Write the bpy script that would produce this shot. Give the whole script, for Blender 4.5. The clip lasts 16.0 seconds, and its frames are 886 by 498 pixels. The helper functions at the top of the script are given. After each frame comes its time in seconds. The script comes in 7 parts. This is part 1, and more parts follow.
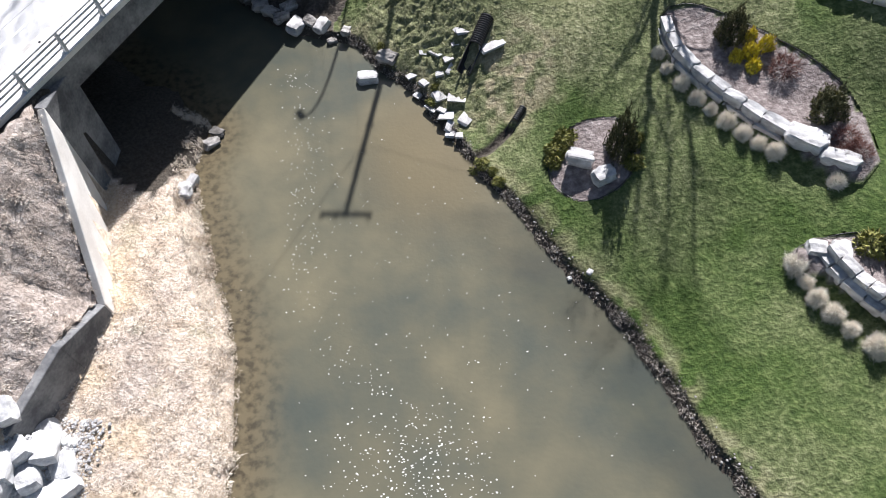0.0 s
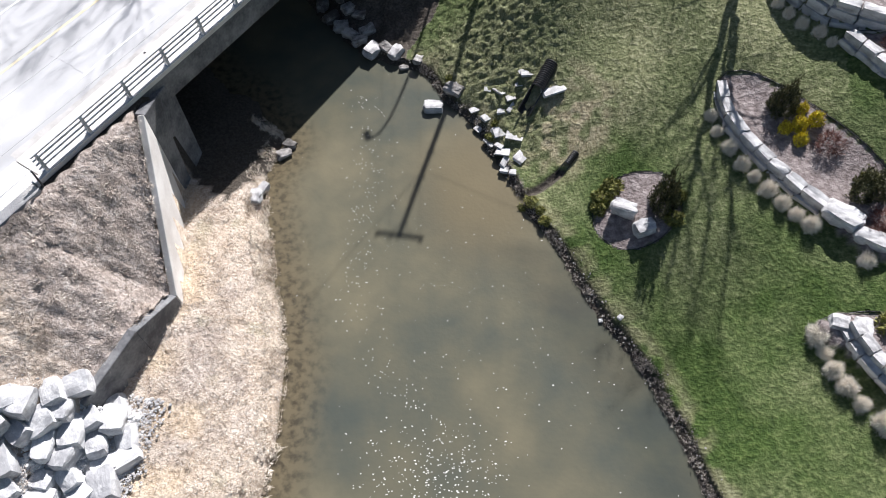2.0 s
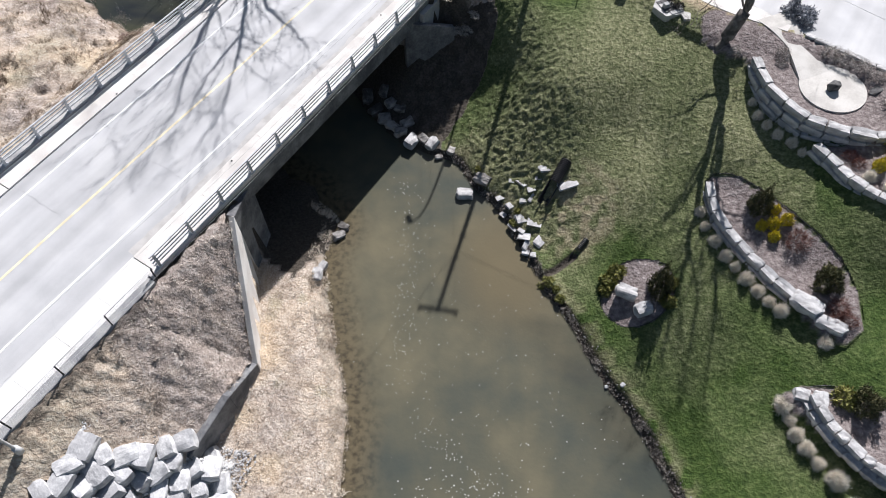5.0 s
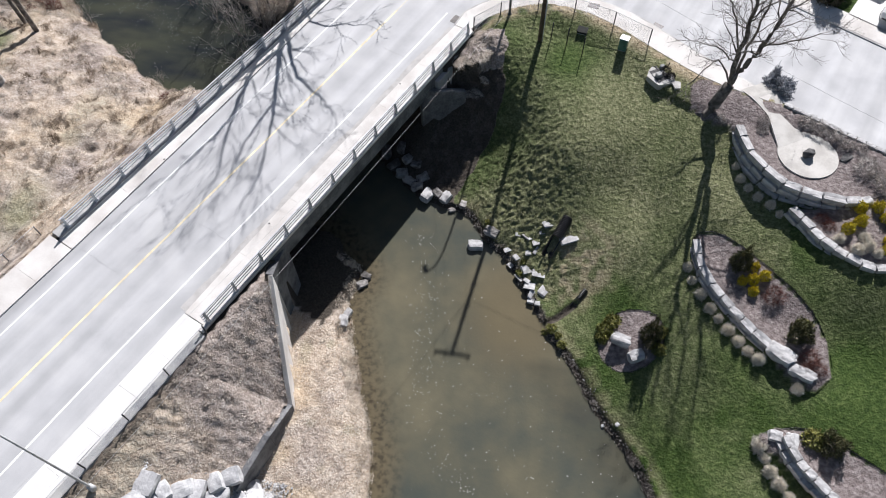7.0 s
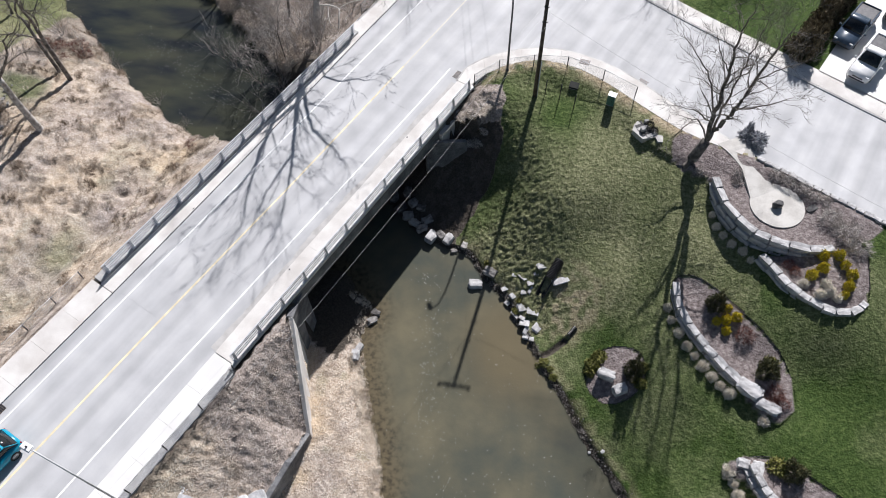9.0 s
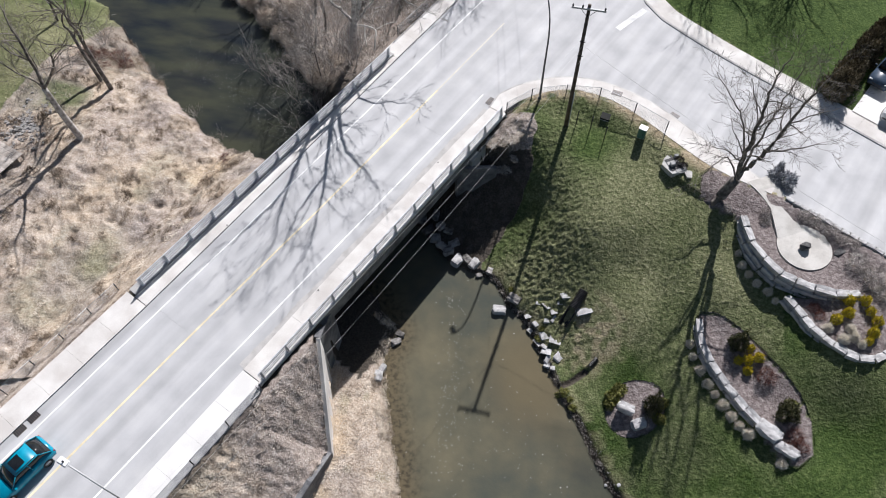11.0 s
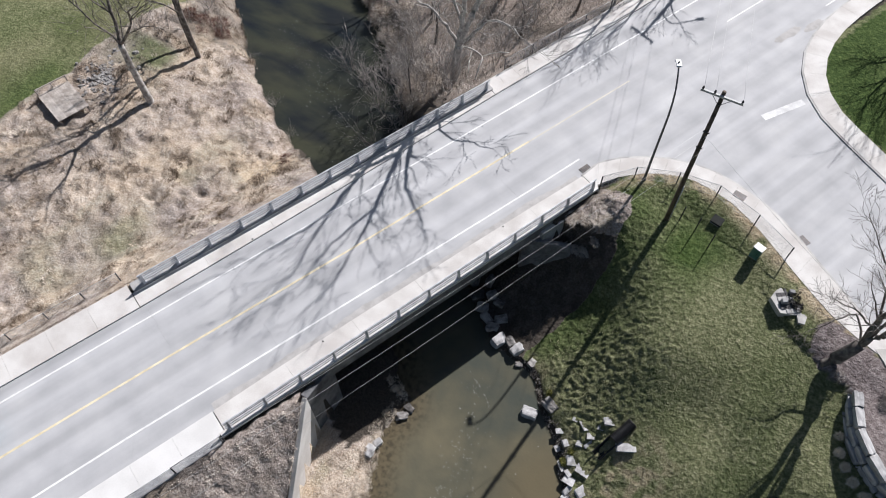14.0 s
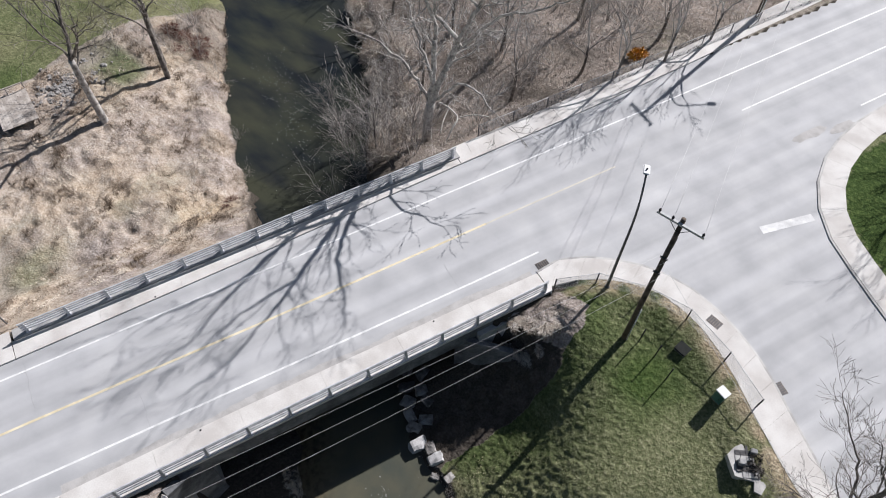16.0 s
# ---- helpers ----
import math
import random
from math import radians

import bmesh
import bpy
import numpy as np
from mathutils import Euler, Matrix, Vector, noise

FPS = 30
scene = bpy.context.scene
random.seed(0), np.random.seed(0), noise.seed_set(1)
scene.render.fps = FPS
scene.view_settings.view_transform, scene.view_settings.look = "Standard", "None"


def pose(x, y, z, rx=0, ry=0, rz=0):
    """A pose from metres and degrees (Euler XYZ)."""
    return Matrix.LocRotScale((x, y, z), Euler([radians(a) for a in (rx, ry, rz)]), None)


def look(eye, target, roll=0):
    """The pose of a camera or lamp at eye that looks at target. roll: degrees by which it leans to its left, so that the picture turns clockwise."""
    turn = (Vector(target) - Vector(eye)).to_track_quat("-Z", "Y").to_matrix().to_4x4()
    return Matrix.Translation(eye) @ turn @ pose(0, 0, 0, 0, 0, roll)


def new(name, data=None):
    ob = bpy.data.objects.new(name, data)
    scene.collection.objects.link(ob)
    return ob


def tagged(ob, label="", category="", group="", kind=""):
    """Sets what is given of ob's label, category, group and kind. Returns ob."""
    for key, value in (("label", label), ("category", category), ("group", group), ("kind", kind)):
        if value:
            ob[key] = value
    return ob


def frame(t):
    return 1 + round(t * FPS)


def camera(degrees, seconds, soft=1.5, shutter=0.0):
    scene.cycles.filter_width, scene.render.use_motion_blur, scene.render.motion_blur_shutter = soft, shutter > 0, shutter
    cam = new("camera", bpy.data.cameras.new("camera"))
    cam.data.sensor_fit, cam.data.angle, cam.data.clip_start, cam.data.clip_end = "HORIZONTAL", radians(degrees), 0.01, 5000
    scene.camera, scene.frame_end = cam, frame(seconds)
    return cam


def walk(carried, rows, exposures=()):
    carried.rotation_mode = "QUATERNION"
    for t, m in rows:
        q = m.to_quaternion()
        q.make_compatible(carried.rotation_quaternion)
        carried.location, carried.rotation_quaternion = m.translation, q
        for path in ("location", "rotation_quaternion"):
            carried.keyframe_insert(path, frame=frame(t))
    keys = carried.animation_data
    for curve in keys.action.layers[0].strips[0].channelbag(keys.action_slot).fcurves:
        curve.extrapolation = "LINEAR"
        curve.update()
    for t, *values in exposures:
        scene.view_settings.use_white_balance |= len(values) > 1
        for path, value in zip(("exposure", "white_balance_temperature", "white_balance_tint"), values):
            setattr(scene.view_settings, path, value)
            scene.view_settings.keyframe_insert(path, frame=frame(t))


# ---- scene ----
cam = camera(63.5, 16.0, 1.0)
PATH = [
    (0, (-0.194, -0.505, 28.184), (-0.238, 0.546, 26.483), -2.7),
    (0.5, (-0.17, -0.382, 28.176), (-0.334, 0.661, 26.478), -2.2),
    (1, (-0.274, -0.36, 28.751), (-0.433, 0.68, 27.049), -1.8),
    (1.5, (-0.246, -0.445, 29.76), (-0.406, 0.592, 28.057), -1.7),
    (2, (-0.396, -0.564, 31.08), (-0.552, 0.473, 29.378), -1.4),
    (2.5, (-0.551, -0.66, 32.266), (-0.71, 0.378, 30.564), -1.4),
    (3, (-0.903, -0.734, 33.559), (-1.059, 0.302, 31.856), -1.2),
    (3.5, (-1.2, -0.814, 35.055), (-1.356, 0.221, 33.35), -1.1),
    (4, (-1.47, -0.969, 36.506), (-1.629, 0.071, 34.804), -1.1),
    (6.5, (-2.817, -0.919, 43.981), (-2.983, 0.128, 42.285), -1.0),
    (7, (-2.874, -0.739, 45.571), (-3.043, 0.303, 43.873), -1.2),
    (7.5, (-2.944, -0.676, 47.145), (-3.113, 0.367, 45.447), -1.2),
    (8, (-2.938, -0.699, 48.621), (-3.109, 0.344, 46.923), -1.2),
    (8.5, (-2.916, -0.736, 50.105), (-3.088, 0.306, 48.407), -1.3),
    (9, (-2.892, -0.796, 51.563), (-3.066, 0.247, 49.865), -1.3),
    (11.5, (-3.834, 1.271, 53.318), (-4.082, 2.302, 51.621), -1.1),
    (12, (-3.672, 2.52, 52.398), (-3.949, 3.545, 50.703), -1.0),
    (12.5, (-3.45, 4.014, 51.472), (-3.77, 5.027, 49.778), -0.8),
    (13, (-3.053, 5.79, 50.608), (-3.429, 6.784, 48.914), -0.7),
    (13.5, (-2.605, 7.757, 49.719), (-3.048, 8.725, 48.026), -0.5),
    (14, (-2.11, 9.934, 48.835), (-2.621, 10.871, 47.144), -0.3),
    (14.5, (-1.608, 12.165, 47.936), (-2.184, 13.074, 46.25), 0.3),
    (15, (-1.025, 14.746, 47.077), (-1.653, 15.627, 45.395), 0.7),
    (15.5, (-0.288, 17.662, 46.573), (-0.929, 18.533, 44.891), 0.8),
    (16, (0.42, 20.59, 46.592), (-0.219, 21.471, 44.914), 1.2),
]
EXPOSURE = [(0.0, 1.12), (0.5, 0.98), (1.0, 0.96), (2.0, 0.90), (4.0, 0.67), (7.0, 0.46), (9.0, 0.42), (12.5, 0.33), (16.0, 0.19)]
walk(cam, [(t, look(eye, target, roll)) for t, eye, target, roll in PATH], EXPOSURE)

# ---- light ----
SUN_WAY = Vector((-0.116, -0.781, -0.614))
world = bpy.data.worlds.new("sky")
scene.world = world
world.use_nodes = True
sky = world.node_tree.nodes.new("ShaderNodeTexSky")
sky.sky_type, sky.sun_disc = "NISHITA", False
sky.sun_elevation, sky.sun_rotation = radians(37.9), radians(8.4)
back = world.node_tree.nodes["Background"]
back.inputs["Strength"].default_value = 0.042
world.node_tree.links.new(sky.outputs["Color"], back.inputs["Color"])
sun = new("sun", bpy.data.lights.new("sun", "SUN"))
sun.data.energy, sun.data.angle, sun.data.color = 4.95, radians(0.55), (1.0, 0.972, 0.99)
sun.matrix_world = look((0, 0, 60), Vector((0, 0, 60)) + SUN_WAY)


# ---- materials ----
def surface(name, colours, scale=3.0, fine=40.0, rough=0.85, bump=0.3, fine_mix=0.35, metal=0.0, random_by=0.0, spread=(0.35, 0.65), island=False, dist=0.05):
    """A procedural surface: a slow noise runs through the colours, a fine one grains them, both give relief."""
    m = bpy.data.materials.new(name)
    m.use_nodes = True
    t = m.node_tree
    b = t.nodes["Principled BSDF"]
    b.inputs["Roughness"].default_value, b.inputs["Metallic"].default_value = rough, metal
    co = t.nodes.new("ShaderNodeTexCoord").outputs["Object"]
    if not random_by:
        co = t.nodes.new("ShaderNodeNewGeometry").outputs["Position"]
    n1, n2 = t.nodes.new("ShaderNodeTexNoise"), t.nodes.new("ShaderNodeTexNoise")
    n1.inputs["Scale"].default_value, n2.inputs["Scale"].default_value = scale, fine
    n1.inputs["Detail"].default_value, n2.inputs["Detail"].default_value = 6, 4
    ramp = t.nodes.new("ShaderNodeValToRGB")
    r = ramp.color_ramp
    for k in range(len(colours) - 2):
        r.elements.new(0.5)
    for k, c in enumerate(colours):
        r.elements[k].position = spread[0] + (spread[1] - spread[0]) * k / (len(colours) - 1)
        r.elements[k].color = (*c, 1)
    mix = t.nodes.new("ShaderNodeMath")
    mix.operation = "MULTIPLY_ADD"
    mix.inputs[1].default_value = fine_mix
    sub = t.nodes.new("ShaderNodeMath")
    sub.operation = "SUBTRACT"
    sub.inputs[1].default_value = 0.5
    for n in (n1, n2):
        t.links.new(co, n.inputs["Vector"])
    t.links.new(n2.outputs["Fac"], sub.inputs[0])
    t.links.new(sub.outputs[0], mix.inputs[0])
    t.links.new(n1.outputs["Fac"], mix.inputs[2])
    drive = mix.outputs[0]
    if random_by:
        info = t.nodes.new("ShaderNodeNewGeometry").outputs["Random Per Island"] if island else t.nodes.new("ShaderNodeObjectInfo").outputs["Random"]
        add = t.nodes.new("ShaderNodeMath")
        add.operation = "MULTIPLY_ADD"
        add.inputs[1].default_value = random_by
        t.links.new(info, add.inputs[0])
        t.links.new(drive, add.inputs[2])
        off = t.nodes.new("ShaderNodeMath")
        off.operation = "SUBTRACT"
        off.inputs[1].default_value = random_by / 2
        t.links.new(add.outputs[0], off.inputs[0])
        drive = off.outputs[0]
    t.links.new(drive, ramp.inputs["Fac"])
    t.links.new(ramp.outputs["Color"], b.inputs["Base Color"])
    if bump:
        bp = t.nodes.new("ShaderNodeBump")
        bp.inputs["Strength"].default_value, bp.inputs["Distance"].default_value = bump, dist
        t.links.new(mix.outputs[0], bp.inputs["Height"])
        t.links.new(bp.outputs["Normal"], b.inputs["Normal"])
    return m


CONCRETE = surface("concrete", [(0.36, 0.35, 0.34), (0.48, 0.47, 0.45), (0.58, 0.57, 0.55)], 0.9, 14, 0.85, 0.15)
OLD_CONCRETE = surface("old concrete", [(0.24, 0.24, 0.25), (0.36, 0.36, 0.36), (0.46, 0.45, 0.43)], 0.7, 9, 0.85, 0.2)
# Darker, bluer concrete: the shade on fascias and walls is put into its colour.
SHADED_CONCRETE = surface("shade-toned concrete", [(0.085, 0.087, 0.094), (0.155, 0.157, 0.163), (0.235, 0.236, 0.238)], 0.8, 7, 0.9, 0.2)
PATIO_CONCRETE = surface("patio concrete", [(0.45, 0.43, 0.40), (0.53, 0.51, 0.475), (0.61, 0.59, 0.555)], 0.8, 12, 0.85, 0.1)
WALK_CONCRETE = surface("pavement concrete", [(0.56, 0.53, 0.50), (0.64, 0.615, 0.585), (0.72, 0.70, 0.67)], 0.6, 12, 0.85, 0.1)
NEW_CONCRETE = surface("fresh concrete", [(0.68, 0.67, 0.65), (0.74, 0.73, 0.71), (0.78, 0.77, 0.75)], 0.6, 12, 0.8, 0.08)
RAIL_STEEL = surface("galvanised steel", [(0.44, 0.45, 0.47), (0.54, 0.55, 0.57), (0.64, 0.65, 0.67)], 2, 25, 0.55, 0.05, metal=0.15)
DARK_METAL = surface("dark steel", [(0.03, 0.03, 0.035), (0.06, 0.06, 0.065)], 3, 30, 0.5, 0.05, metal=0.4)
GREY_POLE = surface("grey painted steel", [(0.10, 0.10, 0.11), (0.17, 0.17, 0.18)], 2, 20, 0.5, 0.05, metal=0.3)
POLE_WOOD = surface("creosoted wood", [(0.045, 0.035, 0.028), (0.09, 0.07, 0.055), (0.14, 0.11, 0.09)], 2, 30, 0.85, 0.3)
BARK = surface("grey bark", [(0.085, 0.075, 0.067), (0.165, 0.145, 0.13), (0.27, 0.245, 0.22)], 3, 22, 0.9, 0.5)
PALE_BARK = surface("pale bark", [(0.25, 0.23, 0.215), (0.44, 0.415, 0.39), (0.60, 0.575, 0.545)], 3, 18, 0.9, 0.4)
TWIGS = surface("bare twigs", [(0.23, 0.205, 0.19), (0.43, 0.395, 0.365), (0.62, 0.58, 0.545)], 1.2, 8, 0.9, 0.0)
RED_TWIGS = surface("reddish twigs", [(0.09, 0.035, 0.03), (0.17, 0.07, 0.055), (0.24, 0.12, 0.09)], 1.2, 8, 0.9, 0.0)
LIMESTONE = surface("limestone", [(0.30, 0.295, 0.295), (0.46, 0.455, 0.455), (0.61, 0.605, 0.60)], 1.5, 16, 0.85, 0.5, random_by=0.12)
RIPRAP = surface("white quarry stone", [(0.38, 0.38, 0.39), (0.52, 0.52, 0.525), (0.66, 0.66, 0.66)], 2.2, 14, 0.85, 0.7, random_by=0.25)
DARK_STONE = surface("dark stone", [(0.035, 0.035, 0.038), (0.08, 0.078, 0.08), (0.14, 0.135, 0.13)], 3, 20, 0.8, 0.5)
BANK_STONE = surface("river stones", [(0.09, 0.083, 0.078), (0.20, 0.188, 0.178), (0.35, 0.335, 0.32)], 1.6, 14, 0.85, 0.4, random_by=0.3)
WEED = surface("wet bank litter", [(0.09, 0.078, 0.07), (0.21, 0.185, 0.165), (0.40, 0.36, 0.31)], 2, 12, 0.9, 0.0, random_by=0.5, island=True)
EVERGREEN = surface("dark evergreen", [(0.028, 0.032, 0.012), (0.075, 0.080, 0.030), (0.15, 0.135, 0.06)], 3, 20, 0.8, 0.0, random_by=0.25, island=True)
GOLD_LEAF = surface("golden foliage", [(0.32, 0.25, 0.015), (0.58, 0.49, 0.035), (0.74, 0.64, 0.07)], 3, 20, 0.7, 0.0, random_by=0.25, island=True)
OLIVE_LEAF = surface("olive foliage", [(0.09, 0.10, 0.024), (0.19, 0.195, 0.048), (0.32, 0.30, 0.085)], 3, 20, 0.8, 0.0, random_by=0.25, island=True)
BLUE_LEAF = surface("blue spruce foliage", [(0.20, 0.205, 0.225), (0.38, 0.39, 0.42), (0.58, 0.59, 0.62)], 3, 20, 0.8, 0.0, random_by=0.25, island=True)
TAN_BLADE = surface("dry ornamental grass", [(0.70, 0.64, 0.55), (0.82, 0.77, 0.68), (0.88, 0.85, 0.79)], 2, 12, 0.9, 0.0, random_by=0.3, island=True)
DEAD_WEED = surface("dead weeds", [(0.42, 0.35, 0.295), (0.64, 0.56, 0.49), (0.80, 0.74, 0.67)], 0.5, 5, 0.9, 0.0, random_by=0.3, island=True)
DRY_BLADE = surface("dead grass blades", [(0.37, 0.30, 0.225), (0.60, 0.52, 0.425), (0.78, 0.71, 0.61)], 0.5, 5, 0.9, 0.0, random_by=0.25, island=True)
PALE_LAWN = surface("pale lawn blades", [(0.135, 0.148, 0.066), (0.255, 0.260, 0.130), (0.43, 0.415, 0.25)], 0.4, 4, 0.9, 0.0, random_by=0.3, island=True)
TERRACE_BLADE = surface("matted dead grass", [(0.165, 0.120, 0.083), (0.325, 0.252, 0.187), (0.525, 0.442, 0.357), (0.72, 0.65, 0.56)], 0.4, 3, 0.9, 0.0, random_by=0.2, island=True, spread=(0.38, 0.64))
SCRUB_STALK = surface("grey brown stalks", [(0.20, 0.165, 0.14), (0.40, 0.345, 0.30), (0.64, 0.58, 0.53)], 0.5, 5, 0.9, 0.0, random_by=0.3, island=True)
BLEACHED = surface("bleached dead wood", [(0.42, 0.40, 0.37), (0.60, 0.58, 0.54), (0.74, 0.72, 0.69)], 2, 12, 0.85, 0.2)
DARK_BRUSH = surface("dark brushwood", [(0.035, 0.03, 0.026), (0.075, 0.064, 0.055), (0.14, 0.12, 0.10)], 1.0, 6, 0.9, 0.0, random_by=0.4, island=True)
PALE_TWIGS = surface("pale dead twigs", [(0.36, 0.30, 0.24), (0.56, 0.49, 0.42), (0.76, 0.70, 0.63)], 1.2, 8, 0.9, 0.0, random_by=0.3, island=True)
ORANGE_LEAF = surface("orange foliage", [(0.35, 0.14, 0.01), (0.55, 0.25, 0.02), (0.68, 0.36, 0.05)], 3, 20, 0.7, 0.0, random_by=0.25, island=True)
LIGHT_POLE = surface("pale grey steel", [(0.42, 0.43, 0.44), (0.54, 0.55, 0.56)], 2, 20, 0.6, 0.03)
STRAW = surface("trodden straw", [(0.45, 0.38, 0.315), (0.60, 0.53, 0.455), (0.74, 0.685, 0.615)], 0.5, 5, 0.9, 0.0, random_by=0.2, island=True)
LAWN_BLADE = surface("lawn blades", [(0.044, 0.074, 0.017), (0.094, 0.130, 0.036), (0.195, 0.216, 0.084)], 0.35, 3, 0.85, 0.0, random_by=0.3, island=True)
BLACK_PIPE = surface("black plastic", [(0.010, 0.010, 0.012), (0.022, 0.022, 0.025)], 3, 20, 0.4, 0.05)
GUTTER_DIRT = surface("gutter silt", [(0.40, 0.385, 0.37), (0.46, 0.445, 0.43), (0.51, 0.495, 0.48)], 1.5, 12, 0.9, 0.1)
WHITE_PAINT = surface("white road paint", [(0.74, 0.74, 0.73), (0.88, 0.88, 0.87)], 3, 30, 0.7, 0.05)
YELLOW_PAINT = surface("yellow road paint", [(0.62, 0.54, 0.37), (0.77, 0.67, 0.46), (0.84, 0.75, 0.55)], 1.2, 30, 0.7, 0.05)
WORN_PAINT = surface("worn white road paint", [(0.56, 0.56, 0.555), (0.68, 0.68, 0.675), (0.80, 0.80, 0.79)], 1.4, 26, 0.75, 0.05, spread=(0.35, 0.65))
FADED_YELLOW = surface("faded yellow road paint", [(0.55, 0.525, 0.46), (0.66, 0.625, 0.54)], 1.2, 30, 0.7, 0.05)
GREEN_BOX = surface("green enamel", [(0.06, 0.16, 0.13), (0.10, 0.22, 0.18)], 2, 20, 0.4, 0.03)
DARK_GREEN = surface("dark green enamel", [(0.010, 0.012, 0.010), (0.018, 0.02, 0.018)], 2, 20, 0.9, 0.03)
WHITE_METAL = surface("white enamel", [(0.72, 0.73, 0.74), (0.80, 0.80, 0.80)], 2, 20, 0.4, 0.02)
LENS_GLASS = surface("lamp lens", [(0.70, 0.71, 0.73), (0.80, 0.80, 0.80)], 2, 20, 0.15, 0.0)
GRATE = surface("cast iron", [(0.10, 0.085, 0.075), (0.18, 0.15, 0.13)], 4, 30, 0.7, 0.2, metal=0.4)
WOOD_DECK = surface("weathered planks", [(0.34, 0.30, 0.265), (0.48, 0.43, 0.385), (0.60, 0.55, 0.50)], 2, 18, 0.9, 0.2, random_by=0.2)
WIRE = surface("cable", [(0.55, 0.55, 0.55), (0.65, 0.65, 0.65)], 2, 10, 0.5, 0.0)
FOAM = surface("foam", [(0.62, 0.61, 0.57), (0.80, 0.79, 0.76)], 3, 20, 0.9, 0.0)
TYRE = surface("tyre rubber", [(0.012, 0.012, 0.013), (0.03, 0.03, 0.03)], 3, 20, 0.8, 0.05)
RIM = surface("alloy", [(0.35, 0.35, 0.36), (0.5, 0.5, 0.5)], 3, 20, 0.3, 0.0, metal=0.9)
CAR_GLASS = surface("tinted glass", [(0.008, 0.010, 0.012), (0.014, 0.016, 0.018)], 2, 10, 0.05, 0.0)
TEAL_PAINT = surface("teal car paint", [(0.0, 0.22, 0.34), (0.0, 0.27, 0.40)], 2, 10, 0.25, 0.0)
WHITE_CAR = surface("white car paint", [(0.78, 0.78, 0.78), (0.84, 0.84, 0.84)], 2, 10, 0.25, 0.0)
NAVY_PAINT = surface("slate blue car paint", [(0.05, 0.075, 0.11), (0.07, 0.10, 0.145)], 2, 10, 0.25, 0.0)
BLACK_PAINT = surface("black car paint", [(0.010, 0.010, 0.012), (0.016, 0.016, 0.018)], 2, 10, 0.2, 0.0)
RED_LAMP = surface("red lamp glass", [(0.35, 0.01, 0.01), (0.45, 0.02, 0.02)], 2, 10, 0.2, 0.0)


def asphalt():
    """Light worn asphalt with paler wheel tracks along the road, thin cracks and stains."""
    m = surface("worn asphalt", [(0.41, 0.413, 0.422), (0.485, 0.487, 0.495), (0.56, 0.56, 0.56)], 0.45, 22, 0.8, 0.12, 0.35, spread=(0.25, 0.75))
    t = m.node_tree
    b = t.nodes["Principled BSDF"]
    pos = t.nodes.new("ShaderNodeNewGeometry").outputs["Position"]
    across = t.nodes.new("ShaderNodeVectorMath")
    across.operation = "DOT_PRODUCT"
    across.inputs[1].default_value = (-0.9084, 0.418, 0)
    t.links.new(pos, across.inputs[0])
    wave = t.nodes.new("ShaderNodeMath")
    wave.operation = "MULTIPLY_ADD"
    wave.inputs[1].default_value, wave.inputs[2].default_value = 2 * math.pi / 1.72, 1.1
    t.links.new(across.outputs["Value"], wave.inputs[0])
    sine = t.nodes.new("ShaderNodeMath")
    sine.operation = "SINE"
    t.links.new(wave.outputs[0], sine.inputs[0])
    length = t.nodes.new("ShaderNodeVectorMath")
    length.operation = "DOT_PRODUCT"
    length.inputs[1].default_value = (0.418 * 0.03, 0.9084 * 0.03, 0)
    t.links.new(pos, length.inputs[0])
    along = t.nodes.new("ShaderNodeCombineXYZ")
    t.links.new(length.outputs["Value"], along.inputs[0])
    t.links.new(across.outputs["Value"], along.inputs[1])
    streak = t.nodes.new("ShaderNodeTexNoise")
    streak.inputs["Scale"].default_value = 1.0
    t.links.new(along.outputs["Vector"], streak.inputs["Vector"])
    amount = t.nodes.new("ShaderNodeMath")
    amount.operation = "MULTIPLY_ADD"
    amount.inputs[1].default_value, amount.inputs[2].default_value = 0.06, 0.985
    t.links.new(sine.outputs[0], amount.inputs[0])
    two = t.nodes.new("ShaderNodeMath")
    two.operation = "MULTIPLY_ADD"
    two.inputs[1].default_value, two.inputs[2].default_value = 0.5, -0.25
    t.links.new(streak.outputs["Fac"], two.inputs[0])
    total = t.nodes.new("ShaderNodeMath")
    t.links.new(amount.outputs[0], total.inputs[0])
    t.links.new(two.outputs[0], total.inputs[1])
    # cracks
    vor = t.nodes.new("ShaderNodeTexVoronoi")
    vor.feature = "DISTANCE_TO_EDGE"
    vor.inputs["Scale"].default_value = 0.08
    warp = t.nodes.new("ShaderNodeTexNoise")
    warp.inputs["Scale"].default_value = 0.8
    shift = t.nodes.new("ShaderNodeMixRGB")
    shift.blend_type = "ADD"
    shift.inputs["Fac"].default_value = 0.8
    t.links.new(pos, warp.inputs["Vector"])
    t.links.new(pos, shift.inputs[1])
    t.links.new(warp.outputs["Color"], shift.inputs[2])
    t.links.new(shift.outputs[0], vor.inputs["Vector"])
    crack = t.nodes.new("ShaderNodeMapRange")
    crack.inputs["From Min"].default_value, crack.inputs["From Max"].default_value = 0.0, 0.006
    crack.inputs["To Min"].default_value, crack.inputs["To Max"].default_value = 0.975, 1.0
    t.links.new(vor.outputs["Distance"], crack.inputs["Value"])
    last = t.nodes.new("ShaderNodeMath")
    last.operation = "MULTIPLY"
    t.links.new(total.outputs[0], last.inputs[0])
    t.links.new(crack.outputs[0], last.inputs[1])
    mul = t.nodes.new("ShaderNodeMixRGB")
    mul.blend_type = "MULTIPLY"
    mul.inputs["Fac"].default_value = 1.0
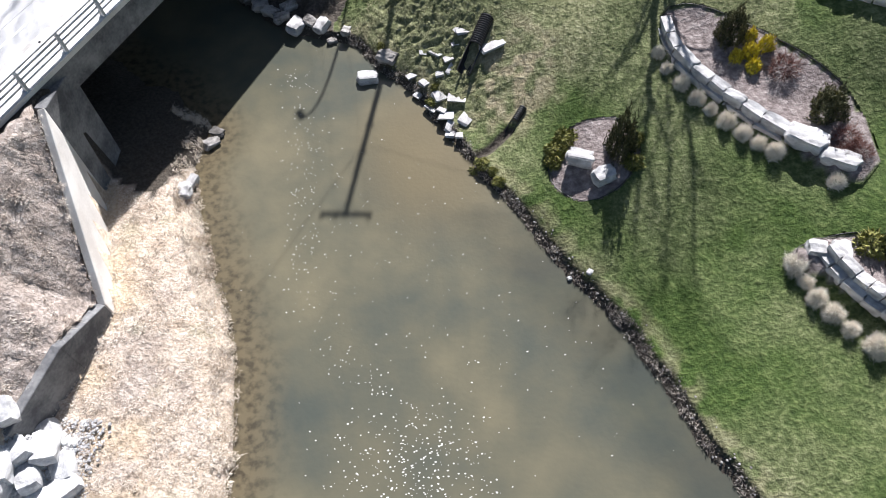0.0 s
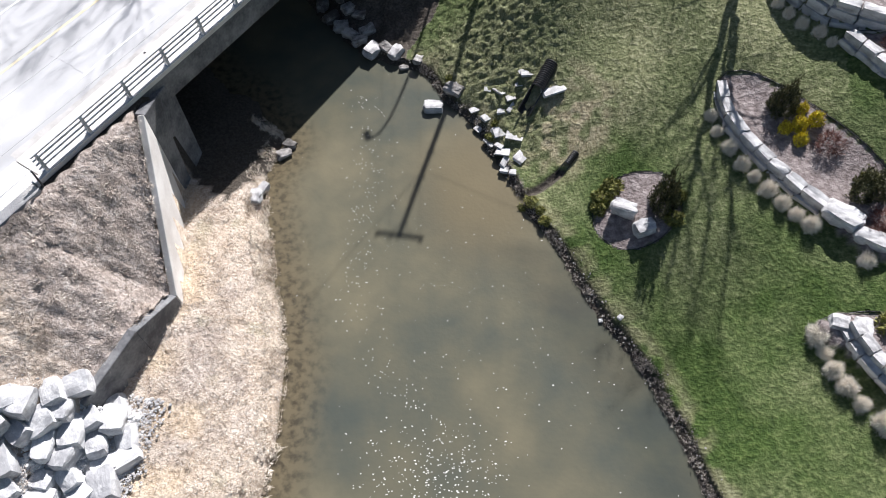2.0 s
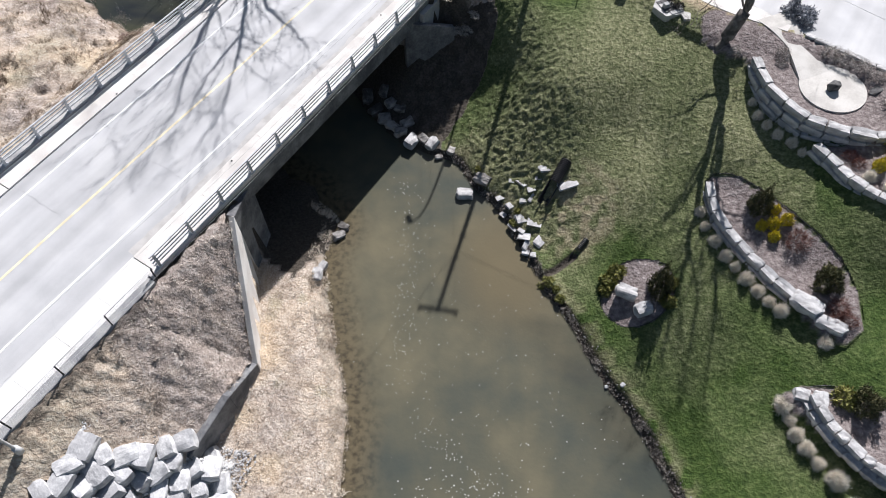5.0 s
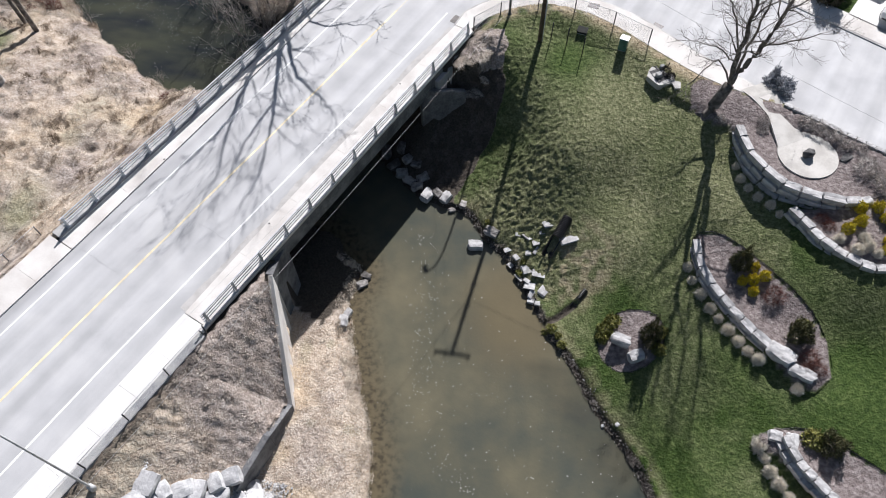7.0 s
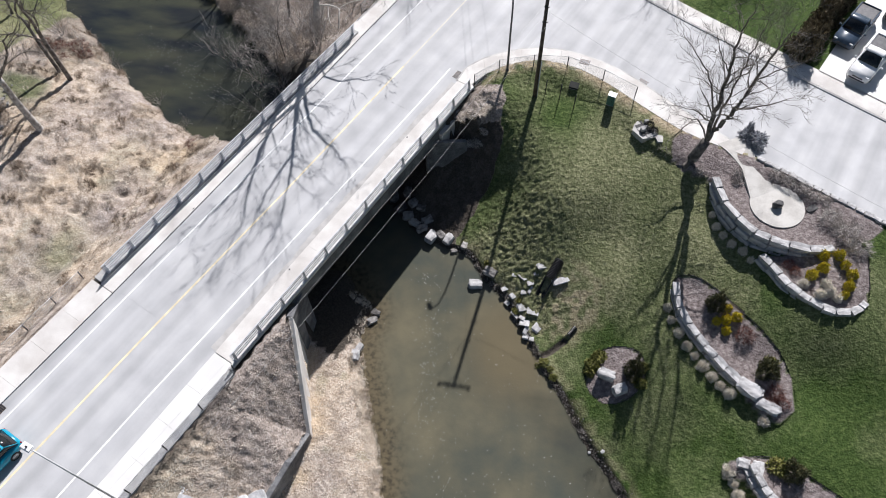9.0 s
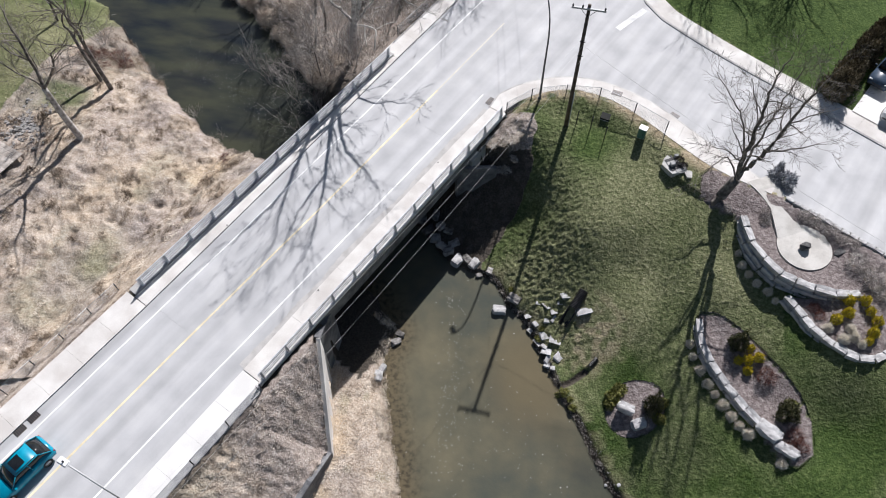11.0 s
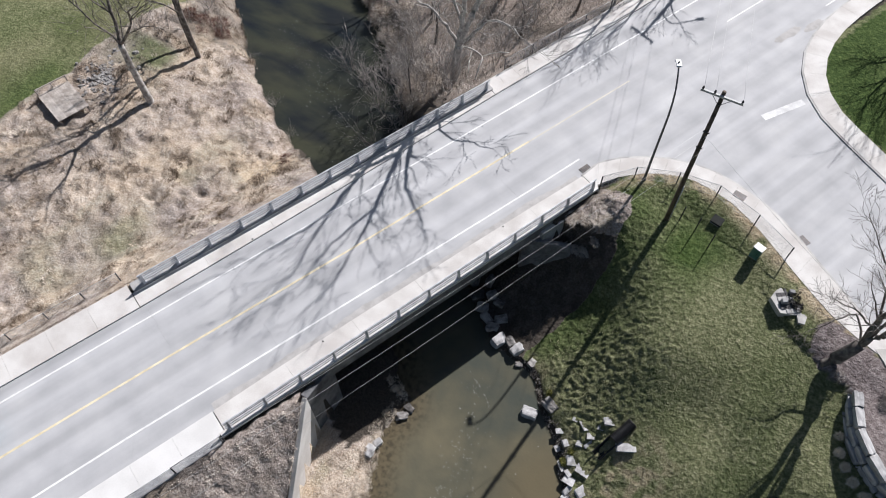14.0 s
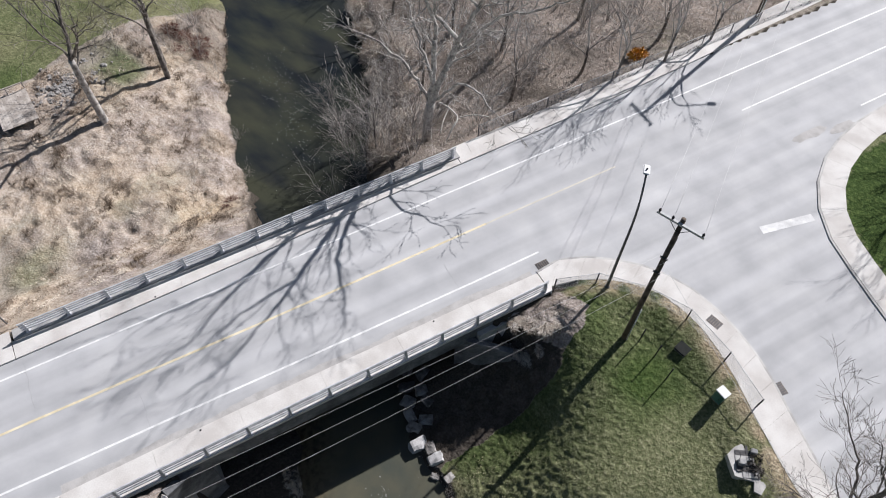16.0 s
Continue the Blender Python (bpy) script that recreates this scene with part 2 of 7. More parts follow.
    src = b.inputs["Base Color"].links[0].from_socket
    t.links.new(src, mul.inputs[1])
    t.links.new(last.outputs[0], mul.inputs[2])
    t.links.new(mul.outputs[0], b.inputs["Base Color"])
    return m


ASPHALT = asphalt()


def ground_cover():
    """Lawn, dead grass, mulch and mud, mixed by the cover that each spot of the ground carries. The mud tone also
    paints shade by the bridge.
    """
    m = bpy.data.materials.new("ground cover")
    m.use_nodes = True
    t = m.node_tree
    b = t.nodes["Principled BSDF"]
    b.inputs["Roughness"].default_value = 0.95
    b.inputs["Specular IOR Level"].default_value = 0.15
    pos = t.nodes.new("ShaderNodeNewGeometry").outputs["Position"]

    def noise_of(scale, detail=5, rough=0.6):
        n = t.nodes.new("ShaderNodeTexNoise")
        n.inputs["Scale"].default_value, n.inputs["Detail"].default_value, n.inputs["Roughness"].default_value = scale, detail, rough
        t.links.new(pos, n.inputs["Vector"])
        return n.outputs["Fac"]

    def ramp_of(fac, colours, lo=0.32, hi=0.68):
        r = t.nodes.new("ShaderNodeValToRGB")
        for k in range(len(colours) - 2):
            r.color_ramp.elements.new(0.5)
        for k, c in enumerate(colours):
            r.color_ramp.elements[k].position = lo + (hi - lo) * k / (len(colours) - 1)
            r.color_ramp.elements[k].color = (*c, 1)
        t.links.new(fac, r.inputs["Fac"])
        return r.outputs["Color"]

    def mix_of(fac, a, c, kind="MIX"):
        x = t.nodes.new("ShaderNodeMixRGB")
        x.blend_type = kind
        for socket, value in zip((x.inputs["Fac"], x.inputs[1], x.inputs[2]), (fac, a, c)):
            if isinstance(value, float):
                socket.default_value = value
            else:
                t.links.new(value, socket)
        return x.outputs["Color"]

    fine, mid, slow, tuft = noise_of(7.0), noise_of(1.6), noise_of(0.13, 4), noise_of(3.4, 4, 0.55)
    grain = noise_of(42.0, 3)
    lush = ramp_of(mix_of(0.55, fine, tuft), [(0.021, 0.042, 0.011), (0.052, 0.086, 0.022), (0.110, 0.150, 0.046)])
    pale = ramp_of(mix_of(0.5, fine, tuft), [(0.070, 0.084, 0.038), (0.180, 0.190, 0.098), (0.375, 0.365, 0.225)])
    dry = ramp_of(mix_of(0.45, fine, mid), [(0.27, 0.204, 0.152), (0.51, 0.423, 0.337), (0.71, 0.64, 0.55)])
    brush = ramp_of(mix_of(0.45, fine, mid), [(0.155, 0.125, 0.108), (0.35, 0.298, 0.265), (0.57, 0.512, 0.47)])
    mulch = ramp_of(mix_of(0.6, grain, tuft), [(0.095, 0.076, 0.074), (0.22, 0.185, 0.178), (0.41, 0.37, 0.355)])
    # Wet mud, kept near black because it also paints the bridge's shade.
    mud_and_shade = ramp_of(mix_of(0.5, grain, fine), [(0.032, 0.027, 0.021), (0.07, 0.06, 0.05), (0.13, 0.113, 0.095)])
    cover = t.nodes.new("ShaderNodeVertexColor")
    cover.layer_name = "cover"
    sep = t.nodes.new("ShaderNodeSeparateColor")
    t.links.new(cover.outputs["Color"], sep.inputs[0])
    second = t.nodes.new("ShaderNodeVertexColor")
    second.layer_name = "soil"
    sep2 = t.nodes.new("ShaderNodeSeparateColor")
    t.links.new(second.outputs["Color"], sep2.inputs[0])

    def edge(fac, wob=0.35):
        """The cover's amount, broken up at its border."""
        a = t.nodes.new("ShaderNodeMath")
        a.operation = "MULTIPLY_ADD"
        a.inputs[1].default_value, a.inputs[2].default_value = wob, -wob / 2
        t.links.new(mid, a.inputs[0])
        s = t.nodes.new("ShaderNodeMath")
        t.links.new(a.outputs[0], s.inputs[0])
        t.links.new(fac, s.inputs[1])
        r = t.nodes.new("ShaderNodeMapRange")
        r.inputs["From Min"].default_value, r.inputs["From Max"].default_value = 0.25, 0.75
        t.links.new(s.outputs[0], r.inputs["Value"])
        return r.outputs[0]

    lawn_mix = t.nodes.new("ShaderNodeMapRange")
    lawn_mix.inputs["From Min"].default_value, lawn_mix.inputs["From Max"].default_value = 0.42, 0.62
    t.links.new(slow, lawn_mix.inputs["Value"])
    paleness = t.nodes.new("ShaderNodeMath")
    paleness.operation = "MULTIPLY_ADD"
    paleness.inputs[1].default_value = 0.55
    t.links.new(lawn_mix.outputs[0], paleness.inputs[0])
    t.links.new(sep2.outputs[2], paleness.inputs[2])
    paleness.use_clamp = True
    colour = mix_of(paleness.outputs[0], lush, pale)
    patch = t.nodes.new("ShaderNodeMapRange")
    patch.inputs["From Min"].default_value, patch.inputs["From Max"].default_value = 0.46, 0.66
    patch.inputs["To Max"].default_value = 0.75
    t.links.new(noise_of(0.32, 5), patch.inputs["Value"])
    dry = mix_of(patch.outputs[0], dry, brush)
    colour = mix_of(edge(sep.outputs[0]), dry, colour)
    colour = mix_of(edge(sep.outputs[1]), colour, brush)
    sand = ramp_of(mix_of(0.5, fine, mid), [(0.30, 0.22, 0.15), (0.52, 0.41, 0.29), (0.70, 0.60, 0.46)])
    colour = mix_of(sep2.outputs[1], colour, sand)
    colour = mix_of(edge(sep.outputs[2], 0.2), colour, mulch)
    colour = mix_of(edge(sep2.outputs[0], 0.5), colour, mud_and_shade)
    t.links.new(colour, b.inputs["Base Color"])
    bp = t.nodes.new("ShaderNodeBump")
    bp.inputs["Strength"].default_value, bp.inputs["Distance"].default_value = 0.75, 0.30
    t.links.new(mix_of(0.6, fine, mix_of(0.7, mid, tuft)), bp.inputs["Height"])
    t.links.new(bp.outputs["Normal"], b.inputs["Normal"])
    return m


GROUND = ground_cover()


def creek_water():
    """Murky shallow water: sandy and grey-green drifts below a smooth, faintly rippled surface."""
    m = surface("murky water", [(0.070, 0.078, 0.066), (0.110, 0.106, 0.076), (0.160, 0.143, 0.095)], 0.16, 0.6, 0.12, 0.0, 0.25, spread=(0.33, 0.70))
    t = m.node_tree
    b = t.nodes["Principled BSDF"]
    b.inputs["IOR"].default_value = 1.33
    pos = t.nodes.new("ShaderNodeNewGeometry").outputs["Position"]
    n = t.nodes.new("ShaderNodeTexNoise")
    n.inputs["Scale"].default_value, n.inputs["Detail"].default_value = 5.0, 3
    t.links.new(pos, n.inputs["Vector"])
    bp = t.nodes.new("ShaderNodeBump")
    bp.inputs["Strength"].default_value, bp.inputs["Distance"].default_value = 0.12, 0.05
    t.links.new(n.outputs["Fac"], bp.inputs["Height"])
    t.links.new(bp.outputs["Normal"], b.inputs["Normal"])
    sepp = t.nodes.new("ShaderNodeSeparateXYZ")
    t.links.new(pos, sepp.inputs[0])
    shade = t.nodes.new("ShaderNodeVertexColor")
    shade.layer_name = "shallow"
    sep = t.nodes.new("ShaderNodeSeparateColor")
    t.links.new(shade.outputs["Color"], sep.inputs[0])
    src = b.inputs["Base Color"].links[0].from_socket
    mx = t.nodes.new("ShaderNodeMixRGB")
    silt = t.nodes.new("ShaderNodeTexNoise")
    silt.inputs["Scale"].default_value, silt.inputs["Detail"].default_value = 2.6, 6
    t.links.new(pos, silt.inputs["Vector"])
    bed = t.nodes.new("ShaderNodeValToRGB")
    bed.color_ramp.elements[0].position, bed.color_ramp.elements[0].color = 0.36, (0.052, 0.040, 0.026, 1)
    bed.color_ramp.elements[1].position, bed.color_ramp.elements[1].color = 0.56, (0.135, 0.108, 0.066, 1)
    t.links.new(silt.outputs["Fac"], bed.inputs["Fac"])
    mx.inputs[2].default_value = (0.145, 0.118, 0.070, 1)
    mx0 = t.nodes.new("ShaderNodeMixRGB")
    t.links.new(bed.outputs["Color"], mx0.inputs[2])
    t.links.new(sep.outputs[2], mx0.inputs["Fac"])
    t.links.new(src, mx0.inputs[1])
    src = mx0.outputs[0]
    t.links.new(sep.outputs[0], mx.inputs["Fac"])
    t.links.new(src, mx.inputs[1])
    mx2 = t.nodes.new("ShaderNodeMixRGB")
    flow = t.nodes.new("ShaderNodeMapping")
    flow.inputs["Rotation"].default_value = (0, 0, radians(38))
    flow.inputs["Scale"].default_value = (0.16, 0.42, 1)
    t.links.new(pos, flow.inputs["Vector"])
    drift = t.nodes.new("ShaderNodeTexNoise")
    drift.inputs["Scale"].default_value, drift.inputs["Detail"].default_value = 1.0, 6
    t.links.new(flow.outputs["Vector"], drift.inputs["Vector"])
    # Upstream tone: dark drifts with the sky's bluish reflection painted into the colour.
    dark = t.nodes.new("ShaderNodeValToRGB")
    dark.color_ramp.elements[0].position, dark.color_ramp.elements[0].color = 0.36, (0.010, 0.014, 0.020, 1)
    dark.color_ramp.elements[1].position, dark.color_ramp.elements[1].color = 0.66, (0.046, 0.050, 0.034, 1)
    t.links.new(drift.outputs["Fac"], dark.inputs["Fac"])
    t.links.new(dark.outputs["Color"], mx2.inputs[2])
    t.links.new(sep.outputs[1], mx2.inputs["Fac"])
    t.links.new(mx.outputs[0], mx2.inputs[1])
    t.links.new(mx2.outputs[0], b.inputs["Base Color"])
    return m


WATER = creek_water()


# ---- building helpers ----
def put(ob, material, parent=None, label=""):
    ob.data.materials.append(material)
    if parent:
        ob.parent = parent
    if label:
        ob["label"] = label
    return ob


def part(name, bm, material, parent=None, label="", smooth=False):
    me = bpy.data.meshes.new(name)
    bm.to_mesh(me)
    bm.free()
    if smooth:
        for p in me.polygons:
            p.use_smooth = True
    return put(new(name, me), material, parent, label)


def sheet(name, verts, faces, material, parent=None, label="", smooth=False):
    me = bpy.data.meshes.new(name)
    me.from_pydata([tuple(v) for v in verts], [], faces)
    me.update()
    if smooth:
        me.polygons.foreach_set("use_smooth", [True] * len(me.polygons))
    return put(new(name, me), material, parent, label)


def empty(name, at=(0, 0, 0), turn=0.0):
    ob = new(name)
    ob.matrix_world = pose(*at, 0, 0, turn)
    return ob


def box_bm(x0, x1, y0, y1, z0, z1, bevel=0.0, bm=None):
    bm = bm or bmesh.new()
    made = bmesh.ops.create_cube(bm, size=1.0, matrix=Matrix.LocRotScale(((x0 + x1) / 2, (y0 + y1) / 2, (z0 + z1) / 2), None, (x1 - x0, y1 - y0, z1 - z0)))
    if bevel:
        edges = {e for v in made["verts"] for e in v.link_edges}
        bmesh.ops.bevel(bm, geom=list(edges), offset=bevel, segments=2, affect="EDGES")
    return bm


def tube(verts, faces, points, radii, sides=6, caps=True):
    """Adds a tapered tube along the points."""
    start = len(verts)
    pts = [Vector(p) for p in points]
    for k, p in enumerate(pts):
        way = (pts[min(k + 1, len(pts) - 1)] - pts[max(k - 1, 0)]).normalized()
        side = way.cross(Vector((0, 0, 1)) if abs(way.z) < 0.95 else Vector((1, 0, 0))).normalized()
        up = side.cross(way)
        for s in range(sides):
            a = 2 * math.pi * s / sides
            verts.append(p + radii[k] * (math.cos(a) * side + math.sin(a) * up))
    for k in range(len(pts) - 1):
        for s in range(sides):
            a, b2 = start + k * sides + s, start + k * sides + (s + 1) % sides
            faces.append((a, b2, b2 + sides, a + sides))
    if caps:
        faces.append(tuple(range(start + sides - 1, start - 1, -1)))
        last = start + (len(pts) - 1) * sides
        faces.append(tuple(range(last, last + sides)))


def tube_part(name, points, radii, material, parent=None, sides=8, label=""):
    v, f = [], []
    if not isinstance(radii, (list, tuple)):
        radii = [radii] * len(points)
    tube(v, f, points, radii, sides)
    return sheet(name, v, f, material, parent, label, True)


def slab_bm(outline, top, thick, bm=None):
    """A plate with the outline of plan points, its top at a height, and its rim."""
    bm = bm or bmesh.new()
    vs = [bm.verts.new((x, y, top)) for x, y in outline]
    face = bm.faces.new(vs)
    face.normal_update()
    if face.normal.z < 0:
        face.normal_flip()
    low = [bm.verts.new((x, y, top - thick)) for x, y in outline]
    for k in range(len(vs)):
        j = (k + 1) % len(vs)
        bm.faces.new((vs[k], low[k], low[j], vs[j]))
    bmesh.ops.triangulate(bm, faces=[face])
    bmesh.ops.recalc_face_normals(bm, faces=bm.faces)
    return bm


def spline(points, step=0.5, closed=False):
    """A smooth line through a few plan points."""
    p = [Vector((*q, 0)) if len(q) == 2 else Vector(q) for q in points]
    n, out = len(p), []
    for k in range(n if closed else n - 1):
        a, b2, c, d2 = (p[(k + j) % n] if closed else p[min(max(k + j, 0), n - 1)] for j in (-1, 0, 1, 2))
        count = max(1, round((c - b2).length / step))
        for s in range(count):
            t = s / count
            out.append(0.5 * (2 * b2 + (c - a) * t + (2 * a - 5 * b2 + 4 * c - d2) * t * t + (3 * b2 - a - 3 * c + d2) * t ** 3))
    if not closed:
        out.append(p[-1])
    return [tuple(q) if len(points[0]) == 3 else (q.x, q.y) for q in out]


# ---- the plan ----
ALONG, ACROSS, CORNER = (0.418, 0.9084), (-0.9084, 0.418), (-20.3, 14.9)


def road(u, v):
    """A plan point u metres along the road from the bridge's end, v metres across it."""
    return (CORNER[0] + u * ALONG[0] + v * ACROSS[0], CORNER[1] + u * ALONG[1] + v * ACROSS[1])


Z_ROAD, Z_WALK = 6.90, 7.0
WATER_LEFT = spline([(-4, -40), (-7, -18), (-8.3, -4), (-8.9, 4), (-9.2, 9), (-10.0, 12.6), (-11.9, 17.5), (-13.2, 21.3), (-12.9, 24), (-15, 26.6), (-22, 31.8), (-30.7, 38.2), (-38.9, 43.8), (-44.8, 48.6), (-51, 54.4), (-75, 75), (-100, 95)], 0.7)
WATER_RIGHT = spline([(34, -40), (19, -10), (12.6, 2), (9.4, 7.5), (6.8, 12.6), (4.3, 15.9), (2.7, 18.6), (0.3, 22), (-0.9, 24), (-2.8, 26.9), (-4.6, 28.6), (-6.3, 30.6), (-9, 31.3), (-12, 33.2), (-18, 39.3), (-24.3, 45.0), (-27.0, 48.7), (-30.8, 52.9), (-36.3, 57.7), (-43, 62.5), (-52, 68), (-75, 86), (-100, 106)], 0.7)
for bank, sway in ((WATER_LEFT, 0.0), (WATER_RIGHT, 2.0)):
    for k, (x, y) in enumerate(bank):
        amount = 0.09 if x > -14 else 0.34
        bank[k] = (x + amount * (math.sin(1.9 * y + sway) + 0.7 * math.sin(4.3 * y + 1.7 * x)) * 0.6, y + amount * (math.sin(2.3 * x + sway) + 0.7 * math.sin(5.1 * x - y)) * 0.6)
NEAR_KERB = spline([road(30.7, 1.45), (-8.4, 44.9), (-6.7, 46.6), (-3.9, 48.1), (-1.2, 48.6), (1.7, 48.2), (5.1, 46.7), (8.5, 44.1), (12.0, 41.4), (15.7, 38.8), (19.3, 36.8), (24.7, 33.7), (32, 29.2), (43, 22.4), (60, 12)], 0.8)
NEAR_GRASS = spline([(-7.9, 42.6), (-7.0, 44.0), (-5.4, 45.6), (-2.5, 46.9), (0.5, 46.8), (3.5, 45.4), (6.8, 42.9), (10.0, 40.6), (12.4, 39.5), (14.8, 38.6)], 0.8)
FAR_KERB = spline([(60, 23), (43, 33.7), (33, 40.0), (26.7, 43.9), (17.9, 49.5), (12.3, 53.0), (7.6, 56.3), (5.1, 58.4), (3.4, 61.2), (2.7, 64.7), (3.1, 68.5), (4.3, 72.2), (5.8, 75.8), (7.7, 80.2), (12, 89.6), road(140, 0.6)], 0.8)
FAR_GRASS = spline([(60, 25.0), (43, 35.7), (33, 41.9), (26.9, 45.6), (19.8, 50.0), (15.2, 52.9), (11.0, 56.1), (7.5, 58.7), (5.6, 61.0), (4.5, 63.8), (4.4, 67.0), (5.2, 70.0), (6.2, 72.6), (7.6, 75.6), (9.4, 79.5), (13.6, 88.8), road(140, -1.1)], 0.8)
WALL_LINE = [(-16.95, 22.4), (-17.05, 19.75), (-15.05, 13.3), (-15.55, 10.7), (-16.75, 7.4)]
WALL_TOP = [7.0, 6.8, 1.8, 3.2, 2.8]
BEDS = {
    "upper": (spline([(12.6, 36.2), (13.4, 33.9), (15.0, 31.7), (17.0, 30.8), (19.2, 30.4), (21.2, 30.9), (23.0, 31.5), (24.6, 33.4), (19.3, 36.6), (16.1, 38.3), (13.9, 39.0), (11.5, 39.0), (10.6, 37.9), (11.2, 36.6)], 0.5, True), 6.45),
    "lower": (spline([(16.0, 30.1), (16.8, 29.0), (17.8, 27.6), (19.3, 26.4), (20.7, 25.8), (22.1, 26.1), (23.0, 27.0), (23.3, 29.6), (22.9, 31.4), (19.4, 30.6)], 0.5, True), 5.75),
    "middle": (spline([(10.1, 28.3), (10.4, 26.0), (11.4, 24.1), (12.9, 22.1), (14.5, 20.5), (15.8, 18.9), (17.2, 18.3), (18.2, 19.5), (18.2, 21.2), (17.2, 23.3), (14.9, 25.9), (12.9, 27.9), (11.2, 28.8)], 0.5, True), 3.45),
    "south": (spline([(13.8, 15.0), (15.0, 15.7), (17.0, 15.8), (20.0, 14.3), (22.5, 12.6), (22.5, 10.0), (18.0, 11.2), (16.4, 12.6), (15.2, 13.8)], 0.5, True), 2.4),
    "ring": (spline([(4.6, 22.2), (5.9, 22.9), (7.7, 22.6), (8.3, 21.0), (7.3, 19.2), (5.7, 18.6), (4.4, 19.5), (4.1, 20.9)], 0.5, True), 0.0),
    "spruce": (spline([(9.3, 38.6), (10.5, 37.0), (12.6, 36.5), (14.6, 38.0), (13.6, 39.6), (11.5, 40.3), (9.8, 40.2)], 0.5, True), 0.0),
}


def far_from(line, x, y):
    """The distance of many plan points from a line."""
    best = np.full(x.shape, 1e9)
    share = np.zeros(x.shape)
    for k in range(len(line) - 1):
        (ax, ay), (bx, by) = line[k], line[k + 1]
        dx, dy = bx - ax, by - ay
        s = np.clip(((x - ax) * dx + (y - ay) * dy) / (dx * dx + dy * dy + 1e-9), 0, 1)
        d2 = np.hypot(x - ax - s * dx, y - ay - s * dy)
        near = d2 < best
        best, share = np.where(near, d2, best), np.where(near, k + s, share)
    return best, share


def inside(outline, x, y):
    hit = np.zeros(x.shape, bool)
    for k in range(len(outline)):
        (ax, ay), (bx, by) = outline[k], outline[(k + 1) % len(outline)]
        cross = (ay > y) != (by > y)
        hit ^= cross & (x < (bx - ax) * (y - ay) / (by - ay + 1e-12) + ax)
    return hit


CREEK = WATER_LEFT + WATER_RIGHT[::-1]
LEFT_LAND = WATER_LEFT + [(-2500, 2500), (-2500, -2500), (-4, -2500)]


def offset(line, by):
    """The line moved sideways in plan, to its left."""
    out = []
    for k in range(len(line)):
        a, b2 = Vector(line[max(k - 1, 0)]), Vector(line[min(k + 1, len(line) - 1)])
        w = (b2 - a).normalized()
        out.append((line[k][0] - w.y * by, line[k][1] + w.x * by))
    return out


def grains(x, y, size, seed):
    """Smooth random values from 0 to 1 over the plan, with lumps of the given size."""
    table = np.random.default_rng(seed).random((64, 64))
    a, b2 = np.asarray(x) / size, np.asarray(y) / size
    i, j = np.floor(a).astype(int), np.floor(b2).astype(int)
    s, t = a - i, b2 - j
    s, t = s * s * (3 - 2 * s), t * t * (3 - 2 * t)
    pick = lambda p, q: table[p % 64, q % 64]
    return (pick(i, j) * (1 - s) + pick(i + 1, j) * s) * (1 - t) + (pick(i, j + 1) * (1 - s) + pick(i + 1, j + 1) * s) * t


UNDER_PAVING = [road(-2000, 0.75), road(31.0, 0.75)] + offset(NEAR_GRASS, 0.6) + [(16.0, 38.4), (24.9, 33.3), (60, 11.5)] + offset(FAR_GRASS, 0.6) + [road(2000, -0.5), road(2000, 12.4), road(-2000, 12.4)]
PAVED = [road(-2000, 0.2), road(31.0, 0.2)] + NEAR_GRASS + [(16.0, 38.4), (24.9, 33.3), (60, 11.5)] + FAR_GRASS + [road(2000, -1.1), road(2000, 13.2), road(-2000, 13.2)]

RIPRAP_HEAP = [(-22.6, 1.0), (-22.3, 4.3), (-21.2, 5.9), (-18.3, 6.2), (-17.0, 7.0), (-16.2, 8.5), (-15.5, 8.4), (-14.7, 6.4), (-14.2, 1.0)]

# spot heights of the lawn: (x, y, z)
SPOTS = [(3.3, 23.9, 1.0), (5.6, 27.9, 3.0), (4.5, 31.5, 3.6), (1.1, 33.9, 4.9), (6.8, 34.5, 5.0), (-2.4, 37.6, 4.7), (-4.0, 36.7, 2.9), (-4.6, 32.6, 1.3), (11.1, 31.5, 4.7), (10.5, 16.5, 1.4), (18.4, 16.8, 2.95), (19.5, 21.6, 3.4), (0.0, 44.7, 6.4), (0.8, 42.5, 6.2), (7.5, 39.5, 6.2), (6.0, 20.5, 1.75), (9.7, 27.0, 3.0), (13.4, 19.3, 2.7), (11.2, 22.6, 2.75), (9.6, 25.0, 2.75), (12.4, 20.5, 2.75), (16.4, 17.7, 2.9), (14.5, 14.0, 1.8), (20.0, 11.0, 2.0), (24.9, 26.0, 5.5), (16.0, 28.0, 4.9), (17.2, 27.0, 5.2), (18.9, 25.7, 5.35), (20.8, 24.9, 5.4), (23.3, 25.6, 5.6), (12.7, 33.2, 5.1), (-6.4, 41.9, 6.65), (-5.6, 41.8, 6.6), (-7.3, 42.0, 6.5), (-6.6, 40.1, 4.3), (-6.2, 36.6, 1.9), (-7.2, 38.6, 3.1), (-5.3, 39.3, 4.6), (-8.2, 35.2, 1.1), (12.0, 37.5, 6.3), (30.0, 30.0, 6.2), (30.0, 14.0, 3.2), (15.0, 2.0, 1.1), (32.0, -6.0, 2.4), (12.0, 8.5, 0.9)]


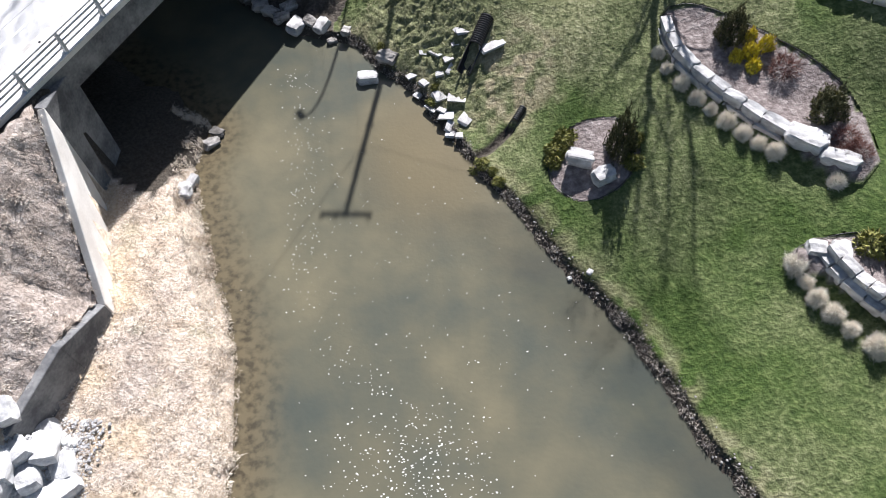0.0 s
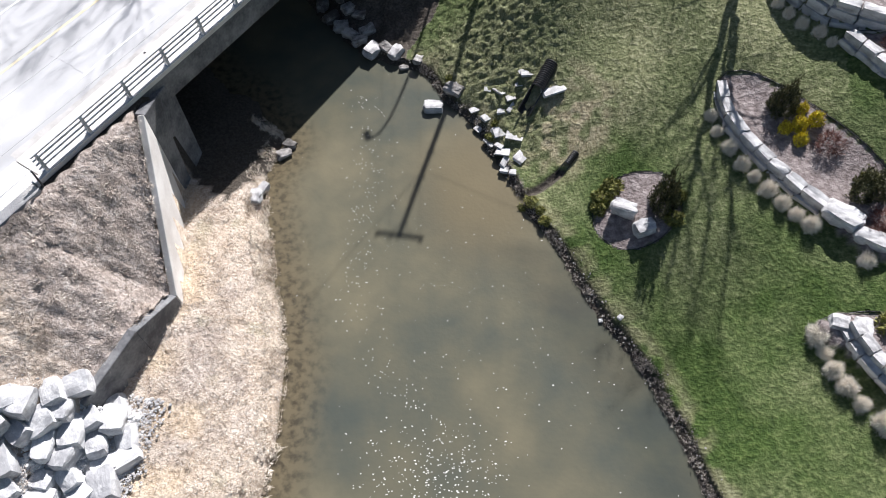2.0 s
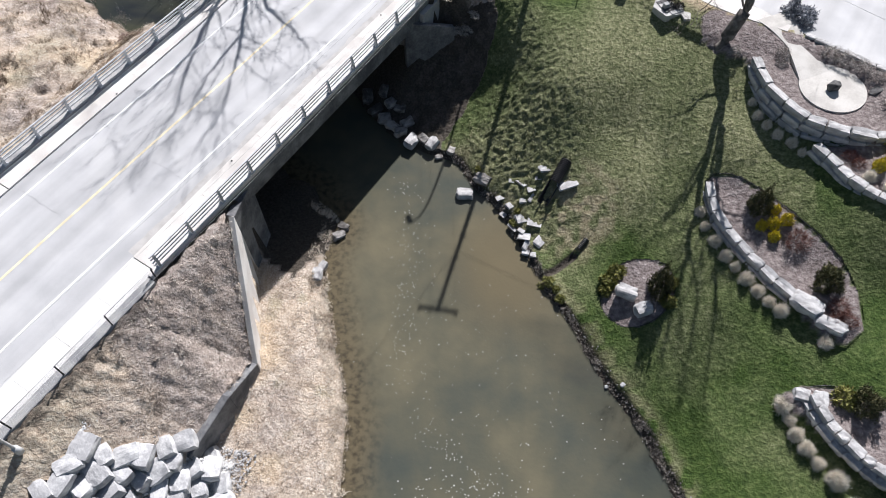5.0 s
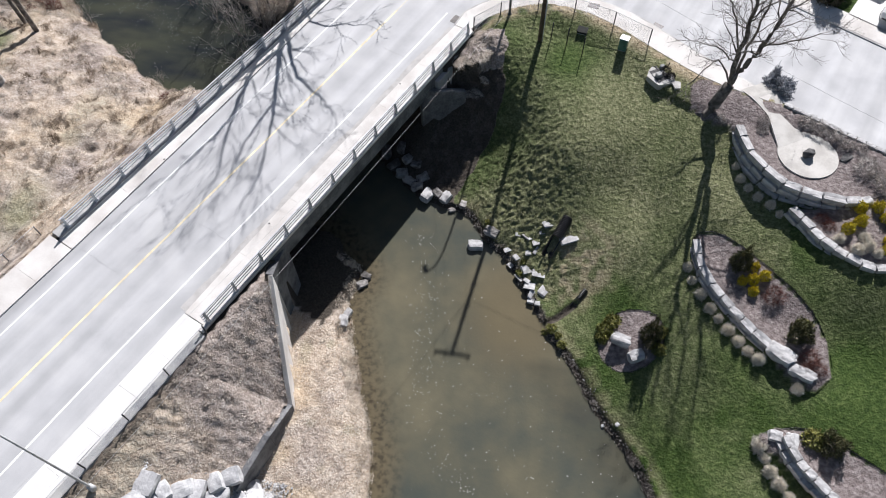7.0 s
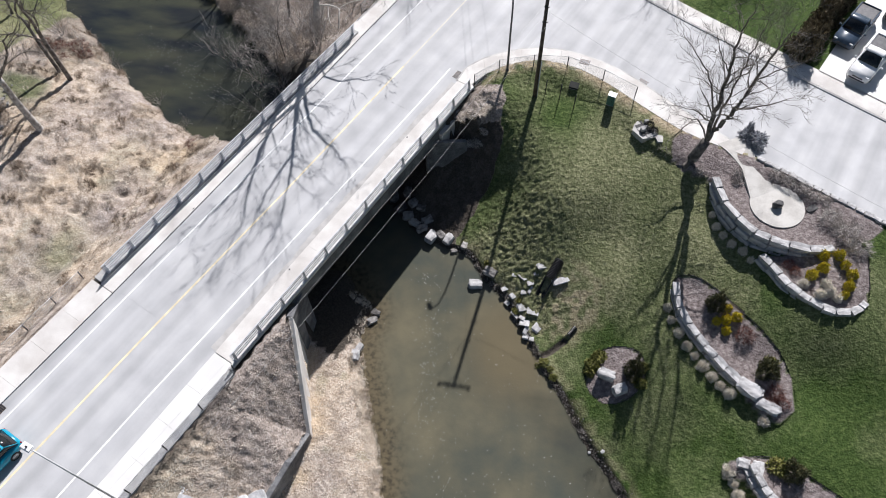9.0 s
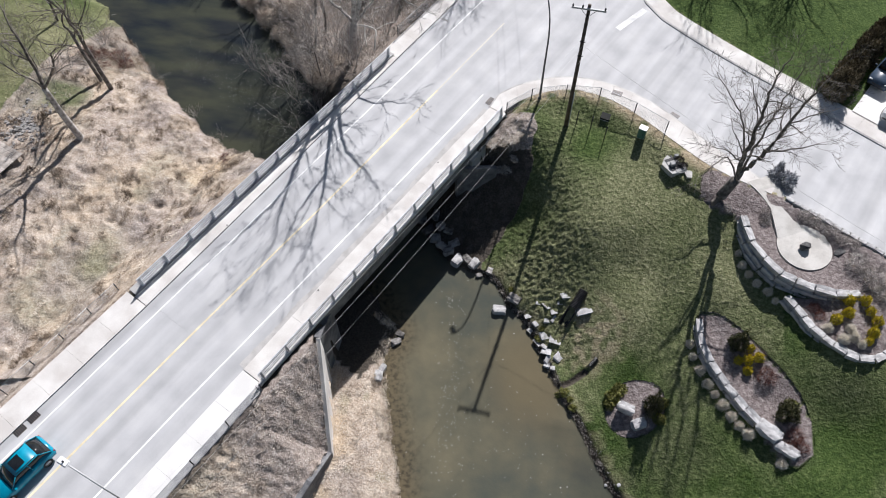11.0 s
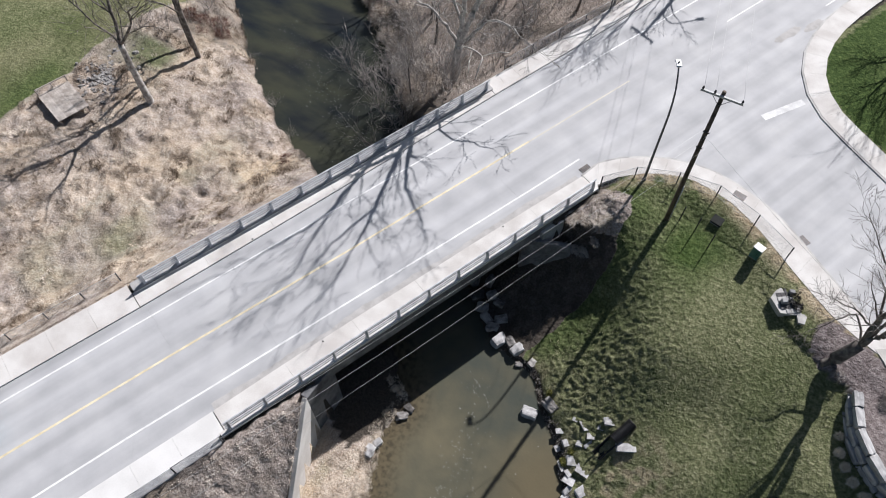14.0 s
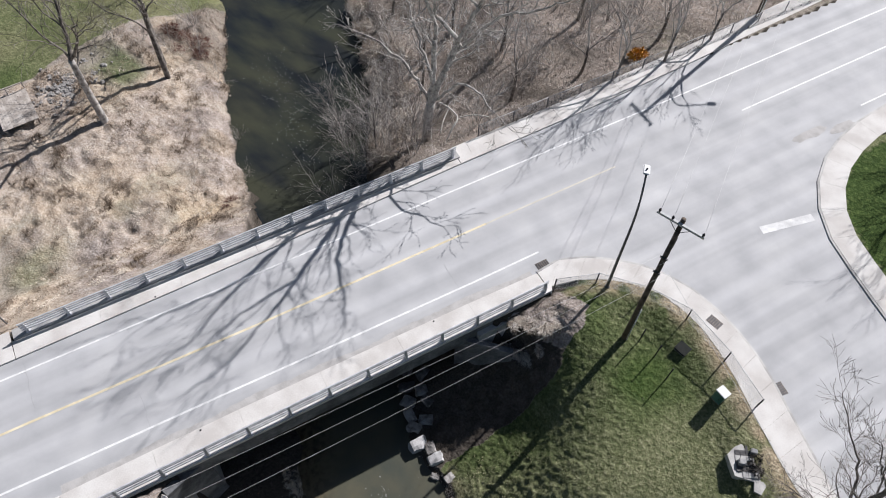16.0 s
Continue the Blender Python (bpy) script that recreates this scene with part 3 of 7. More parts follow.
def thin_plate(spots):
    p = np.array(spots, float)
    d2 = np.hypot(p[:, None, 0] - p[None, :, 0], p[:, None, 1] - p[None, :, 1])
    k = np.where(d2 > 0, d2 ** 2 * np.log(d2 + 1e-12), 0) + 0.4 * np.eye(len(p))
    q = np.c_[np.ones(len(p)), p[:, :2]]
    a = np.block([[k, q], [q.T, np.zeros((3, 3))]])
    w = np.linalg.solve(a, np.r_[p[:, 2], 0, 0, 0])
    return p, w


LAWN_P, LAWN_W = thin_plate(SPOTS + [(x, y, 0.35) for x, y in WATER_RIGHT[30:95:4] if -9 < x < 12] + [(x, y, 6.98) for x, y in NEAR_GRASS[::4]])


def lawn_height(x, y):
    z = LAWN_W[-3] + LAWN_W[-2] * x + LAWN_W[-1] * y
    for (px, py, pz), w in zip(LAWN_P, LAWN_W):
        r2 = (x - px) ** 2 + (y - py) ** 2
        z = z + w * 0.5 * r2 * np.log(r2 + 1e-9)
    return z


def smooth(a, b2, x):
    s = np.clip((x - a) / (b2 - a), 0, 1)
    return s * s * (3 - 2 * s)


def land(x, y):
    """The height of the ground at many plan points, and what covers it."""
    x, y = np.asarray(x, float), np.asarray(y, float)
    u = (x - CORNER[0]) * ALONG[0] + (y - CORNER[1]) * ALONG[1]
    v = (x - CORNER[0]) * ACROSS[0] + (y - CORNER[1]) * ACROSS[1]
    wet = inside(CREEK, x, y)
    left = inside(LEFT_LAND, x, y) & ~wet
    dl, _ = far_from(WATER_LEFT, x, y)
    dr, _ = far_from(WATER_RIGHT, x, y)
    d = np.minimum(dl, dr)
    # left bank, south of the bridge: a flat strip, then the retained slope
    strip = 0.05 + 0.75 * smooth(0.0, 1.3, dl) + 0.04 * np.minimum(dl, 8)
    slope = 7.0 + 0.8 * np.minimum(v + 0.55, 0)
    dw, share = far_from(WALL_LINE, x, y)
    top = np.interp(share, [0, 1, 2, 3, 4], WALL_TOP)
    behind = inside(WALL_LINE + [(-17.3, 7.0), (-20.5, 3.0), (-60, -20), (-60, 30)], x, y) & (dw > np.where(y > 19.6, 0.45, 0.22))
    slope = np.minimum(slope, np.where(behind, top + 0.02 + 1.05 * np.maximum(dw - 0.45, 0), 99))
    south = np.where(behind | (y < 7.6), np.maximum(slope, strip), strip)
    # left bank, north of the bridge: the rough terrace
    terrace = 0.05 + 1.3 * smooth(0, 2.0, dl) + 1.2 * smooth(1.5, 9, dl) + 0.4 * smooth(8, 25, dl)
    north = np.maximum(terrace, 6.95 - 0.72 * np.maximum(v - 13.2, 0))
    zl = np.where(v > 6, north, south)
    under = (v > -0.4) & (v < 12.6)
    zl = np.where(under & (u > 7.0), strip, np.where(under, 6.75, zl))
    # right bank: the lawn, and the scrub north of the road
    lawn = np.clip(lawn_height(x, y), 0.35, 6.99)
    rim, _ = far_from(NEAR_GRASS, x, y)
    lawn = np.where(rim < 2.5, np.maximum(lawn, 6.97 - 0.06 * rim - 0.07 * rim ** 2), lawn)
    lawn = np.where((x > 34) | (y < -8), np.clip(lawn, 0.4, 6.5), lawn)
    lawn = np.minimum(lawn, 0.05 + 0.75 * dr) * (1 - smooth(0.5, 4, dr)) + lawn * smooth(0.5, 4, dr)
    scrub = np.maximum(0.05 + 1.6 * smooth(0, 2.5, dr) + 2.4 * smooth(2, 16, dr), 6.95 - 0.75 * np.maximum(v - 13.3, 0))
    zr = np.where(v > 6, scrub, lawn)
    zr = np.where(under, np.clip(0.05 + 0.62 * np.maximum(dr - 0.3, 0), 0, 6.75), zr)
    zr = np.where(under & (u > 26.5), 6.75, zr)
    z = np.where(left, zl, zr)
    paved = inside(PAVED, x, y) & ~((u > 0) & (u < 31.5) & (v < 13))
    beyond = ~left & (v < -1) & (inside(FAR_GRASS + [(2500, 2500), (2500, 0)], x, y))
    z = np.where(beyond, 6.93, z)
    z = np.where(paved & ~wet, np.where(inside(UNDER_PAVING, x, y), 6.72, 6.98), z)
    z = np.where(wet, -0.1 - 0.5 * smooth(0, 2.5, d), z)
    worn = np.zeros(x.shape)
    ditch, _ = far_from([(2.4, 23.4), (1.4, 22.5), (0.1, 21.6)], x, y)
    z = z - 0.22 * smooth(0.4, 0.0, ditch)
    for ex, ey, er in ((-33.3, 32.9, 0.9), (-31.6, 33.1, 0.8), (-33.8, 31.2, 0.6), (-35.8, 31.0, 0.9), (-39.2, 28.7, 0.8), (-37.0, 30.2, 0.7), (-34.4, 28.4, 0.5), (-41.5, 27.0, 0.6)):
        hollow = smooth(er, 0.25 * er, np.hypot(x - ex, (y - ey) * 1.5))
        z = z - 0.28 * hollow
        worn = np.maximum(worn, hollow)
    # planting beds
    mulch = np.zeros(x.shape)
    for name, (outline, height) in BEDS.items():
        within = inside(outline, x, y) & ~paved
        z = np.where(within, np.maximum(z, height), z)
        mulch = np.where(within, 1.0, mulch)
    z = np.where(np.hypot(x - 17.25, y - 34.3) < 2.4, np.minimum(z, 6.4 + 0.5 * smooth(1.95, 2.4, np.hypot(x - 17.25, y - 34.3))), z)
    # cover
    green = np.where(left, 0.0, 1.0)
    green = np.where(~left & (v > 6), 0.22 + 0.4 * smooth(17.5, 15, v) * smooth(45, 48, u) + 0.5 * smooth(4.5, 1.0, np.hypot(x + 13.0, y - 71.5)) + 0.3 * (grains(x, y, 5.0, 3) - 0.5), green)
    green = np.where(left & (v > 6), smooth(-1.0, 1.0, np.interp(y, [20, 33, 36, 39.4, 45.6, 51, 60], [-56, -55.2, -54.4, -54.9, -54.1, -51.7, -49]) - x), green)
    green = np.where(left & (v < 6), 0.1 + 0.22 * smooth(0, 2.2, -3.4 - u + 0.5 * v) * (v > -9) * (x < -18.5), green)
    green = np.where(left & (v > 6), np.maximum(green, 0.44 * smooth(7.0, 1.5, np.hypot(x + 40.5, y - 20.5)) + 0.42 * smooth(2.2, 0.6, np.hypot(x + 37.6, y - 32.0)) + 0.46 * smooth(4.5, 1.0, np.hypot(x + 37.6, y - 25.5))), green)
    green = np.where(left & (v > 6), np.maximum(green, 0.30 * smooth(-43, -48, x) * smooth(34, 40, y) + 0.36 * smooth(0.6, 0.85, grains(x, y, 3.8, 27))), green)
    brush = np.where(left & (v < 0) & behind, 0.75 * smooth(-4.5, -2.0, u - 0.3 * v), 0.0)
    brush = np.where(left & (v < -0.5) & ~behind & (y < 9) & (x < -17), 0.5, brush)
    brush = np.where(~left & (v > 6), 0.62, brush)
    # Brush on the slope, cut along the edge of the bridge's shadow.
    brush = np.where(~left & (v < 0) & (v > -7.5) & (x < np.interp(y, [31.9, 34.1, 37.5, 40.2, 43], [-7.4, -6.2, -4.8, -4.6, -5.0]) + 0.6 * grains(x, y, 0.9, 22)) & (u > 20) & (y < 43.5), 0.75, brush)
    brush = np.where(left & (v > 6) & (green < 0.7), 0.46 + 0.5 * (grains(x, y, 2.4, 24) - 0.5) + 0.4 * (grains(x, y, 7.0, 25) - 0.5), brush)
    brush = np.where(left & (v > 13.0) & (v < 14.4) & (u < 2), 0.55, brush)
    mud_and_shade = np.where(~left & (v < 0), smooth(0.8, 0.1, dr), 0.0)
    mud_and_shade = np.where(left, 0.75 * smooth(0.6, 0.0, dl), mud_and_shade)
    mud_and_shade = np.where(~left & (v > 13), 0.46 + 0.45 * (grains(x, y, 3.0, 8) - 0.5) + 0.15 * smooth(5.0, 1.0, dr), mud_and_shade)
    mud_and_shade = np.where(left & (v < 0.2) & (v > -1.1) & (u < -0.5), 0.5, mud_and_shade)
    mud_and_shade = np.where(left & (v > 13) & (x < -45) & (x > -52) & (y > 46), 0.45, mud_and_shade)
    # Dark soil spread to the bridge's shadow edge, painting its shade on the slope.
    mud_and_shade = np.where(~left & (v < 0) & (v > -7.0) & (x < np.interp(y, [31.9, 34.1, 37.5, 40.2, 43], [-7.4, -6.2, -4.8, -4.6, -5.0]) + 0.6 * grains(x, y, 0.9, 22)) & (u > 20) & (y < 40.6), 0.72, mud_and_shade)
    # Left bank by the abutment: its shade painted with the mud tone.
    mud_and_shade = np.where(left & (v < 0) & (v > -3.2) & (u > 6.5), 0.85, mud_and_shade)
    # Soil below the deck, darkened with the shade there.
    mud_and_shade = np.where(under, 0.9, mud_and_shade)
    mud_and_shade = np.maximum(mud_and_shade, 0.6 * worn)
    mud_and_shade = np.maximum(mud_and_shade, 0.9 * smooth(0.45, 0.1, ditch))
    mud_and_shade = np.where(wet, 1.0, mud_and_shade)
    pale = 0.85 * smooth(8, 3, np.hypot(x - 0.5, y - 29)) + 0.75 * smooth(23, 32, y) * (x < 16) + 0.7 * smooth(9.5, 6.5, y) * smooth(16, 12, x)
    pale = np.clip(pale - 0.42 * smooth(4.0, 0.0, x) * smooth(29.5, 33, y) - 0.3 * smooth(3.5, 1.2, np.hypot(x - 1.3, y - 41.3)) - 0.6 * smooth(26, 22, y) * smooth(9, 12, y), 0, 1)
    pale = np.where(beyond, -0.5, np.where(left, np.where(v < 6, 0.9, 0.2 + 0.3 * smooth(-50, -46, x)), 0.78 * pale))
    sand = np.where(left & (v < 0) & ~behind, 0.75 * smooth(2.6, 3.8, dl) * smooth(7.5, 5.6, dl) * smooth(0.25, 0.6, grains(x, y, 1.3, 12)), 0.0)
    sand = np.where(left & (v > 6), 0.75 * smooth(3.2, 0.8, np.hypot(x + 31.8, y - 36.2)) + 0.4 * smooth(0.62, 0.8, grains(x, y, 3.2, 14)) * (green < 0.4) + 0.2 * (green > 0.75) * grains(x, y, 4.0, 28), sand)
    sand = np.where(~left & (v < -0.5) & (rim < 2.6) & ~beyond, 0.8 * smooth(1.5, 0.2, rim) * smooth(0.2, 0.6, grains(x, y, 0.9, 15)), sand)
    sand = np.where(~left & (v < -1), np.maximum(sand, 0.5 * smooth(3.6, 0.8, np.hypot(x - 2.6, (y - 26.2) * 0.8)) * smooth(0.3, 0.7, grains(x, y, 0.5, 19)) + 0.2 * smooth(1.6, 0.7, dr) * smooth(0.3, 0.6, grains(x, y, 0.6, 20))), sand)
    green = np.where(left & (v < 0) & ~behind, np.maximum(green, 0.42 * smooth(1.5, 0.3, np.hypot((x + 15.4) * 1.3, (y - 17.4) * 0.6)) + 0.4 * smooth(0.72, 0.9, grains(x, y, 1.4, 16))), green)
    return z, green, brush, mulch, mud_and_shade, pale, wet, left, dl, dr, u, v, np.clip(sand, 0, 1)


def height(x, y):
    return float(land(np.array([x]), np.array([y]))[0][0])


def relief(x, y, q):
    """How far matted growth stands above the soil at many plan points."""
    left_, dl_, dr_, u_, v_ = q[7], q[8], q[9], q[10], q[11]
    small = np.clip(0.45 * grains(x, y, 0.23, 31) + 0.55 * grains(x, y, 0.13, 32), 0, 1)
    lawn = (0.015 + (0.05 + 0.15 * smooth(4.0, -2.0, x)) * np.clip(q[5] + 0.3 * smooth(4.0, 0.0, x), 0, 1)) * np.clip((small - 0.22) / 0.56, 0, 1) * smooth(0.4, 1.6, dr_)
    big = np.clip(0.55 * grains(x + 0.3 * y, y, 1.1, 33) + 0.45 * grains(x, y + 0.4 * x, 0.5, 34), 0, 1)
    rough_ = 0.30 * np.clip((big - 0.25) / 0.5, 0, 1) ** 1.2 * smooth(0.1, 1.5, dl_) * smooth(13.0, 14.6, v_) * (1 - 0.7 * smooth(0.45, 0.8, q[1]))
    bank = 0.21 * np.clip((0.4 * grains(x, y, 0.5, 35) + 0.6 * grains(x, y, 0.22, 36) - 0.25) / 0.5, 0, 1)
    flat_ = 0.07 * grains(x, y, 0.3, 37)
    return np.where(left_, np.where(v_ > 6, rough_, np.where(q[0] > 1.35, bank, flat_)), lawn)


def turf(name, x0, x1, y0, y1, step, test, label):
    """A lumpy sheet of matted growth lying on the soil."""
    ax, ay = np.arange(x0, x1, step), np.arange(y0, y1, step)
    px, py = (a.ravel() for a in np.meshgrid(ax, ay))
    px, py = px + step * 0.3 * (grains(px, py, 0.2, 41) - 0.5), py + step * 0.3 * (grains(px, py, 0.2, 42) - 0.5)
    q = land(px, py)
    ok = test(px, py, q) & ~q[6] & (q[3] < 0.5)
    z = q[0] + 0.03 + relief(px, py, q)
    index = np.arange(len(px)).reshape(len(ay), len(ax))
    cells = np.stack([index[:-1, :-1], index[:-1, 1:], index[1:, 1:], index[1:, :-1]], -1).reshape(-1, 4)
    cells = cells[ok[cells].all(1)]
    kept = np.unique(cells)
    back_to_ = np.zeros(len(px), int)
    back_to_[kept] = np.arange(len(kept))
    ob = sheet(name, np.c_[px, py, z][kept].tolist(), back_to_[cells].tolist(), GROUND, smooth=True)
    for layer, channels in (("cover", (q[1], q[2], q[3])), ("soil", (q[4], q[12], q[5]))):
        attr_ = ob.data.color_attributes.new(layer, "FLOAT_COLOR", "POINT")
        attr_.data.foreach_set("color", np.c_[channels[0], channels[1], channels[2], np.ones(len(px))][kept].ravel().astype(np.float32))
    return tagged(ob, label, "grass", kind="stuff")


# ---- ground ----
def lines(lo, hi, step, reach):
    core = np.arange(lo, hi + step / 2, step)
    out, s = [], step
    while sum(out) < reach:
        s *= 1.45
        out.append(s)
    tail = np.cumsum(out)
    return np.r_[lo - tail[::-1], core, core[-1] + tail]


gx, gy = lines(-64, 36, 0.4, 2600), lines(-6, 82, 0.4, 2600)
mx_, my_ = np.meshgrid(gx, gy)
fx, fy = mx_.ravel(), my_.ravel()
gz, green, brush, mulch, mud_and_shade, pale, wet, left, dl, dr, gu, gv, sand = land(fx, fy)
rng = np.random.default_rng(4)
rough_part = np.where(left | (gv > 6), 1.0, 0.5) * (~wet) * (mulch < 0.5) * (np.abs(fx) < 90) * (np.abs(fy) < 120)
lump = np.array([noise.noise((a * 0.9, b2 * 0.9, 0.3)) + 0.6 * noise.noise((a * 2.1, b2 * 2.1, 5.0)) if r > 0 else 0.0 for a, b2, r in zip(fx, fy, rough_part)])
gz = gz + 0.06 * (lump - 2.2) * rough_part * (gz < 6.6)
nx, ny = len(gx), len(gy)
idx = np.arange(nx * ny).reshape(ny, nx)
quads = np.stack([idx[:-1, :-1], idx[:-1, 1:], idx[1:, 1:], idx[1:, :-1]], -1).reshape(-1, 4)
ground = sheet("ground", np.c_[fx, fy, gz].tolist(), quads.tolist(), GROUND, smooth=True)
for layer, channels in (("cover", (green, brush, mulch)), ("soil", (mud_and_shade, sand, pale))):
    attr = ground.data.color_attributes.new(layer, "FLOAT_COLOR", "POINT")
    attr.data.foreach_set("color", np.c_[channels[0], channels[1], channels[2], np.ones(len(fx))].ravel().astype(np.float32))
tagged(ground, "grassy ground with mown lawn, dead grass and mulch beds", "ground", kind="structure")

turf("lawn_turf", -9, 26, 3, 47.5, 0.1, lambda x, y, q: ~q[7] & (q[11] < -0.9) & ~inside(PAVED, x, y) & (q[9] > 0.35), "lumpy mown lawn turf sloping to the creek")
turf("rough_turf", -62, -24, 13, 60, 0.22, lambda x, y, q: q[7] & (q[11] > 13.05) & (q[8] > 0.15), "hummocky matted dead grass on the far bank")
turf("slope_turf", -32, -13, -6, 22, 0.16, lambda x, y, q: q[7] & (q[11] < -0.7) & (q[0] > 1.35) & ~inside(RIPRAP_HEAP, x, y), "matted dead growth on the retained slope")

wx, wy = lines(-64, 36, 0.8, 300), lines(-6, 82, 0.8, 300)
ax_, ay_ = np.meshgrid(wx, wy)
ax_, ay_ = ax_.ravel(), ay_.ravel()
keep = inside(CREEK, ax_, ay_)
da, _ = far_from(WATER_LEFT, ax_, ay_)
db, _ = far_from(WATER_RIGHT, ax_, ay_)
keep |= np.minimum(da, db) < 1.3
widx = np.arange(len(ax_)).reshape(len(wy), len(wx))
wq = np.stack([widx[:-1, :-1], widx[:-1, 1:], widx[1:, 1:], widx[1:, :-1]], -1).reshape(-1, 4)
wq = wq[keep[wq].all(1)]
used = np.unique(wq)
back_to = np.zeros(len(ax_), int)
back_to[used] = np.arange(len(used))
water = sheet("water", np.c_[ax_, ay_, 0 * ax_][used].tolist(), back_to[wq].tolist(), WATER, smooth=True)
wu = (ax_ - CORNER[0]) * ACROSS[0] + (ay_ - CORNER[1]) * ACROSS[1]
silted = 0.85 * smooth(2.4, 0.2, da) * (wu < 6)
shallow = np.clip(0.7 * smooth(5.5, 1.5, np.hypot(ax_ + 1.5, (ay_ - 22.5) * 0.8)), 0, 0.85)
# Amount of the dark reflection-tinted tone: from the bridge upstream, and by the right bank.
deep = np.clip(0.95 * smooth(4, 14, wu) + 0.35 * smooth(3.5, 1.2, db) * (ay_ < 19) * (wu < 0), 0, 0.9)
attr = water.data.color_attributes.new("shallow", "FLOAT_COLOR", "POINT")
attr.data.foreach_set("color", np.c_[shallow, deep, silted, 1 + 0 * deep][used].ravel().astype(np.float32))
tagged(water, "murky olive-brown shallow creek water", "water", kind="structure")

# ---- streets ----
def far_edge(u):
    """How far across the road its far kerb lies, which bows away beyond the bridge."""
    return float(np.interp(u, [-45, 0, 8, 16, 30, 40, 52, 66, 100, 140], [11.1, 11.0, 11.12, 11.3, 11.75, 11.9, 12.3, 13.05, 15.0, 17.3]))


street = tagged(part("road", slab_bm([road(-160, 1.45)] + NEAR_KERB + FAR_KERB + [road(u, far_edge(u)) for u in (140, 100, 66, 52, 40, 30, 16, 8, 0, -45, -160)], Z_ROAD, 0.3), ASPHALT), "light grey worn asphalt road with a side street", "road", kind="structure")


def strip_of(u0, u1, v0, v1):
    return [road(u0, v0), road(u1, v0), road(u1, v1), road(u0, v1)]


def marking(name, outline, material, label):
    return tagged(part(name, slab_bm(outline, Z_ROAD + 0.006, 0.004), material), label, "road marking", kind="structure")


def line_of(stations, wide):
    """A painted line of one width through stations (along, across)."""
    return [road(u, v - wide / 2) for u, v in stations] + [road(u, v + wide / 2) for u, v in stations[::-1]]


marking("edge_line", line_of([(-160, 10.05), (-12, 10.04), (3, 9.99), (14, 9.97), (30, 9.92), (140, 9.86)], 0.12), WHITE_PAINT, "white edge line painted along the road")
marking("edge_line", line_of([(-160, 3.3), (-4, 3.3), (2.4, 3.17), (10.7, 3.08), (19, 2.94), (27, 2.84), (31.9, 2.84)], 0.13), WHITE_PAINT, "white edge line ending at the corner")
marking("centre_line", line_of([(-160, 6.72), (-12, 6.70), (0, 6.65), (6, 6.58), (14, 6.46), (30, 6.43)], 0.15), YELLOW_PAINT, "yellow centre line along the road")
marking("centre_line", line_of([(30.02, 6.43), (40.7, 6.42)], 0.13), FADED_YELLOW, "faded pale yellow centre line at the junction")
marking("centre_line", strip_of(52.5, 140, 6.36, 6.48), WHITE_PAINT, "pale worn centre line beyond the side street")
marking("edge_line", strip_of(61.0, 140, 2.5, 2.62), WHITE_PAINT, "white edge line beyond the side street")
bar_a, bar_b = Vector((1.5, 55.7)), Vector((3.9, 58.9))
bar_n = Vector((bar_b.y - bar_a.y, bar_a.x - bar_b.x)).normalized() * 0.3
marking("stop_line", [tuple(bar_a + bar_n), tuple(bar_a - bar_n), tuple(bar_b - bar_n), tuple(bar_b + bar_n)], WORN_PAINT, "worn white stop line across the side street")


def walkway(name, inner, outer, material, label, joints=1.8):
    """A pavement of cast bays between two lines of equal length, each bay a slab with a narrow joint to the next."""
    thing = tagged(empty(name), label, "pavement", kind="structure")
    a, b2 = [Vector(p) for p in inner], [Vector(p) for p in outer]
    for k in range(len(a) - 1):
        da_, db_ = (a[k + 1] - a[k]), (b2[k + 1] - b2[k])
        ga, gb = da_.normalized() * 0.005, db_.normalized() * 0.005
        quad = [a[k] + ga, b2[k] + gb, b2[k + 1] - gb, a[k + 1] - ga]
        part("slab", slab_bm([tuple(q) for q in quad], Z_WALK, 0.3), material, thing)
    return thing


def even(line, count):
    """The line cut into equal pieces."""
    pts = [Vector(p) for p in line]
    run = [0.0]
    for k in range(1, len(pts)):
        run.append(run[-1] + (pts[k] - pts[k - 1]).length)
    out = []
    for j in range(count + 1):
        s = run[-1] * j / count
        k = max(i for i in range(len(run)) if run[i] <= s + 1e-9)
        k = min(k, len(pts) - 2)
        f = (s - run[k]) / max(run[k + 1] - run[k], 1e-9)
        out.append(tuple(pts[k].lerp(pts[k + 1], f)))
    return out


def bays(u0, u1, v0, v1, count):
    return [road(u0 + (u1 - u0) * k / count, v0) for k in range(count + 1)], [road(u0 + (u1 - u0) * k / count, v1) for k in range(count + 1)]


walkway("pavement", *bays(-45, 0.75, 0.10, 1.7, 17), NEW_CONCRETE, "bright white fresh concrete pavement beside the road")
def near_kerb(u):
    return float(np.interp(u, [0.8, 8, 16, 24, 31], [1.7, 1.8, 1.72, 1.65, 1.46]))


deck_at = [0.8 + 30.1 * k / 6 for k in range(7)]
walkway("pavement", [road(u, near_kerb(u)) for u in deck_at], [road(u, 0.21) for u in deck_at], WALK_CONCRETE, "pale concrete pavement over the bridge")
walkway("pavement", [road(-45 + 45.2 * k / 16, far_edge(-45 + 45.2 * k / 16)) for k in range(17)], [road(-45 + 45.2 * k / 16, 13.05) for k in range(17)], WALK_CONCRETE, "pale concrete pavement with cast bays")
walkway("pavement", [road(0.25 + 30.75 * k / 6, far_edge(0.25 + 30.75 * k / 6)) for k in range(7)], [road(0.25 + 30.75 * k / 6, 12.25) for k in range(7)], WALK_CONCRETE, "narrow concrete pavement over the bridge")
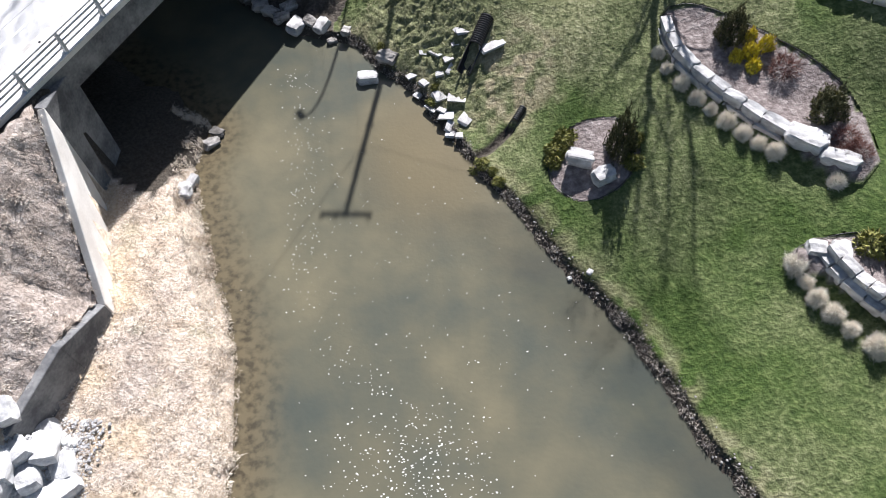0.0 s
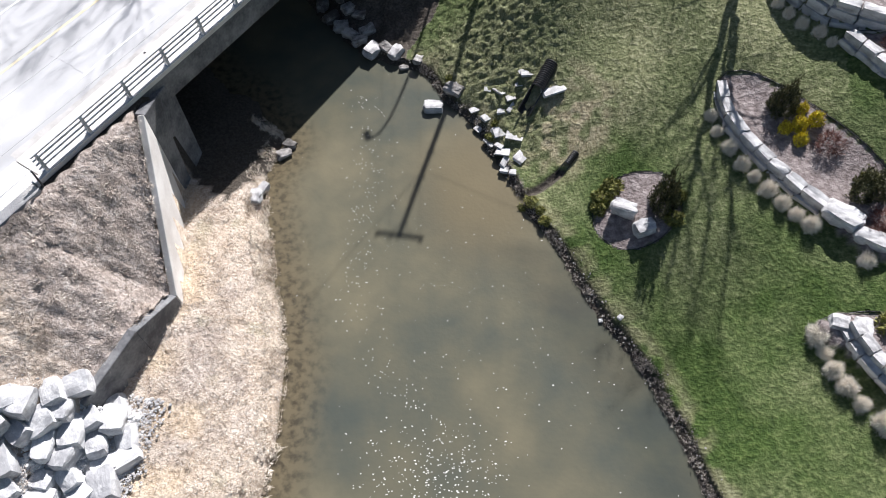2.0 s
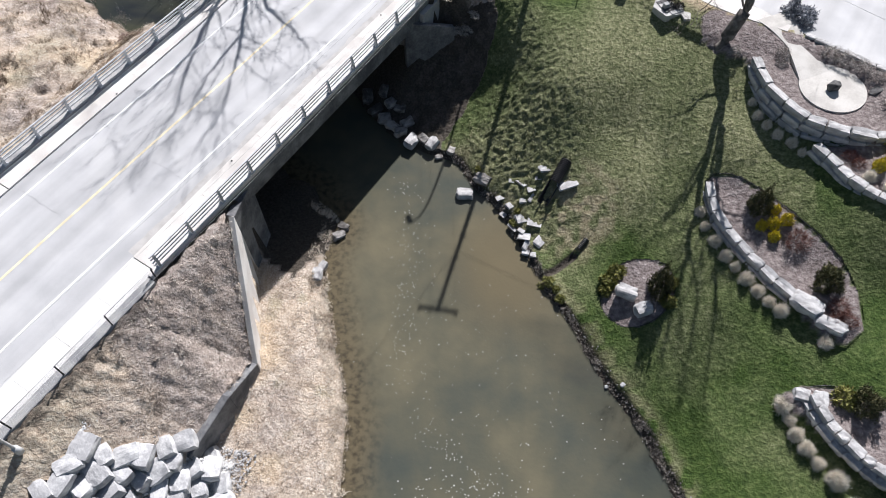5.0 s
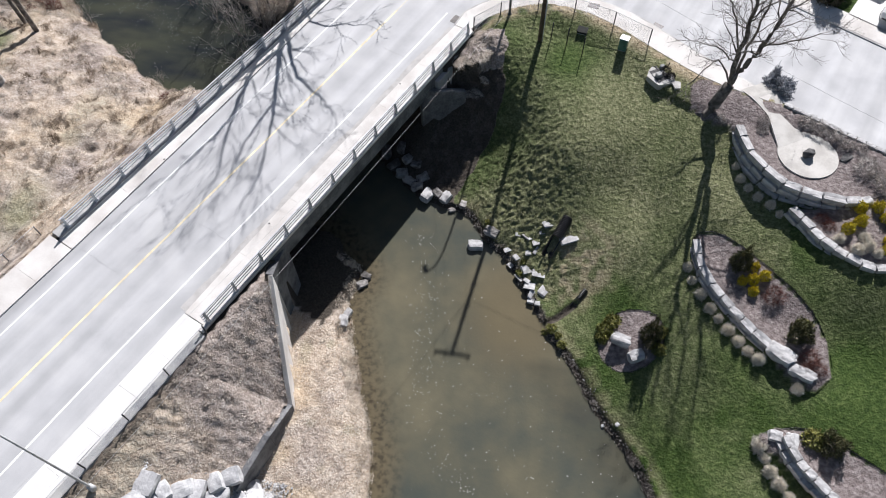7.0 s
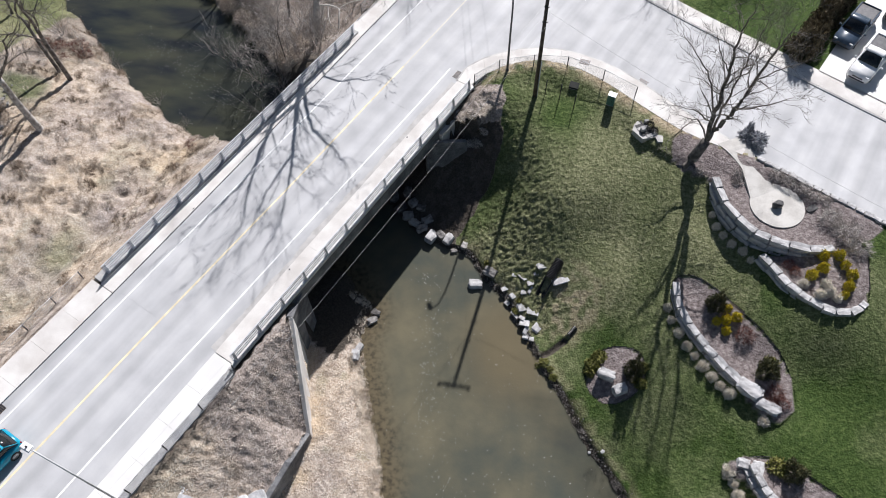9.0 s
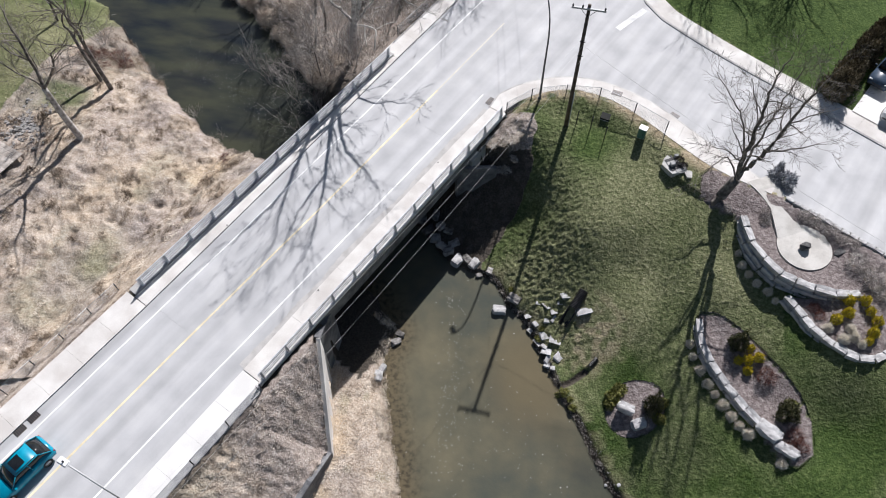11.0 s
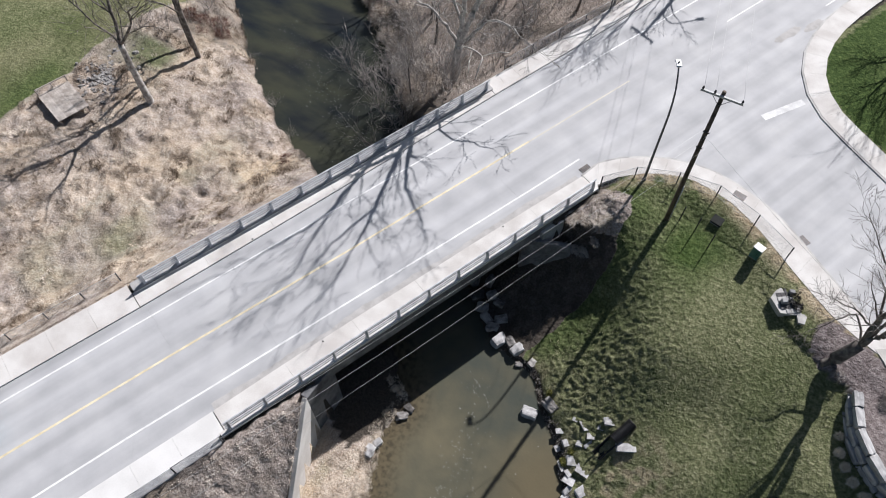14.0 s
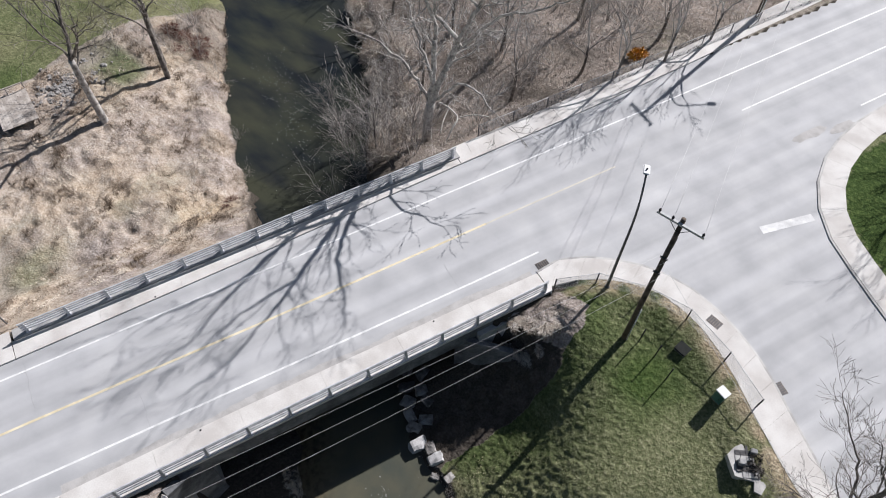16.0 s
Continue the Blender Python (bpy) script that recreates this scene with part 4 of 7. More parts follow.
verge_in, verge_out = [road(31.05 + 2.9 * k, far_edge(31.05 + 2.9 * k)) for k in range(24)], [road(31.05 + 2.9 * k, far_edge(31.05 + 2.9 * k) + 1.6) for k in range(24)]
walkway("pavement", verge_in, verge_out, WALK_CONCRETE, "pale concrete pavement along the road")
corner_in = even([road(30.95, 1.45)] + NEAR_KERB[1:NEAR_KERB.index(min(NEAR_KERB, key=lambda p: abs(p[0] - 15.4)))], 16)
corner_out = even([road(30.95, -0.25)] + NEAR_GRASS, 16)
walkway("pavement", corner_in, corner_out, WALK_CONCRETE, "curved concrete pavement round the street corner")
far_in = even([p for p in FAR_KERB if p[0] < 56 and p[1] < 95], 40)
far_out = offset(far_in, -1.75)
walkway("pavement", far_in, far_out, WALK_CONCRETE, "concrete pavement curving round the far street corner")


def kerb(line, side, label):
    """A kerb of plain stones along a line."""
    outer = offset(line, side)
    verts = [(*p, Z_ROAD + 0.085) for p in line] + [(*p, Z_ROAD + 0.07) for p in outer] + [(*p, Z_ROAD - 0.1) for p in outer]
    n = len(line)
    faces = [(k, k + 1, n + k + 1, n + k) for k in range(n - 1)] + [(n + k, n + k + 1, 2 * n + k + 1, 2 * n + k) for k in range(n - 1)]
    tagged(sheet("kerb", verts, faces, CONCRETE), label, "kerb", kind="structure")


apron_v = [(*road(u, v), z) for u in (-45.0, 0.3) for v, z in ((0.09, 7.0), (-0.42, 6.985), (-0.55, 6.5))]
tagged(sheet("apron", apron_v, [(0, 1, 4, 3), (1, 2, 5, 4)], OLD_CONCRETE), "grey concrete apron under the fence", "apron", kind="structure")
kerb(even(corner_in, 40), 0.16, "concrete kerb round the street corner")
kerb(even(far_in, 80), 0.16, "concrete kerb of the far street corner")
# driveway
drive = [(21.9, 48.9), (27.5, 45.3), (33.5, 55.0), (40, 66), (33, 68), (27.2, 58.5)]
tagged(part("driveway", slab_bm(drive, 7.0, 0.2), NEW_CONCRETE), "pale concrete driveway with parked trucks", "driveway", kind="structure")


def grate(at, turn, w=0.6, l=0.9):
    g = tagged(empty("storm_drain", at, turn), "rusty cast iron storm drain grate set in the street", "storm drain", kind="structure")
    part("frame", box_bm(-l / 2, l / 2, -w / 2, w / 2, 0, 0.012), GRATE, g)
    for k in range(6):
        x = -l / 2 + l * (k + 0.5) / 6
        part("slat", box_bm(x - 0.04, x + 0.04, -w / 2 + 0.05, w / 2 - 0.05, 0.012, 0.022), DARK_METAL, g)
    return g


road_turn = math.degrees(math.atan2(ALONG[1], ALONG[0]))
grate((*road(31.6, 1.85), Z_ROAD), road_turn)
grate((*road(-9.9, 10.8), Z_ROAD), road_turn, 0.6, 0.8)
grate((*road(-11.0, 10.8), Z_ROAD), road_turn, 0.6, 0.8)
grate((2.0, 47.3, Z_WALK), -12)
grate((7.0, 45.6, Z_ROAD), -32, 0.7, 0.8)
for u, v in ((8.54, 1.62), (23.37, 1.52), (8.74, 11.25)):
    bm = bmesh.new()
    bmesh.ops.create_cone(bm, segments=12, radius1=0.06, radius2=0.055, depth=0.02, cap_ends=True, matrix=Matrix.Translation((*road(u, v), Z_WALK + 0.012)))
    tagged(part("deck_drain", bm, DARK_METAL), "small black round deck drain at the kerb", "deck drain")

rt = random.Random(6)
silt_u = [0.9 + 0.3 * k for k in range(100)]
silt_in = [road(u, near_kerb(u) - 0.05) for u in silt_u]
silt_out = [road(u, near_kerb(u) + 0.42 + 0.12 * math.sin(0.9 * u) * math.sin(0.37 * u + 1) + rt.uniform(-0.05, 0.05)) for u in silt_u]
marking("gutter_stain", silt_in + silt_out[::-1], GUTTER_DIRT, "faint grey-tan silt band along the bridge gutter")
for u, v, l, w in ((55.4, 2.2, 1.8, 0.5), (58.0, 1.6, 1.4, 0.45)):
    rim = [(l * math.cos(a * 0.35) * rt.uniform(0.75, 1.0), w * math.sin(a * 0.35) * rt.uniform(0.6, 1.0)) for a in range(18)]
    marking("gutter_stain", [road(u + a, v + b2) for a, b2 in rim], GUTTER_DIRT, "faint grey-tan silt stain along the gutter")

CRACK = surface("crack in asphalt", [(0.30, 0.30, 0.305), (0.37, 0.37, 0.375)], 3, 20, 0.9, 0.0)
for u, v0, v1 in ((0.55, 7.4, 10.6), (6.1, 2.9, 5.6), (6.6, 9.6, 11.1), (25.9, 2.9, 4.9), (17.2, 5.0, 6.3), (-14.0, 3.0, 6.2)):
    run = [(u + rt.uniform(-0.05, 0.05), v0 + (v1 - v0) * k / 9) for k in range(10)]
    marking("crack", [road(a, b2) for a, b2 in run] + [road(a + rt.uniform(0.006, 0.016), b2) for a, b2 in run[::-1]], CRACK, "thin dark crack across the asphalt")

# ---- bridge ----
bridge = tagged(empty("bridge"), "grey concrete road bridge over the creek", "bridge", kind="structure")
part("deck", slab_bm(strip_of(0.4, 31.2, 0.16, 12.1), Z_ROAD - 0.31, 0.32), OLD_CONCRETE, bridge)
part("ledge", slab_bm(strip_of(0.4, 31.0, -0.10, 0.20), Z_WALK + 0.05, 0.24), WALK_CONCRETE, bridge)
# The fascias' shade is painted by their darker concrete.
part("fascia", slab_bm(strip_of(0.4, 31.0, -0.07, 0.15), Z_WALK - 0.195, 1.35), SHADED_CONCRETE, bridge)
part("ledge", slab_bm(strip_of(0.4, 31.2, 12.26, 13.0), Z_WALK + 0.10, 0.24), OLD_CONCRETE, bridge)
part("fascia", slab_bm(strip_of(0.4, 31.2, 12.6, 12.85), Z_WALK - 0.145, 0.5), SHADED_CONCRETE, bridge)
for k in range(9):
    v = 0.2 + k * 1.42
    part("girder", slab_bm(strip_of(5.4, 27.2, v, v + 0.9), 6.268, 0.75), OLD_CONCRETE, bridge)
part("abutment", slab_bm([road(6.4, 0.15), road(8.1, 0.15), road(8.1, 12.4), road(6.4, 12.4)], 6.26, 6.8), OLD_CONCRETE, bridge)
part("abutment", slab_bm([road(25.6, -0.4), road(27.6, -0.4), road(27.6, 12.4), road(25.6, 12.4)], 6.26, 6.8), OLD_CONCRETE, bridge)
# Wing walls in the same concrete, with shade in its colour.
part("wing_wall", slab_bm(strip_of(27.7, 31.3, -0.33, -0.08), 6.72, 2.2), SHADED_CONCRETE, bridge)
part("wing_wall", slab_bm([road(26.6, 12.7), road(27.6, 14.6), road(28.4, 14.6), road(27.4, 12.7)], 4.6, 4.6), SHADED_CONCRETE, bridge)
part("wing_wall", slab_bm([road(7.6, 12.7), road(6.9, 14.2), road(6.1, 14.2), road(6.8, 12.7)], 4.0, 4.0), SHADED_CONCRETE, bridge)


def sloped_wall(a, b2, za, zb, thick, base, material, parent):
    """A wall between two plan points with a sloping top."""
    a, b2 = Vector((*a, 0)), Vector((*b2, 0))
    n = Vector((-(b2 - a).y, (b2 - a).x, 0)).normalized() * thick
    bm = bmesh.new()
    v = [bm.verts.new(p) for p in (a + Vector((0, 0, base)), b2 + Vector((0, 0, base)), b2 + n + Vector((0, 0, base)), a + n + Vector((0, 0, base)), a + Vector((0, 0, za)), b2 + Vector((0, 0, zb)), b2 + n + Vector((0, 0, zb)), a + n + Vector((0, 0, za)))]
    for f in ((0, 3, 2, 1), (4, 5, 6, 7), (0, 1, 5, 4), (1, 2, 6, 5), (2, 3, 7, 6), (3, 0, 4, 7)):
        bm.faces.new([v[k] for k in f])
    bmesh.ops.recalc_face_normals(bm, faces=bm.faces)
    bmesh.ops.bevel(bm, geom=bm.edges[:], offset=0.03, segments=1, affect="EDGES")
    return part("wall", bm, material, parent)


# Shade on this wing wall is painted in by the dark concrete.
sloped_wall((-10.4, 37.0), (-7.2, 38.95), 6.2, 4.6, 0.4, 1.0, SHADED_CONCRETE, tagged(empty("wall_north"), "pale concrete wing wall below the end of the bridge", "retaining wall", kind="structure"))
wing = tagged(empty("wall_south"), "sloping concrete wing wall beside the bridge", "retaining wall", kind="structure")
# The piece in the bridge's shade is coloured dark, the sunlit one pale.
sloped_wall(WALL_LINE[0], WALL_LINE[1], 6.3, 6.7, -0.5, 0.2, SHADED_CONCRETE, wing)
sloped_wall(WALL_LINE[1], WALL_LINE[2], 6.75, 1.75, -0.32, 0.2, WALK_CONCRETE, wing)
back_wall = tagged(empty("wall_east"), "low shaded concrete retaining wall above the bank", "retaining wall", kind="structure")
# Both lengths carry their shade as a darker concrete colour.
sloped_wall((-15.06, 13.25), WALL_LINE[3], 1.78, 3.15, -0.42, 0.2, SHADED_CONCRETE, back_wall)
sloped_wall(WALL_LINE[3], WALL_LINE[4], 3.15, 2.75, -0.42, 0.2, SHADED_CONCRETE, back_wall)

# ---- bridge railings ----
POST_PROFILE = [(-0.13, 0.0), (0.13, 0.0), (0.10, 0.45), (0.02, 0.92), (-0.03, 1.02), (-0.09, 0.98), (-0.07, 0.80), (-0.05, 0.40)]


def railing(u0, v, side, count, rise, label):
    """Posts that lean over the road, and four flat rails between them. side: +1 where the road lies towards +v."""
    thing = tagged(empty("bridge_railing"), label, "railing")
    step = 29.4 / count
    zb = Z_WALK + rise
    way = Vector((*ALONG, 0))
    out = Vector((*ACROSS, 0)) * side
    for k in range(count + 1):
        c = Vector((*road(u0 + k * step, v), zb))
        bm = bmesh.new()
        f0 = [bm.verts.new(c - way * 0.07 - out * p + Vector((0, 0, h))) for p, h in POST_PROFILE]
        f1 = [bm.verts.new(c + way * 0.07 - out * p + Vector((0, 0, h))) for p, h in POST_PROFILE]
        bm.faces.new(f0), bm.faces.new(f1[::-1])
        for j in range(len(f0)):
            i = (j + 1) % len(f0)
            bm.faces.new((f0[j], f1[j], f1[i], f0[i]))
        bmesh.ops.recalc_face_normals(bm, faces=bm.faces)
        post = part("post", bm, RAIL_STEEL, thing)
        plate = c + Vector((0, 0, 0.012))
        bm = box_bm(-0.18, 0.18, -0.14, 0.14, -0.012, 0.012)
        bm.transform(Matrix.Translation(plate) @ pose(0, 0, 0, 0, 0, road_turn + 90))
        part("base_plate", bm, RAIL_STEEL, post)
    for h, lean, r in ((0.28, 0.03, 0.038), (0.52, 0.04, 0.038), (0.76, 0.06, 0.038), (0.99, 0.07, 0.055)):
        a = Vector((*road(u0 - 0.25, v + side * lean), zb + h))
        b2 = Vector((*road(u0 + count * step + 0.25, v + side * lean), zb + h))
        out2, half = out * (0.9 * r), Vector((0, 0, 0.042))
        bm = bmesh.new()
        ring_ = [[bm.verts.new(e + out2 * s + half * t) for s, t in ((-1, -1), (1, -1), (1, 1), (-1, 1))] for e in (a, b2)]
        bm.faces.new(ring_[0]), bm.faces.new(ring_[1][::-1])
        for j in range(4):
            bm.faces.new((ring_[0][j], ring_[1][j], ring_[1][(j + 1) % 4], ring_[0][(j + 1) % 4]))
        bmesh.ops.recalc_face_normals(bm, faces=bm.faces)
        bmesh.ops.bevel(bm, geom=bm.edges[:], offset=0.012, segments=1, affect="EDGES")
        part("rail", bm, RAIL_STEEL, thing)
    return thing


railing(1.15, 0.07, 1, 12, 0.05, "grey steel bridge railing with four flat rails and leaning posts")
railing(1.3, 12.50, -1, 12, 0.10, "grey steel railing along the upstream side of the bridge")


def wire_fence(points, tall, material, label, top_rail=True, lean=0.0, ground_by=None, mesh=True):
    """Posts with a rail along their tops and two thin wires."""
    thing = tagged(empty("chain_link_fence"), label, "fence")
    tops = []
    for x, y in points:
        z = (ground_by or height)(x, y)
        tube_part("post", [(x, y, z - 0.2), (x, y, z + tall)], 0.045, material, thing, 6)
        tops.append((x, y, z))
    for k in range(len(tops) - 1):
        a, b2 = Vector(tops[k]), Vector(tops[k + 1])
        if top_rail:
            tube_part("rail", [a + Vector((0, 0, tall)), b2 + Vector((0, 0, tall))], 0.018, RAIL_STEEL, thing, 5)
        if mesh:
            v, f = [], []
            run = (b2 - a).length
            cells, rows_ = int(run / 0.11), int(tall / 0.11)
            for j in range(-rows_, cells):
                for s in (1, -1):
                    x0, x1 = (j, j + rows_) if s > 0 else (j + rows_, j)
                    p0, p1 = a.lerp(b2, min(max(x0 / cells, 0), 1)), a.lerp(b2, min(max(x1 / cells, 0), 1))
                    lo, hi = 0.04, tall - 0.02
                    h0 = lo + (hi - lo) * min(max(abs(min(max(x0, 0), cells) - x0) / rows_, 0), 1)
                    h1 = hi - (hi - lo) * min(max(abs(min(max(x1, 0), cells) - x1) / rows_, 0), 1)
                    if (p1 - p0).length > 0.05:
                        tube(v, f, [p0 + Vector((0, 0, h0)), p1 + Vector((0, 0, h1))], [0.004, 0.004], 3, False)
            sheet("mesh", v, f, RAIL_STEEL, thing)
    return thing


at_kerb = lambda x, y: 6.85
wire_fence([road(0.5 - 3.15 * k, -0.35) for k in range(11)], 1.15, DARK_METAL, "chain-link fence on dark posts beside the pavement", ground_by=at_kerb)
wire_fence([road(0.0 - 2.5 * k, 14.1) for k in range(11)], 1.1, GREY_POLE, "sagging wire fence on grey posts above the bank")
wire_fence([(-7.2, 43.2), (-5.3, 45.2), (-2.4, 46.2), (0.5, 46.4), (3.6, 45.2), (6.3, 43.6)], 1.45, DARK_METAL, "chain-link fence on dark posts round the corner lawn", ground_by=at_kerb)
wire_fence([road(33.5 + 3.0 * k, 13.6) for k in range(16)], 1.1, GREY_POLE, "grey wire fence behind the roadside pavement", ground_by=at_kerb)
for x, y in ((-1.15, 43.6), (0.1, 43.3), (1.35, 42.4)):
    z = height(x, y)
    tagged(tube_part("marker_stake", [(x, y, z - 0.2), (x + 0.03, y, z + 1.7)], 0.04, DARK_METAL), "thin dark stake standing in the lawn", "stake", "stakes in the lawn")


# ---- poles, lamps and wires ----
def utility_pole(x, y, z0, z1, arm, label):
    thing = tagged(empty("utility_pole"), label, "utility pole")
    tube_part("pole", [(x, y, z0 - 0.5), (x, y, (z0 + z1) / 2), (x, y, z1)], [0.18, 0.15, 0.12], POLE_WOOD, thing, 12)
    c = Vector((x, y, z1 - 0.25))
    w = Vector((*arm, 0)).normalized()
    bm = box_bm(-1.25, 1.25, -0.06, 0.06, -0.07, 0.07)
    bm.transform(Matrix.Translation(c + Vector((w.y, -w.x, 0)) * 0.17) @ pose(0, 0, 0, 0, 0, math.degrees(math.atan2(w.y, w.x))))
    beam = part("crossarm", bm, LIGHT_POLE, thing, "weathered grey crossarm")
    for s in (-1.15, -0.45, 1.15):
        p = c + w * s + Vector((w.y, -w.x, 0)) * 0.17 + Vector((0, 0, 0.07))
        tube_part("insulator", [p, p + Vector((0, 0, 0.10)), p + Vector((0, 0, 0.22))], [0.05, 0.075, 0.04], DARK_METAL, beam, 8)
    for s in (-0.6, 0.6):
        tube_part("brace", [c + w * s + Vector((w.y, -w.x, 0)) * 0.2, c + Vector((0, 0, -0.75)) + Vector((w.y, -w.x, 0)) * 0.14], 0.018, DARK_METAL, thing, 5)
    side = Vector((-w.y, w.x, 0))
    tube_part("transformer", [c + side * 0.27 + Vector((0, 0, -2.5)), c + side * 0.27 + Vector((0, 0, -2.45)), c + side * 0.27 + Vector((0, 0, -1.6)), c + side * 0.27 + Vector((0, 0, -1.5))], [0.10, 0.12, 0.12, 0.07], GREY_POLE, thing, 12)
    for h in (-3.0, -4.4):
        bm = box_bm(-0.2, 0.22, -0.04, 0.04, -0.04, 0.04)
        bm.transform(Matrix.Translation(c + Vector((0, 0, h)) + Vector((w.y, -w.x, 0)) * 0.16))
        part("bracket", bm, DARK_METAL, thing)
    tube_part("conduit", [(x + 0.2, y - 0.05, z0), (x + 0.18, y - 0.05, z0 + 4)], 0.04, WHITE_METAL, thing, 6)
    return c


def sagging(a, b2, sag, radius, label):
    a, b2 = Vector(a), Vector(b2)
    pts = [a.lerp(b2, k / 16) - Vector((0, 0, 4 * sag * (k / 16) * (1 - k / 16))) for k in range(17)]
    return tagged(tube_part("overhead_wire", pts, radius, WIRE, None, 5), label, "wire", "overhead wires")


POLE = (-2.0, 43.2)
utility_pole(*POLE, height(*POLE), 19.2, (1.0, -0.03), "dark wooden utility pole with a crossarm on the corner lawn")
FAR_POLE = (-29.75, -13.75)
utility_pole(*FAR_POLE, 6.0, 19.0, (0.91, -0.41), "dark wooden utility pole beside the road")
NORTH_POLE = (-7.7, 76.0)
utility_pole(*NORTH_POLE, 6.8, 19.4, (0.91, -0.41), "dark wooden utility pole with a street lamp arm")
for (dx, dy, z), sag in (((-0.25, -0.1, 15.9), 0.9), ((0.1, -0.1, 15.5), 1.0), ((0.35, -0.2, 14.6), 1.3)):
    sagging((POLE[0] + dx, POLE[1] + dy, z), (FAR_POLE[0] + dx * 3, FAR_POLE[1] + dy, z + 0.2), sag, 0.006, "grey overhead cable strung between wooden poles")
for s in (-1.15, -0.45, 1.15):
    sagging((POLE[0] + 1.0 * s, POLE[1] - 0.03 * s, 19.2), (NORTH_POLE[0] + 0.91 * s, NORTH_POLE[1] - 0.41 * s, 19.4), 0.8, 0.008, "thin grey overhead wire strung between wooden poles")
sagging((POLE[0], POLE[1] - 0.1, 15.6), (34, 22, 13.5), 1.0, 0.009, "thin overhead wire crossing the side street and garden")


def street_lamp(base, z0, head, label, steel=GREY_POLE, thick=0.11):
    thing = tagged(empty("street_lamp"), label, "street lamp")
    b2, h = Vector((*base, z0)), Vector(head)
    flat = Vector((h.x - b2.x, h.y - b2.y, 0))
    top = h.z - z0
    pts = [b2, b2 + Vector((0, 0, top * 0.40)), b2 + Vector((0, 0, top * 0.72)), b2 + Vector((0, 0, top * 0.90)) + flat * 0.30, h - flat * 0.12]
    pole = spline([tuple(p) for p in pts], 0.6)
    tube_part("pole", pole, [thick - 0.55 * thick * k / len(pole) for k in range(len(pole))], steel, thing, 10)
    tube_part("base", [b2 - Vector((0, 0, 0.2)), b2 + Vector((0, 0, 0.35))], [0.19, 0.16], steel, thing, 10)
    turn = math.degrees(math.atan2(flat.y, flat.x))
    bm = box_bm(-0.32, 0.38, -0.19, 0.19, -0.06, 0.07, 0.05)
    bm.transform(Matrix.Translation(h) @ pose(0, 0, 0, 0, 0, turn))
    cap = part("head", bm, WHITE_METAL, thing, "white cobra-head lantern")
    bm = box_bm(-0.15, 0.30, -0.13, 0.13, -0.11, -0.06, 0.02)
    bm.transform(Matrix.Translation(h) @ pose(0, 0, 0, 0, 0, turn))
    part("lens", bm, LENS_GLASS, cap)
    tube_part("photocell", [h + Vector((0, 0, 0.07)), h + Vector((0, 0, 0.16))], [0.05, 0.05], DARK_METAL, cap, 8)


street_lamp((-4.6, 45.45), 6.75, (-5.25, 46.8, 16.9), "tall dark street lamp with a white lantern by the corner")
street_lamp((-23.1, 5.75), 6.75, (-25.4, 6.5, 16.2), "grey street lamp reaching over the road", LIGHT_POLE, 0.08)
bm = box_bm(-0.32, 0.38, -0.19, 0.19, -0.06, 0.07, 0.05)
bm.transform(Matrix.Translation((-4.4, 77.75, 17.35)) @ pose(0, 0, 0, 0, 0, 35))
tagged(part("arm_lantern", bm, WHITE_METAL), "white lantern at the end of a lamp arm", "lantern")
tube_part("lamp_arm", spline([(-7.6, 75.9, 16.5), (-6.3, 76.4, 17.6), (-4.6, 77.6, 17.4)], 0.5), 0.05, GREY_POLE)
tagged(bpy.data.objects["lamp_arm"], "grey steel lamp arm fixed to the far pole", "lamp arm")


# ---- corner lawn things ----
def cabinet(at, turn, w, d, h, body, lid, label):
    thing = tagged(empty("utility_cabinet", at, turn), label, "utility cabinet")
    part("pad", box_bm(-w / 2 + 0.02, w / 2 - 0.02, -d / 2 + 0.02, d / 2 - 0.02, -0.3, 0.06, 0.01), OLD_CONCRETE, thing)
    part("body", box_bm(-w / 2, w / 2, -d / 2, d / 2, 0.06, h, 0.02), body, thing)
    part("lid", box_bm(-w / 2 - 0.03, w / 2 + 0.03, -d / 2 - 0.03, d / 2 + 0.03, h, h + 0.07, 0.02), lid, thing)
    dr_ = part("door", box_bm(-w / 2 + 0.05, w / 2 - 0.05, -d / 2 - 0.02, -d / 2, 0.15, h - 0.08, 0.005), body, thing)
    part("handle", box_bm(w / 2 - 0.2, w / 2 - 0.16, -d / 2 - 0.05, -d / 2 - 0.02, h * 0.5, h * 0.5 + 0.16), DARK_METAL, dr_)


cabinet((4.35, 42.9, height(4.35, 42.9)), -20, 0.62, 0.5, 1.1, GREEN_BOX, WHITE_METAL, "green utility cabinet with a pale lid on the lawn")
cabinet((1.25, 44.6, height(1.25, 44.6)), -12, 0.75, 0.7, 0.14, DARK_GREEN, DARK_GREEN, "low dark green utility box on the lawn")

# ---- stones ----
def block_mesh(name, seed, jitter=0.09, bevel=0.06):
    """A rough quarried block one metre each way."""
    r = random.Random(seed)
    bm = bmesh.new()
    bmesh.ops.create_cube(bm, size=1.0)
    for v in bm.verts:
        v.co += Vector((r.uniform(-1, 1), r.uniform(-1, 1), r.uniform(-0.5, 0.5))) * jitter
    bmesh.ops.bevel(bm, geom=bm.edges[:], offset=bevel, segments=1, affect="EDGES")
    for v in bm.verts:
        v.co += Vector((r.uniform(-1, 1), r.uniform(-1, 1), r.uniform(-1, 1))) * 0.02
    me = bpy.data.meshes.new(name)
    bm.to_mesh(me)
    bm.free()
    return me


